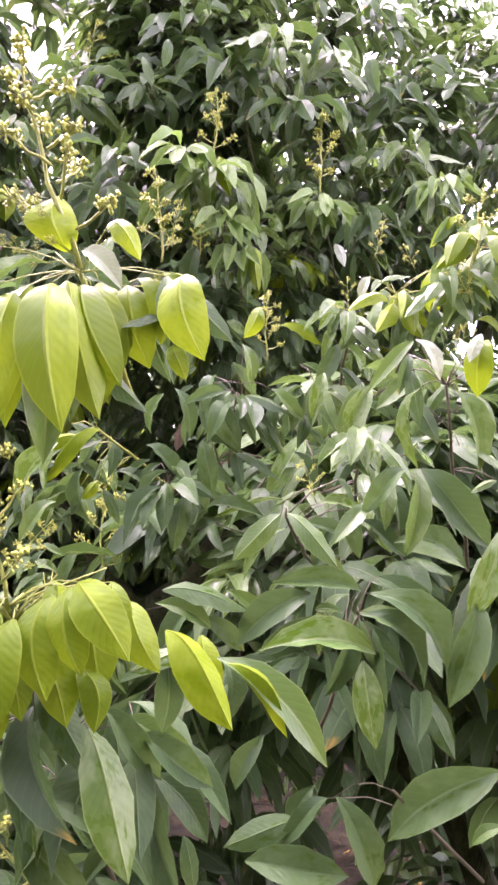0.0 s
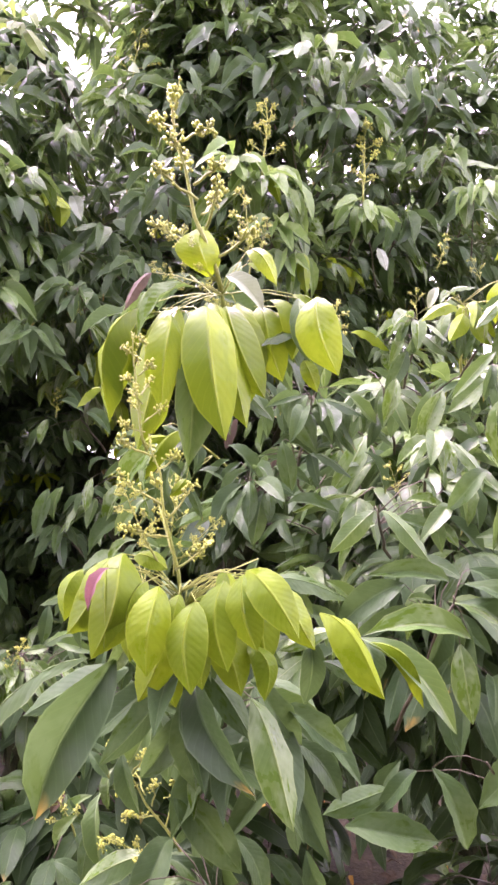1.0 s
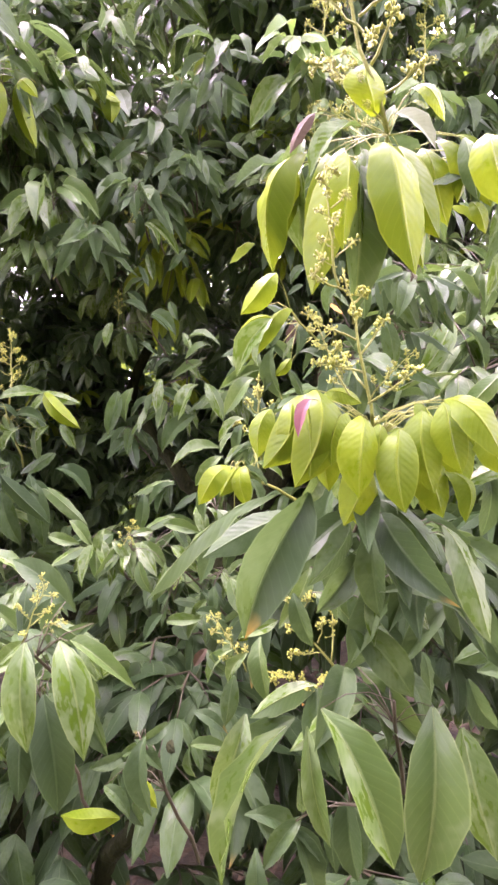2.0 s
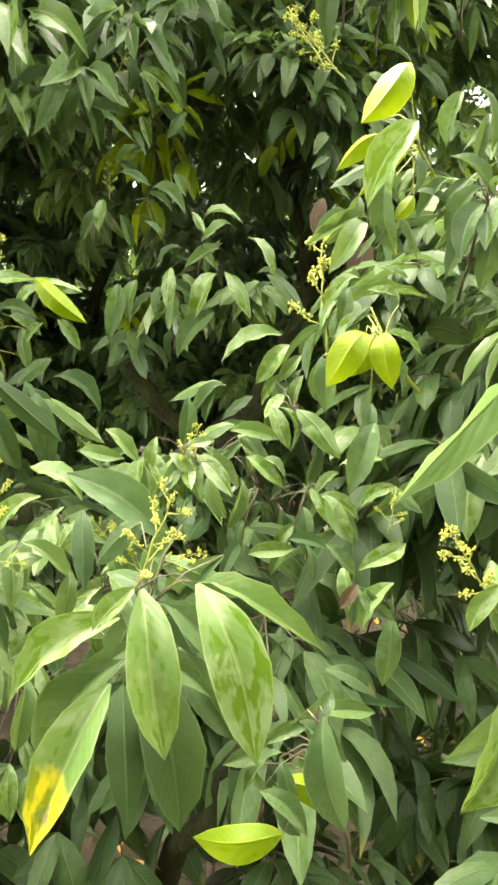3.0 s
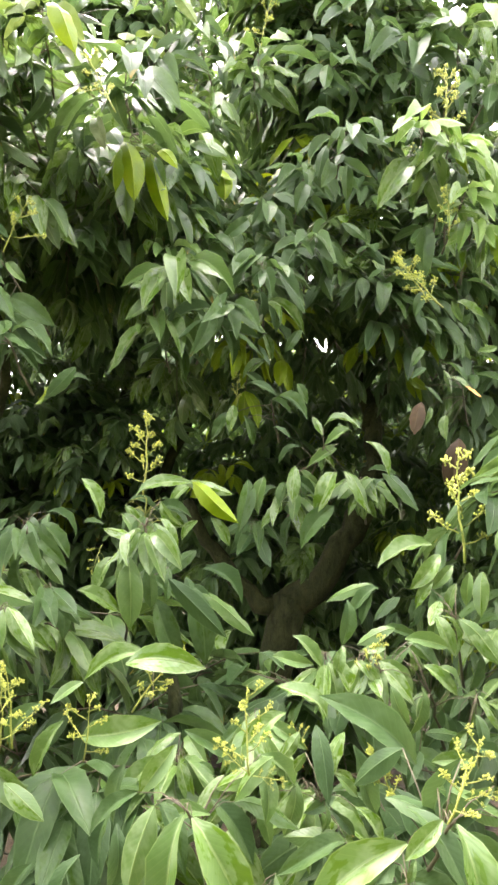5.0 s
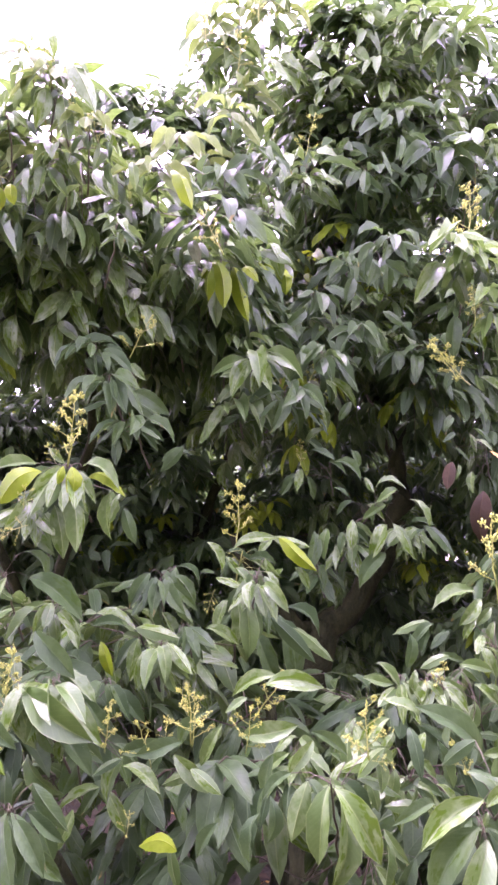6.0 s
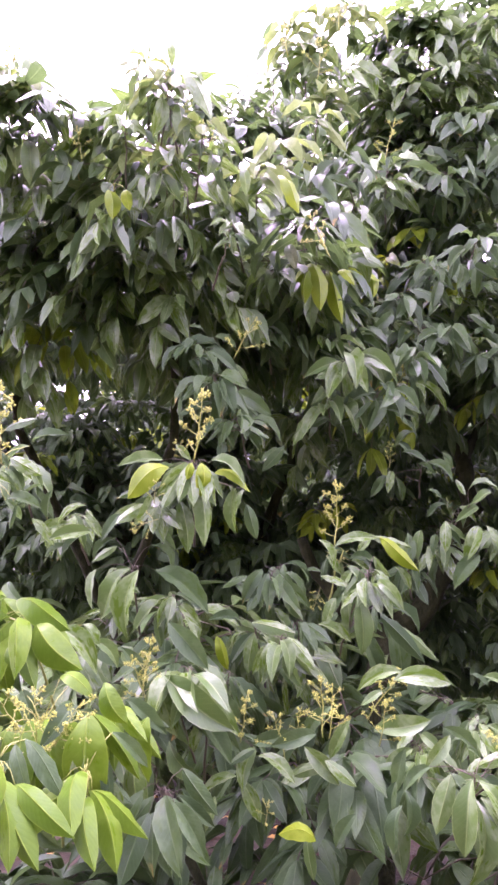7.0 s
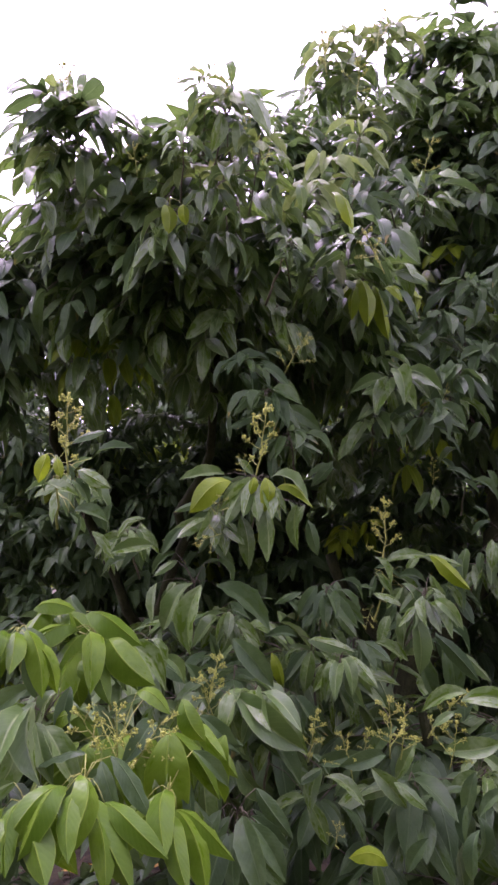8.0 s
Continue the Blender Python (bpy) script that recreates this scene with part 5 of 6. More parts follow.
# bottom right, close
grow(front_tree, (-0.259, 0.638, 0.935), (-0.299, 0.538, 1.108), [
    (DEEP, (-0.295, 0.539, 1.110), (-0.287, 0.521, 1.051), 1.15),
    (YOUNG, (-0.320, 0.566, 1.054), (-0.289, 0.561, 1.035), 1.29),
    (YOUNG, (-0.319, 0.545, 1.035), (-0.372, 0.550, 1.034), 1.14),
    (DEEP, (-0.332, 0.544, 1.064), (-0.307, 0.529, 1.044), 1.15),
    (DEEP, (-0.321, 0.584, 1.040), (-0.304, 0.579, 1.007), 1.15),
    (DEEP, (-0.269, 0.672, 1.074), (-0.232, 0.666, 1.054), 1.15),
    (FRESH, (-0.272, 0.674, 1.037), (-0.230, 0.670, 1.037), 1.15),
    (FRESH, (-0.225, 0.638, 1.152), (-0.250, 0.636, 1.118), 1.15),
    (RUST, (-0.251, 0.641, 1.152), (-0.264, 0.640, 1.134), 1.45),
    (DEEP, (-0.224, 0.646, 1.123), (-0.233, 0.641, 1.073), 1.15)])
# bottom left of the low tree
grow(front_tree, (-0.506, 0.802, 0.924), (-0.506, 0.689, 1.067), [
    (FRESH, (-0.495, 0.668, 1.084), (-0.501, 0.654, 1.033), 1.15),
    (FRESH, (-0.535, 0.733, 1.101), (-0.560, 0.707, 1.004), 0.96),
    (FRESH, (-0.530, 0.726, 1.105), (-0.497, 0.707, 1.056), 1.14),
    (DEEP, (-0.509, 0.664, 1.019), (-0.540, 0.667, 1.005), 1.15),
    (FRESH, (-0.524, 0.661, 1.019), (-0.525, 0.649, 0.984), 1.15),
    (FRESH, (-0.506, 0.653, 1.026), (-0.504, 0.640, 0.989), 1.15),
    (FRESH, (-0.488, 0.656, 1.019), (-0.484, 0.641, 0.977), 1.15),
    (DEEP, (-0.466, 0.701, 1.032), (-0.485, 0.701, 1.001), 1.15),
    (DEEP, (-0.450, 0.704, 1.046), (-0.471, 0.702, 0.994), 1.15),
    (DEEP, (-0.548, 0.779, 1.114), (-0.563, 0.777, 1.080), 1.15)])
grow(front_tree, (-0.429, 0.851, 1.029), (-0.444, 0.735, 1.125), [
    (FRESH, (-0.423, 0.729, 1.092), (-0.479, 0.736, 1.094), 1.07),
    (FRESH, (-0.468, 0.725, 1.146), (-0.480, 0.722, 1.101), 1.15),
    (FRESH, (-0.421, 0.738, 1.183), (-0.440, 0.736, 1.140), 1.15),
    (FRESH, (-0.480, 0.691, 1.215), (-0.518, 0.693, 1.188), 1.15),
    (FRESH, (-0.441, 0.731, 1.122), (-0.445, 0.729, 1.099), 1.15),
    (FRESH, (-0.430, 0.735, 1.146), (-0.411, 0.731, 1.128), 1.15),
    (FRESH, (-0.502, 0.685, 1.173), (-0.500, 0.662, 1.136), 1.15),
    (FRESH, (-0.501, 0.726, 1.132), (-0.492, 0.711, 1.097), 1.15),
    (DEEP, (-0.541, 0.693, 1.165), (-0.555, 0.696, 1.175), 1.15),
    (FRESH, (-0.462, 0.739, 1.184), (-0.483, 0.739, 1.156), 1.15),
    (FRESH, (-0.418, 0.709, 1.129), (-0.395, 0.703, 1.101), 1.15)])
grow(front_tree, (-0.325, 0.945, 1.131), (-0.363, 0.831, 1.216), [
    (FRESH, (-0.354, 0.827, 1.201), (-0.336, 0.821, 1.161), 1.15),
    (FRESH, (-0.321, 0.826, 1.200), (-0.336, 0.824, 1.150), 0.95),
    (FRESH, (-0.453, 0.862, 1.248), (-0.421, 0.855, 1.214), 1.15),
    (FRESH, (-0.401, 0.841, 1.241), (-0.408, 0.839, 1.205), 1.15),
    (FRESH, (-0.477, 0.850, 1.229), (-0.433, 0.843, 1.221), 1.15),
    (FRESH, (-0.388, 0.831, 1.226), (-0.364, 0.825, 1.201), 1.15),
    (FRESH, (-0.320, 0.928, 1.243), (-0.367, 0.932, 1.223), 1.15),
    (FRESH, (-0.283, 0.889, 1.263), (-0.266, 0.873, 1.219), 1.15),
    (FRESH, (-0.253, 0.885, 1.260), (-0.215, 0.865, 1.209), 1.15),
    (FRESH, (-0.320, 0.878, 1.236), (-0.289, 0.871, 1.214), 1.15),
    (FRESH, (-0.314, 0.841, 1.218), (-0.279, 0.833, 1.187), 1.15)])
grow(front_tree, (-0.197, 0.965, 1.109), (-0.251, 0.852, 1.183), [
    (FRESH, (-0.250, 0.856, 1.182), (-0.228, 0.840, 1.144), 1.15),
    (FRESH, (-0.238, 0.830, 1.179), (-0.214, 0.813, 1.133), 1.15),
    (FRESH, (-0.176, 0.843, 1.210), (-0.219, 0.848, 1.206), 1.15),
    (DEEP, (-0.279, 0.807, 1.142), (-0.240, 0.800, 1.132), 1.15),
    (DEEP, (-0.254, 0.746, 1.152), (-0.229, 0.740, 1.125), 1.15),
    (FRESH, (-0.224, 0.748, 1.127), (-0.177, 0.763, 1.145), 1.15),
    (FRESH, (-0.178, 0.789, 1.192), (-0.213, 0.792, 1.173), 1.15),
    (DEEP, (-0.275, 0.848, 1.157), (-0.256, 0.842, 1.109), 1.15)])
# clump with lime tips in front of the left hollow
grow(front_tree, (-0.916, 0.972, 1.417), (-0.907, 0.818, 1.539), [
    (FRESH, (-0.954, 0.828, 1.548), (-1.022, 0.822, 1.537), 1.03),
    (YOUNG, (-0.944, 0.815, 1.536), (-1.003, 0.812, 1.489), 1.45),
    (YOUNG, (-0.908, 0.795, 1.541), (-0.917, 0.791, 1.513), 1.45),
    (YOUNG, (-0.893, 0.783, 1.539), (-0.894, 0.782, 1.490), 1.45),
    (YOUNG, (-0.879, 0.824, 1.526), (-0.822, 0.809, 1.498), 1.05),
    (FRESH, (-0.901, 0.805, 1.508), (-0.889, 0.801, 1.419), 1.15),
    (FRESH, (-0.845, 0.821, 1.505), (-0.843, 0.824, 1.436), 0.92),
    (FRESH, (-0.928, 0.837, 1.487), (-0.915, 0.840, 1.409), 1.15),
    (DEEP, (-0.828, 0.842, 1.482), (-0.812, 0.849, 1.429), 1.15),
    (YOUNG, (-0.957, 0.833, 1.488), (-0.978, 0.837, 1.477), 1.45),
    (FRESH, (-0.933, 0.813, 1.569), (-0.910, 0.814, 1.546), 1.15)])
flower_head(front_tree, (-0.907, 0.818, 1.543), (-0.898, 0.791, 1.652), 1, 2.0)
flower_head(front_tree, (-0.921, 0.809, 1.546), (-0.932, 0.799, 1.576), 4, 3.7)
flower_head(front_tree, (-0.954, 0.789, 1.459), (-0.996, 0.792, 1.444), 4, 2.1)
flower_head(front_tree, (-0.962, 0.796, 1.481), (-0.955, 0.783, 1.517), 4, 2.3)
grow(front_tree, (-1.004, 0.969, 1.274), (-0.994, 0.818, 1.388), [
    (FRESH, (-0.982, 0.792, 1.387), (-0.994, 0.791, 1.290), 1.15),
    (FRESH, (-0.997, 0.821, 1.388), (-1.039, 0.829, 1.318), 1.15),
    (FRESH, (-1.049, 0.825, 1.387), (-1.052, 0.823, 1.327), 1.15),
    (DEEP, (-0.963, 0.837, 1.384), (-0.883, 0.830, 1.321), 1.15),
    (FRESH, (-1.055, 0.814, 1.442), (-1.116, 0.809, 1.430), 1.15),
    (DEEP, (-1.060, 0.820, 1.438), (-1.100, 0.819, 1.405), 1.15),
    (FRESH, (-1.151, 0.843, 1.461), (-1.117, 0.846, 1.420), 1.15),
    (DEEP, (-1.015, 0.826, 1.468), (-1.045, 0.837, 1.426), 1.15),
    (DEEP, (-0.972, 0.839, 1.421), (-0.941, 0.844, 1.374), 1.15),
    (FRESH, (-1.144, 0.829, 1.542), (-1.173, 0.841, 1.498), 1.15),
    (DEEP, (-1.125, 0.850, 1.503), (-1.132, 0.859, 1.459), 1.15)])
grow(front_tree, (-0.793, 1.085, 1.163), (-0.814, 0.933, 1.291), [
    (FRESH, (-0.815, 0.921, 1.281), (-0.826, 0.923, 1.217), 1.15),
    (FRESH, (-0.804, 0.918, 1.284), (-0.748, 0.915, 1.211), 1.02),
    (FRESH, (-0.820, 0.930, 1.296), (-0.749, 0.907, 1.282), 1.08),
    (DEEP, (-0.837, 0.929, 1.300), (-0.889, 0.924, 1.301), 1.15),
    (YOUNG, (-0.877, 0.950, 1.273), (-0.857, 0.944, 1.220), 0.97),
    (FRESH, (-0.661, 1.006, 1.336), (-0.658, 1.002, 1.253), 1.15),
    (DEEP, (-0.624, 1.009, 1.317), (-0.623, 1.020, 1.257), 1.15),
    (DEEP, (-0.599, 1.000, 1.299), (-0.524, 1.006, 1.221), 0.79),
    (DEEP, (-0.764, 0.992, 1.372), (-0.727, 0.996, 1.326), 1.15),
    (FRESH, (-0.836, 0.988, 1.359), (-0.800, 0.992, 1.313), 1.15),
    (DEEP, (-0.784, 0.974, 1.332), (-0.775, 0.982, 1.280), 1.15)])
grow(front_tree, (-0.899, 0.871, 1.089), (-0.930, 0.714, 1.256), [
    (FRESH, (-0.932, 0.703, 1.260), (-0.843, 0.694, 1.196), 1.13),
    (FRESH, (-0.942, 0.716, 1.251), (-0.916, 0.715, 1.183), 1.15),
    (DEEP, (-0.910, 0.714, 1.220), (-0.847, 0.709, 1.151), 1.15),
    (DEEP, (-0.764, 0.768, 1.157), (-0.798, 0.780, 1.114), 1.15),
    (DEEP, (-0.819, 0.775, 1.156), (-0.765, 0.765, 1.176), 1.15),
    (FRESH, (-0.750, 0.769, 1.155), (-0.705, 0.763, 1.107), 1.15),
    (DEEP, (-1.050, 0.761, 1.293), (-0.991, 0.760, 1.260), 1.15),
    (DEEP, (-0.935, 0.768, 1.318), (-0.880, 0.763, 1.256), 1.15),
    (DEEP, (-0.710, 0.794, 1.201), (-0.744, 0.806, 1.154), 1.15),
    (FRESH, (-0.661, 0.742, 1.182), (-0.588, 0.731, 1.199), 1.15),
    (DEEP, (-0.621, 0.741, 1.160), (-0.633, 0.754, 1.101), 1.15),
    (FRESH, (-0.626, 0.776, 1.240), (-0.548, 0.767, 1.236), 1.15)])
# close lime shoot at the left
grow(front_tree, (-1.105, 0.839, 1.185), (-1.106, 0.684, 1.327), [
    (BRIGHT, (-1.115, 0.678, 1.356), (-1.042, 0.660, 1.322), 1.25),
    (BRIGHT, (-1.084, 0.658, 1.332), (-1.022, 0.642, 1.279), 1.36),
    (BRIGHT, (-1.112, 0.658, 1.307), (-1.110, 0.648, 1.252), 1.45),
    (FRESH, (-1.155, 0.656, 1.314), (-1.149, 0.647, 1.245), 1.15),
    (BRIGHT, (-1.184, 0.690, 1.360), (-1.130, 0.685, 1.360), 1.45),
    (FRESH, (-1.085, 0.687, 1.286), (-1.068, 0.691, 1.262), 1.15),
    (BRIGHT, (-1.149, 0.724, 1.271), (-1.160, 0.732, 1.227), 1.45),
    (FRESH, (-1.030, 0.724, 1.301), (-0.996, 0.728, 1.264), 1.15)])
grow(front_tree, (-1.068, 0.748, 1.054), (-1.052, 0.587, 1.231), [
    (BRIGHT, (-0.986, 0.594, 1.275), (-0.959, 0.590, 1.232), 1.45),
    (BRIGHT, (-1.038, 0.606, 1.279), (-0.998, 0.596, 1.258), 1.45),
    (BRIGHT, (-0.996, 0.563, 1.250), (-0.983, 0.559, 1.155), 1.45),
    (BRIGHT, (-1.078, 0.563, 1.238), (-1.072, 0.552, 1.185), 1.45),
    (BRIGHT, (-1.097, 0.593, 1.229), (-1.133, 0.588, 1.166), 1.29),
    (BRIGHT, (-1.048, 0.576, 1.215), (-1.008, 0.575, 1.144), 1.06),
    (BRIGHT, (-0.996, 0.580, 1.246), (-0.942, 0.577, 1.178), 0.69),
    (BRIGHT, (-0.939, 0.607, 1.235), (-0.937, 0.610, 1.164), 1.45),
    (BRIGHT, (-1.063, 0.577, 1.210), (-1.070, 0.570, 1.139), 1.30),
    (BRIGHT, (-1.100, 0.603, 1.255), (-1.142, 0.602, 1.230), 1.45)])
grow(front_tree, (-1.073, 0.784, 1.024), (-1.058, 0.621, 1.209), [
    (BRIGHT, (-1.036, 0.640, 1.168), (-1.037, 0.642, 1.106), 1.45),
    (FRESH, (-0.966, 0.676, 1.172), (-0.954, 0.678, 1.092), 1.15),
    (BRIGHT, (-1.132, 0.656, 1.189), (-1.159, 0.664, 1.102), 1.39),
    (FRESH, (-0.926, 0.712, 1.179), (-0.880, 0.707, 1.132), 1.15)])
flower_head(front_tree, (-1.049, 0.561, 1.204), (-1.051, 0.543, 1.282), 4, 5.8)
flower_head(front_tree, (-1.033, 0.559, 1.212), (-0.994, 0.539, 1.271), 2, 2.2)
flower_head(front_tree, (-1.054, 0.561, 1.210), (-1.093, 0.547, 1.277), 4, 1.9)
flower_head(front_tree, (-1.039, 0.560, 1.206), (-1.014, 0.546, 1.243), 4, 2.8)
flower_head(front_tree, (-0.966, 0.749, 1.226), (-0.950, 0.729, 1.307), 3, 1.7)
flower_head(front_tree, (-0.965, 0.716, 1.186), (-0.947, 0.703, 1.220), 4, 4.4)
flower_head(front_tree, (-0.836, 0.737, 1.170), (-0.826, 0.718, 1.240), 3, 4.3)
flower_head(front_tree, (-0.727, 0.757, 1.170), (-0.732, 0.737, 1.254), 2, 1.0)
flower_head(front_tree, (-0.778, 0.746, 1.147), (-0.795, 0.731, 1.210), 4, 1.4)
flower_head(front_tree, (-0.954, 0.729, 1.218), (-0.976, 0.714, 1.285), 4, 4.0)
flower_head(front_tree, (-0.657, 0.731, 1.166), (-0.651, 0.715, 1.228), 4, 5.6)
flower_head(left_tree, (-1.297, 1.070, 2.295), (-1.297, 1.045, 2.410), 1, 3.9)
flower_head(left_tree, (-1.252, 1.072, 2.262), (-1.254, 1.053, 2.345), 3, 2.6)
flower_head(left_tree, (-1.370, 1.084, 2.253), (-1.381, 1.070, 2.315), 3, 5.9)
flower_head(left_tree, (-0.983, 0.900, 2.250), (-0.993, 0.889, 2.290), 3, 0.0)
flower_head(left_tree, (-1.056, 1.021, 2.282), (-1.063, 1.006, 2.342), 3, 0.4)
flower_head(tall_tree, (-0.704, 1.641, 2.829), (-0.719, 1.613, 2.961), 3, 4.7)
flower_head(tall_tree, (-0.556, 1.615, 2.894), (-0.544, 1.589, 3.008), 3, 2.5)
flower_head(tall_tree, (-0.618, 1.645, 2.760), (-0.607, 1.619, 2.874), 4, 0.3)
flower_head(tall_tree, (-0.423, 1.672, 2.503), (-0.396, 1.641, 2.635), 4, 3.3)
flower_head(left_tree, (-0.675, 0.996, 1.938), (-0.719, 0.981, 2.018), 4, 5.9)
flower_head(left_tree, (-0.894, 0.984, 2.125), (-0.907, 0.968, 2.192), 4, 3.1)
flower_head(left_tree, (-1.136, 1.005, 2.129), (-1.143, 0.990, 2.192), 4, 2.1)
flower_head(front_tree, (-0.762, 0.759, 1.173), (-0.757, 0.748, 1.203), 4, 0.6)
flower_head(left_tree, (-1.162, 0.733, 1.534), (-1.155, 0.708, 1.644), 1, 5.4)
flower_head(left_tree, (-0.852, 1.092, 1.772), (-0.808, 1.069, 1.851), 4, 2.9)
grow(left_tree, (-1.214, 0.880, 1.465), (-1.180, 0.732, 1.549), [
    (YOUNG, (-1.193, 0.735, 1.563), (-1.202, 0.734, 1.523), 1.45),
    (YOUNG, (-1.176, 0.726, 1.555), (-1.168, 0.723, 1.529), 1.45),
    (DEEP, (-1.156, 0.722, 1.576), (-1.109, 0.715, 1.592), 1.13),
    (FRESH, (-1.147, 0.725, 1.540), (-1.099, 0.714, 1.515), 1.15),
    (DEEP, (-1.134, 0.773, 1.567), (-1.080, 0.767, 1.577), 1.10),
    (FRESH, (-1.194, 0.733, 1.521), (-1.143, 0.720, 1.505), 1.15),
    (DEEP, (-1.153, 0.737, 1.485), (-1.102, 0.725, 1.471), 1.15)])
grow(left_tree, (-0.822, 1.262, 1.691), (-0.855, 1.124, 1.757), [
    (DEEP, (-0.876, 1.118, 1.801), (-0.978, 1.108, 1.775), 1.04),
    (DEEP, (-0.853, 1.129, 1.714), (-0.777, 1.111, 1.664), 1.08),
    (DEEP, (-0.853, 1.131, 1.691), (-0.783, 1.114, 1.638), 1.15),
    (DEEP, (-0.846, 1.133, 1.668), (-0.796, 1.123, 1.609), 1.15),
    (DEEP, (-0.878, 1.129, 1.770), (-0.900, 1.129, 1.723), 1.15),
    (DEEP, (-0.955, 1.137, 1.716), (-0.956, 1.135, 1.646), 1.15),
    (DEEP, (-0.753, 1.141, 1.609), (-0.797, 1.139, 1.559), 1.15),
    (FRESH, (-0.856, 1.122, 1.768), (-0.823, 1.115, 1.733), 1.15),
    (DEEP, (-0.912, 1.117, 1.834), (-0.945, 1.117, 1.846), 1.15),
    (DEEP, (-0.890, 1.111, 1.821), (-0.847, 1.101, 1.797), 1.15)])
grow(left_tree, (-1.084, 1.116, 2.040), (-1.070, 0.979, 2.072), [
    (YOUNG, (-1.076, 0.962, 2.050), (-1.067, 0.961, 1.993), 1.45),
    (YOUNG, (-1.043, 0.956, 2.047), (-1.035, 0.953, 2.006), 1.45),
    (FRESH, (-1.058, 0.990, 2.008), (-1.014, 0.984, 2.017), 1.15),
    (FRESH, (-1.302, 1.082, 2.208), (-1.309, 1.078, 2.114), 1.15),
    (FRESH, (-1.259, 1.073, 2.211), (-1.249, 1.071, 2.106), 1.08),
    (DEEP, (-1.039, 0.994, 1.995), (-1.045, 0.993, 1.930), 1.15),
    (DEEP, (-1.017, 0.989, 1.971), (-0.996, 0.985, 1.937), 1.15),
    (FRESH, (-0.954, 0.956, 2.106), (-0.946, 0.955, 2.065), 1.15),
    (DEEP, (-0.874, 0.959, 2.089), (-0.863, 0.956, 2.044), 1.15),
    (FRESH, (-0.835, 0.954, 2.088), (-0.828, 0.953, 2.033), 1.15),
    (YOUNG, (-0.769, 0.997, 2.098), (-0.731, 0.997, 2.023), 1.39)])
grow(left_tree, (-0.956, 1.047, 2.138), (-0.966, 0.908, 2.193), [
    (FRESH, (-0.937, 0.897, 2.234), (-0.888, 0.888, 2.138), 1.15),
    (FRESH, (-1.014, 0.907, 2.235), (-1.027, 0.907, 2.181), 1.15),
    (FRESH, (-1.043, 0.917, 2.196), (-1.052, 0.917, 2.155), 1.15),
    (FRESH, (-1.002, 0.900, 2.286), (-0.997, 0.899, 2.268), 1.15),
    (FRESH, (-0.967, 0.891, 2.280), (-0.958, 0.890, 2.233), 1.15),
    (FRESH, (-0.991, 0.905, 2.222), (-1.013, 0.905, 2.177), 1.15),
    (FRESH, (-0.929, 0.901, 2.233), (-0.900, 0.896, 2.208), 1.15),
    (FRESH, (-1.070, 0.919, 2.164), (-1.077, 0.920, 2.137), 1.15),
    (FRESH, (-0.975, 0.906, 2.190), (-0.990, 0.905, 2.115), 1.15),
    (FRESH, (-0.947, 0.907, 2.181), (-0.934, 0.903, 2.096), 1.15)])
flower_head(left_tree, (-0.968, 0.908, 2.193), (-0.971, 0.892, 2.261), 3, 0.5)
flower_head(left_tree, (-0.936, 0.913, 2.154), (-0.929, 0.899, 2.198), 3, 4.6)
grow(left_tree, (-0.665, 1.338, 1.972), (-0.678, 1.202, 2.013), [
    (PALE, (-0.734, 1.204, 2.055), (-0.722, 1.202, 1.996), 1.45),
    (YOUNG, (-0.690, 1.201, 2.012), (-0.672, 1.196, 1.903), 1.04),
    (YOUNG, (-0.633, 1.198, 1.992), (-0.598, 1.191, 1.959), 1.45),
    (YOUNG, (-0.687, 1.200, 2.000), (-0.704, 1.200, 1.920), 1.08),
    (DEEP, (-0.787, 1.205, 2.038), (-0.810, 1.204, 1.974), 1.15),
    (FRESH, (-0.706, 1.186, 2.096), (-0.682, 1.181, 2.017), 1.15),
    (DEEP, (-0.750, 1.210, 2.003), (-0.772, 1.209, 1.926), 1.15),
    (FRESH, (-0.669, 1.190, 2.085), (-0.634, 1.183, 2.044), 1.15)])
grow(left_tree, (-1.322, 1.235, 2.223), (-1.281, 1.087, 2.308), [
    (FRESH, (-1.315, 1.075, 2.377), (-1.315, 1.074, 2.323), 1.15),
    (FRESH, (-1.260, 1.065, 2.392), (-1.233, 1.061, 2.301), 1.15),
    (FRESH, (-1.295, 1.076, 2.392), (-1.284, 1.074, 2.335), 1.15),
    (FRESH, (-1.322, 1.086, 2.305), (-1.350, 1.085, 2.267), 1.15),
    (FRESH, (-1.234, 1.084, 2.283), (-1.213, 1.080, 2.220), 1.15),
    (FRESH, (-1.158, 1.080, 2.271), (-1.128, 1.074, 2.238), 1.15),
    (FRESH, (-1.191, 1.083, 2.277), (-1.181, 1.081, 2.209), 1.15),
    (FRESH, (-1.353, 1.097, 2.262), (-1.367, 1.096, 2.188), 1.15),
    (FRESH, (-1.399, 1.103, 2.276), (-1.405, 1.102, 2.227), 1.15)])
flower_head(left_tree, (-1.278, 1.096, 2.252), (-1.280, 1.077, 2.337), 4, 1.9)
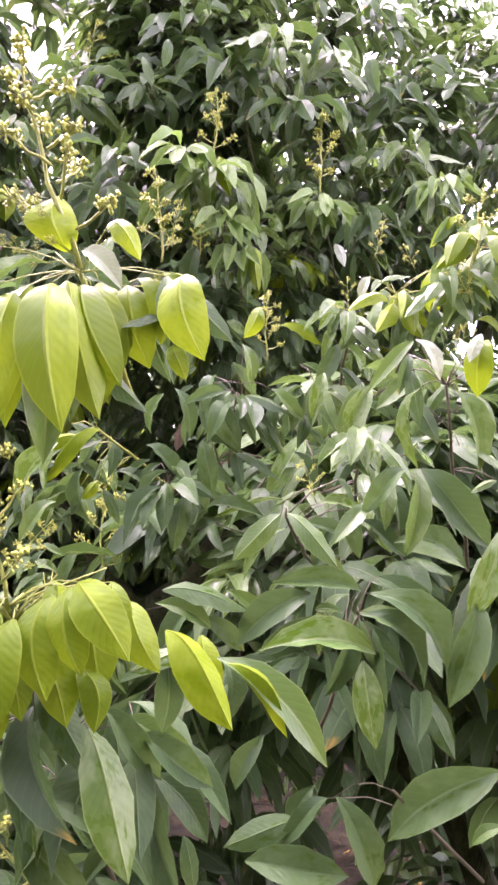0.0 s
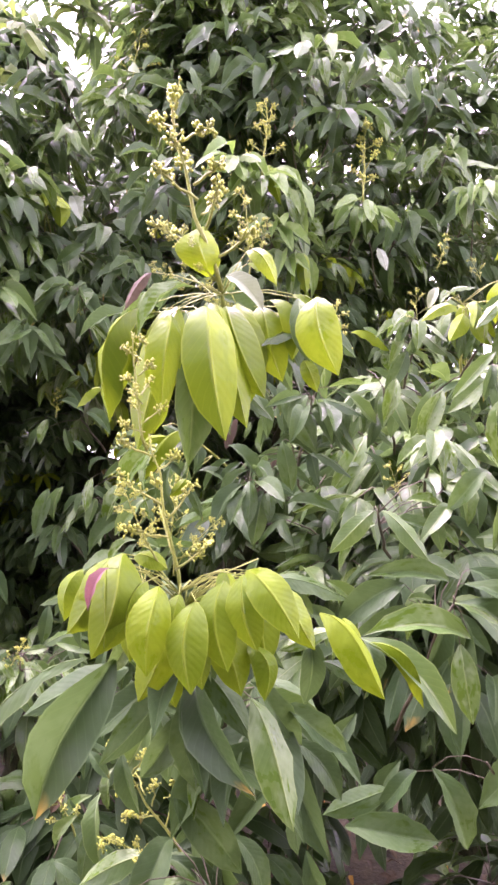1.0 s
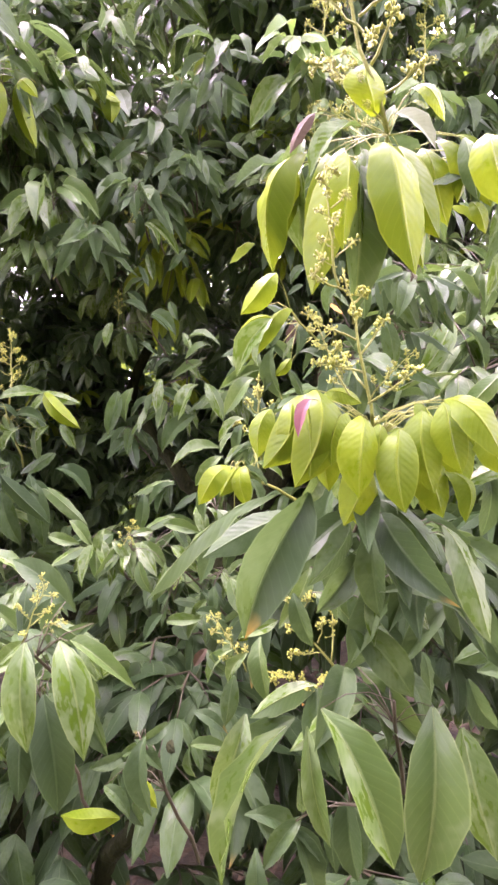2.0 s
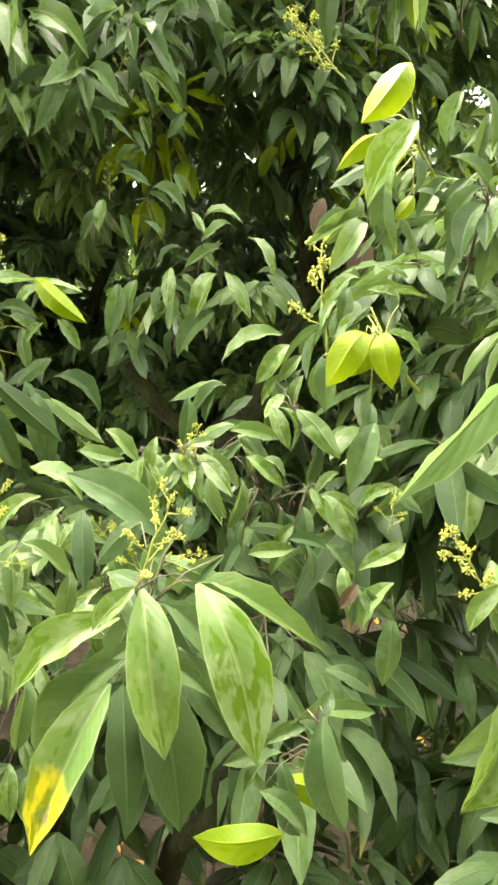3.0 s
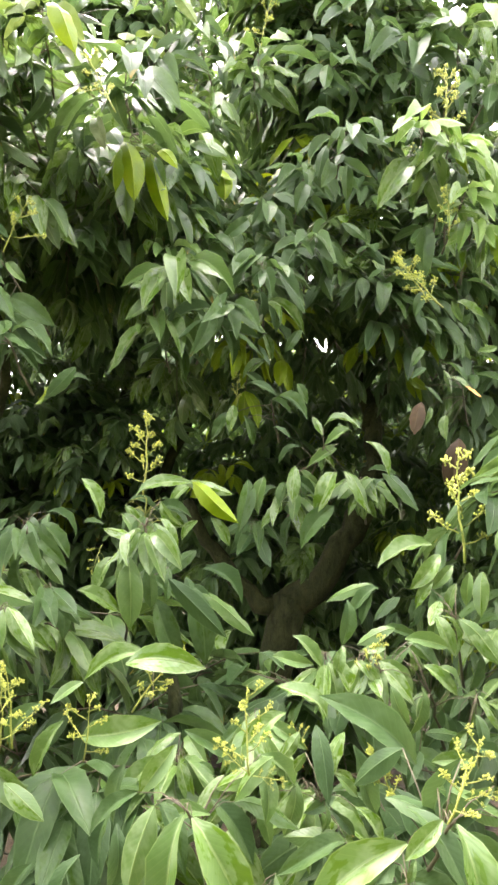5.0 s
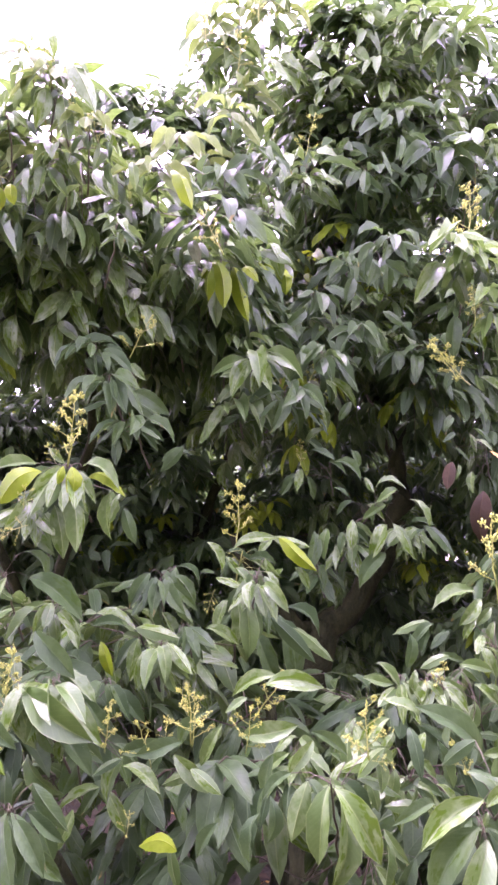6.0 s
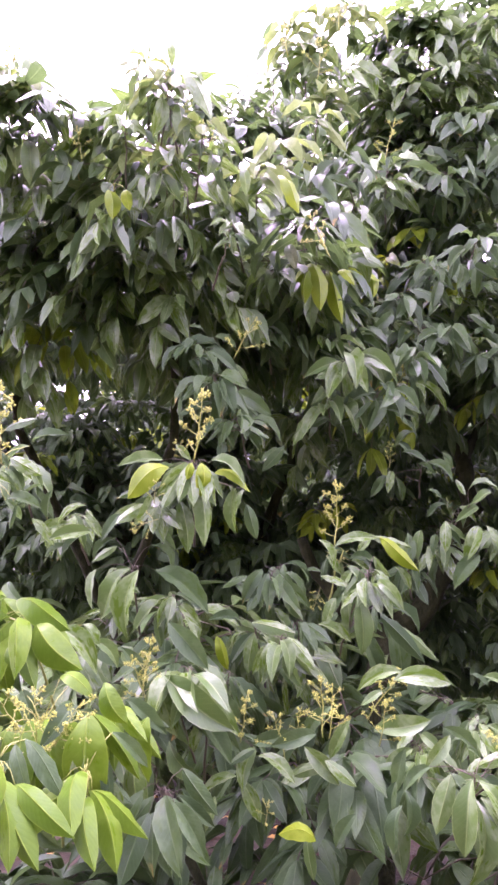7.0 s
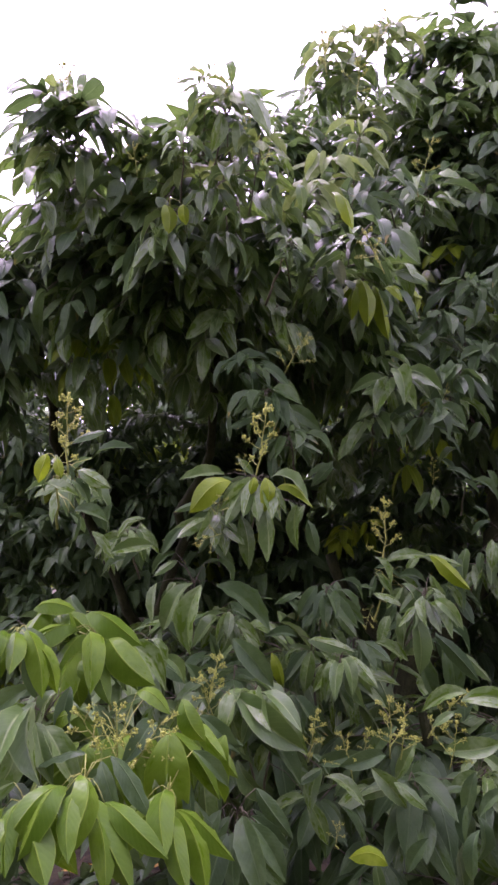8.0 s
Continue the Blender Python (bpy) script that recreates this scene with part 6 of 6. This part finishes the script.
# bottom of the low tree
grow(front_tree, (-0.891, 0.904, 1.037), (-0.884, 0.747, 1.222), [
    (FRESH, (-0.939, 0.755, 1.244), (-0.836, 0.722, 1.181), 0.96),
    (DEEP, (-0.911, 0.753, 1.215), (-0.835, 0.729, 1.159), 1.00),
    (FRESH, (-0.573, 0.705, 1.187), (-0.605, 0.703, 1.147), 1.15),
    (DEEP, (-0.738, 0.733, 1.181), (-0.797, 0.730, 1.168), 1.15),
    (FRESH, (-0.727, 0.734, 1.148), (-0.688, 0.721, 1.120), 1.15),
    (FRESH, (-0.814, 0.746, 1.150), (-0.765, 0.729, 1.121), 1.15),
    (FRESH, (-0.835, 0.758, 1.117), (-0.810, 0.748, 1.067), 1.15),
    (DEEP, (-0.626, 0.723, 1.116), (-0.632, 0.718, 1.062), 1.15),
    (YOUNG, (-0.743, 0.702, 1.065), (-0.789, 0.709, 1.069), 1.45),
    (FRESH, (-0.655, 0.712, 1.239), (-0.683, 0.711, 1.221), 1.15)])
grow(front_tree, (-0.529, 0.791, 1.008), (-0.562, 0.646, 1.157), [
    (FRESH, (-0.564, 0.649, 1.153), (-0.579, 0.643, 1.070), 1.15),
    (FRESH, (-0.558, 0.643, 1.153), (-0.511, 0.625, 1.076), 1.15),
    (FRESH, (-0.588, 0.653, 1.158), (-0.609, 0.649, 1.093), 1.15),
    (DEEP, (-0.524, 0.679, 1.149), (-0.471, 0.674, 1.127), 1.15),
    (FRESH, (-0.493, 0.666, 1.188), (-0.525, 0.676, 1.150), 1.15),
    (DEEP, (-0.645, 0.658, 1.122), (-0.657, 0.655, 1.069), 1.15),
    (DEEP, (-0.693, 0.701, 1.096), (-0.718, 0.711, 1.052), 1.15),
    (FRESH, (-0.867, 0.697, 1.118), (-0.888, 0.693, 1.070), 1.15)])
flower_head(front_tree, (-0.724, 0.707, 1.183), (-0.720, 0.692, 1.253), 4, 0.4)
flower_head(front_tree, (-0.805, 0.715, 1.077), (-0.801, 0.705, 1.112), 4, 4.6)
# leaf wall behind, left of the lime shoots
grow(back_tree, (-0.618, 1.638, 1.997), (-0.590, 1.513, 2.120), [
    (YOUNG, (-0.644, 1.512, 2.120), (-0.664, 1.497, 2.061), 1.45),
    (PALE, (-0.599, 1.507, 2.119), (-0.584, 1.493, 2.060), 1.45),
    (YOUNG, (-0.556, 1.508, 2.124), (-0.544, 1.495, 2.065), 1.45),
    (PALE, (-0.521, 1.510, 2.124), (-0.493, 1.495, 2.059), 1.45),
    (YOUNG, (-0.730, 1.509, 2.178), (-0.683, 1.485, 2.076), 0.81),
    (YOUNG, (-0.788, 1.514, 2.194), (-0.730, 1.502, 2.159), 1.45),
    (DEEP, (-0.605, 1.507, 1.791), (-0.587, 1.482, 1.688), 1.15),
    (DEEP, (-0.617, 1.502, 1.789), (-0.677, 1.479, 1.727), 1.15),
    (DEEP, (-0.585, 1.499, 1.795), (-0.533, 1.480, 1.725), 1.15),
    (FRESH, (-0.459, 1.512, 2.026), (-0.448, 1.501, 1.979), 1.15),
    (DEEP, (-0.558, 1.508, 1.991), (-0.618, 1.491, 1.966), 1.15)])
grow(back_tree, (-0.375, 1.560, 1.860), (-0.395, 1.431, 1.917), [
    (DEEP, (-0.467, 1.429, 1.978), (-0.523, 1.409, 1.923), 1.15),
    (DEEP, (-0.418, 1.424, 1.904), (-0.381, 1.407, 1.836), 1.15),
    (DEEP, (-0.371, 1.432, 1.906), (-0.332, 1.420, 1.865), 1.15),
    (DEEP, (-0.637, 1.430, 1.957), (-0.681, 1.414, 1.917), 1.15),
    (DEEP, (-0.346, 1.440, 2.063), (-0.369, 1.420, 1.984), 1.15),
    (DEEP, (-0.274, 1.431, 1.975), (-0.226, 1.418, 1.933), 1.15),
    (DEEP, (-0.323, 1.434, 1.929), (-0.274, 1.422, 1.900), 1.15),
    (DEEP, (-0.684, 1.418, 1.870), (-0.728, 1.404, 1.843), 1.15),
    (DEEP, (-0.577, 1.428, 1.896), (-0.598, 1.412, 1.838), 1.15),
    (DEEP, (-0.575, 1.430, 2.039), (-0.608, 1.414, 1.986), 1.15),
    (DEEP, (-0.456, 1.435, 1.932), (-0.490, 1.419, 1.879), 1.15),
    (DEEP, (-0.361, 1.430, 1.749), (-0.396, 1.414, 1.698), 1.15)])
# tufts on the crowns behind
rosette(back_tree, (-0.620, 1.520, 2.002), 0.101, 7, DEEP, 501)
rosette(back_tree, (-0.438, 1.481, 2.042), 0.099, 6, DEEP, 502)
rosette(back_tree, (-0.663, 1.455, 1.886), 0.097, 7, DEEP, 503)
rosette(back_tree, (-0.443, 1.460, 1.850), 0.103, 7, DEEP, 504)
rosette(back_tree, (-0.374, 1.506, 1.958), 0.100, 6, DEEP, 505)
rosette(back_tree, (-0.334, 1.596, 2.176), 0.106, 7, DEEP, 506)
rosette(back_tree, (-0.255, 1.634, 2.461), 0.124, 7, DEEP, 507)
rosette(back_tree, (0.038, 1.537, 2.501), 0.124, 7, FRESH, 508)
rosette(back_tree, (0.104, 1.514, 2.348), 0.115, 6, DEEP, 509)
rosette(back_tree, (0.196, 1.637, 2.540), 0.124, 7, FRESH, 510)
rosette(back_tree, (-0.139, 1.680, 2.582), 0.120, 7, DEEP, 511)
rosette(tall_tree, (0.384, 1.790, 2.543), 0.126, 7, DEEP, 512)
rosette(tall_tree, (0.403, 1.699, 2.335), 0.120, 6, FRESH, 513)
rosette(left_tree, (-0.727, 1.535, 2.420), 0.113, 7, OLIVE, 514)
rosette(left_tree, (-0.617, 1.595, 2.293), 0.109, 6, DEEP, 515)
rosette(tall_tree, (-0.533, 1.831, 2.480), 0.116, 7, FRESH, 516)
rosette(tall_tree, (-0.001, 1.869, 2.806), 0.130, 7, DEEP, 517)
rosette(tall_tree, (-0.244, 1.870, 2.770), 0.130, 7, DEEP, 518)
rosette(tall_tree, (0.450, 1.930, 2.698), 0.133, 7, DEEP, 519)
rosette(back_tree, (0.267, 1.627, 2.133), 0.110, 6, DEEP, 520)
rosette(back_tree, (-0.319, 1.689, 2.545), 0.116, 6, DEEP, 521)
rosette(back_tree, (-0.566, 1.447, 1.922), 0.101, 8, DEEP, 522)
rosette(back_tree, (-0.340, 1.412, 1.931), 0.094, 8, DEEP, 523)
rosette(left_tree, (-0.806, 1.100, 2.163), 0.092, 7, OLIVE, 524)
rosette(left_tree, (-0.931, 1.189, 2.023), 0.095, 8, DEEP, 525)
rosette(back_tree, (-0.600, 1.554, 2.174), 0.109, 7, DEEP, 526)
rosette(tall_tree, (-0.176, 1.686, 2.653), 0.141, 7, DEEP, 527)
rosette(tall_tree, (0.025, 1.626, 2.892), 0.141, 7, FRESH, 528)
rosette(tall_tree, (-0.431, 1.599, 2.444), 0.126, 7, FRESH, 529)
rosette(back_tree, (-0.338, 1.520, 2.126), 0.109, 7, DEEP, 530)
rosette(tall_tree, (-0.061, 1.588, 2.474), 0.134, 7, DEEP, 531)
rosette(left_tree, (-1.066, 1.211, 2.018), 0.095, 7, DEEP, 532)
rosette(left_tree, (-0.765, 1.131, 2.245), 0.095, 8, OLIVE, 533)
rosette(left_tree, (-0.859, 1.120, 2.077), 0.092, 7, DEEP, 534)
rosette(tall_tree, (-0.532, 1.755, 2.853), 0.140, 8, FRESH, 535)
rosette(tall_tree, (-0.276, 1.769, 2.933), 0.140, 7, FRESH, 536)
rosette(back_tree, (-0.278, 1.358, 2.126), 0.100, 7, DEEP, 537)
rosette(left_tree, (-1.024, 1.081, 2.178), 0.088, 7, OLIVE, 538)
rosette(left_tree, (-1.286, 1.218, 2.062), 0.090, 7, DEEP, 539)
rosette(left_tree, (-1.209, 1.173, 2.251), 0.090, 7, FRESH, 540)
rosette(left_tree, (-1.013, 1.178, 2.094), 0.090, 7, DEEP, 541)
rosette(left_tree, (-1.252, 1.279, 1.974), 0.087, 7, DEEP, 542)
# tufts on the low tree
rosette(front_tree, (-0.783, 0.985, 1.373), 0.066, 8, DEEP, 543)
rosette(front_tree, (-0.745, 0.945, 1.292), 0.062, 7, DEEP, 544)
rosette(front_tree, (-1.117, 0.958, 1.462), 0.067, 7, FRESH, 545)
rosette(front_tree, (-0.944, 0.911, 1.335), 0.067, 7, FRESH, 546)
rosette(front_tree, (-0.856, 0.871, 1.226), 0.064, 7, DEEP, 547)
rosette(front_tree, (-1.187, 0.900, 1.547), 0.067, 7, FRESH, 548)
rosette(front_tree, (-0.626, 0.956, 1.367), 0.066, 8, FRESH, 549)
rosette(front_tree, (-0.501, 0.829, 1.169), 0.057, 7, FRESH, 550)
rosette(front_tree, (-0.579, 0.832, 1.132), 0.057, 7, FRESH, 551)
rosette(front_tree, (-0.446, 0.808, 1.109), 0.057, 7, FRESH, 552)
rosette(front_tree, (-0.372, 0.863, 1.226), 0.055, 7, FRESH, 553)
rosette(front_tree, (-0.417, 0.864, 1.226), 0.055, 6, FRESH, 554)
rosette(front_tree, (-0.118, 1.133, 1.382), 0.063, 7, FRESH, 555)
# lime tips of the right tree
rosette(right_tree, (0.242, 0.709, 1.710), 0.067, 6, YOUNG, 556)
rosette(right_tree, (0.219, 0.752, 1.676), 0.062, 6, FRESH, 557)
rosette(right_tree, (0.175, 0.793, 1.669), 0.055, 6, YOUNG, 558)
rosette(right_tree, (0.126, 0.833, 1.660), 0.058, 6, FRESH, 559)
rosette(right_tree, (0.088, 0.860, 1.581), 0.063, 6, FRESH, 560)
rosette(right_tree, (0.125, 0.746, 1.508), 0.060, 7, FRESH, 561)
rosette(right_tree, (-0.009, 0.821, 1.560), 0.063, 7, DEEP, 562)
rosette(right_tree, (-0.085, 0.810, 1.452), 0.062, 7, DEEP, 563)
# far crown beside the gap of sky
rosette(left_tree, (-0.642, 1.446, 2.500), 0.100, 8, OLIVE, 564)
rosette(left_tree, (-0.570, 1.476, 2.398), 0.101, 8, DEEP, 565)
rosette(left_tree, (-0.661, 1.443, 2.326), 0.099, 8, DEEP, 566)
rosette(left_tree, (-0.547, 1.518, 2.275), 0.103, 7, FRESH, 567)
rosette(left_tree, (-0.444, 1.558, 2.382), 0.085, 7, FRESH, 568)
rosette(rear_tree, (-0.648, 2.283, 2.650), 0.140, 7, FRESH, 569)
rosette(tall_tree, (-0.428, 1.800, 2.871), 0.130, 7, FRESH, 570)
rosette(tall_tree, (-0.310, 1.865, 2.834), 0.130, 7, DEEP, 571)
# fuller lime tips
rosette(front_tree, (-1.064, 0.618, 1.228), 0.091, 9, BRIGHT, 572)
rosette(front_tree, (-1.109, 0.693, 1.332), 0.084, 8, BRIGHT, 573)
rosette(front_tree, (-0.977, 0.628, 1.239), 0.068, 6, BRIGHT, 574)
rosette(front_tree, (-1.151, 0.663, 1.247), 0.076, 6, BRIGHT, 575)
rosette(front_tree, (-0.906, 0.828, 1.543), 0.072, 9, FRESH, 576)
rosette(front_tree, (-0.968, 0.865, 1.489), 0.066, 7, FRESH, 577)
rosette(back_tree, (-0.077, 1.342, 2.091), 0.091, 9, LIGHT, 578)
rosette(back_tree, (0.154, 1.465, 2.094), 0.083, 9, LIGHT, 579)
rosette(back_tree, (-0.022, 1.376, 1.942), 0.078, 6, LIGHT, 580)
rosette(back_tree, (0.436, 1.562, 2.181), 0.097, 8, LIGHT, 581)
rosette(back_tree, (-0.587, 1.503, 2.116), 0.063, 7, YOUNG, 582)
rosette(back_tree, (-0.133, 1.320, 2.125), 0.095, 9, LIGHT, 583)
rosette(back_tree, (-0.049, 1.341, 1.995), 0.081, 6, LIGHT, 584)
rosette(left_tree, (-0.958, 0.922, 2.225), 0.072, 8, OLIVE, 585)
rosette(left_tree, (-1.280, 1.085, 2.318), 0.081, 8, OLIVE, 586)
rosette(left_tree, (-1.299, 1.104, 2.220), 0.087, 7, OLIVE, 587)
rosette(tall_tree, (-0.672, 1.765, 2.949), 0.125, 8, OLIVE, 588)
rosette(tall_tree, (-0.493, 1.737, 3.018), 0.125, 8, OLIVE, 589)
rosette(tall_tree, (-0.583, 1.742, 2.753), 0.122, 8, OLIVE, 590)
rosette(right_tree, (-0.122, 0.443, 1.321), 0.073, 6, DEEP, 591)
rosette(right_tree, (-0.063, 0.487, 1.279), 0.079, 6, DEEP, 592)
rosette(left_tree, (-1.340, 1.049, 2.266), 0.062, 6, FRESH, 593)
rosette(left_tree, (-1.040, 0.913, 2.150), 0.051, 5, FRESH, 594)
rosette(left_tree, (-0.854, 0.928, 1.967), 0.047, 5, FRESH, 595)
rosette(left_tree, (-0.906, 0.931, 2.146), 0.067, 8, OLIVE, 596)
rosette(left_tree, (-1.008, 0.919, 2.265), 0.057, 7, OLIVE, 597)
rosette(left_tree, (-1.308, 1.064, 2.338), 0.064, 8, OLIVE, 598)
rosette(front_tree, (-1.156, 0.724, 1.354), 0.071, 6, BRIGHT, 599)
rosette(front_tree, (-0.775, 0.871, 1.280), 0.063, 8, FRESH, 600)
rosette(front_tree, (-0.904, 0.738, 1.258), 0.080, 6, FRESH, 601)
rosette(left_tree, (-0.888, 1.072, 1.734), 0.081, 8, DEEP, 602)
rosette(left_tree, (-0.846, 1.062, 1.648), 0.075, 7, DEEP, 603)
rosette(left_tree, (-0.922, 1.084, 1.792), 0.072, 6, DEEP, 604)
rosette(back_tree, (-0.601, 1.282, 1.819), 0.103, 9, FRESH, 605)
rosette(back_tree, (-0.534, 1.288, 1.748), 0.103, 8, DEEP, 606)
rosette(back_tree, (-0.642, 1.319, 1.738), 0.099, 8, FRESH, 607)
rosette(back_tree, (-0.449, 1.327, 1.846), 0.100, 8, DEEP, 608)
rosette(front_tree, (-0.389, 1.345, 1.417), 0.078, 8, FRESH, 609)
rosette(front_tree, (-0.266, 1.350, 1.437), 0.075, 8, FRESH, 610)
rosette(front_tree, (-0.465, 1.350, 1.362), 0.073, 7, DEEP, 611)
rosette(left_tree, (-0.766, 1.265, 2.016), 0.092, 7, FRESH, 612)
rosette(left_tree, (-0.664, 1.308, 1.976), 0.086, 7, FRESH, 613)
rosette(left_tree, (-0.778, 1.328, 1.902), 0.086, 7, DEEP, 614)
rosette(left_tree, (-0.631, 1.362, 1.893), 0.080, 7, FRESH, 615)
rosette(tall_tree, (-0.701, 1.760, 2.995), 0.107, 9, OLIVE, 616)
rosette(tall_tree, (-0.603, 1.745, 3.029), 0.107, 9, OLIVE, 617)
rosette(tall_tree, (-0.504, 1.732, 3.055), 0.107, 9, OLIVE, 618)
rosette(tall_tree, (-0.639, 1.740, 2.909), 0.106, 8, FRESH, 619)
rosette(tall_tree, (-0.741, 1.785, 2.878), 0.107, 8, FRESH, 620)
rosette(front_tree, (-1.065, 0.488, 1.225), 0.080, 8, BRIGHT, 621)
rosette(front_tree, (-0.991, 0.534, 1.201), 0.075, 7, BRIGHT, 622)
rosette(front_tree, (-1.115, 0.468, 1.207), 0.075, 6, BRIGHT, 623)
rosette(front_tree, (-1.140, 0.566, 1.272), 0.080, 7, FRESH, 624)
rosette(front_tree, (-0.924, 0.617, 1.152), 0.080, 7, DEEP, 625)
rosette(front_tree, (-1.170, 0.590, 1.344), 0.070, 6, BRIGHT, 626)
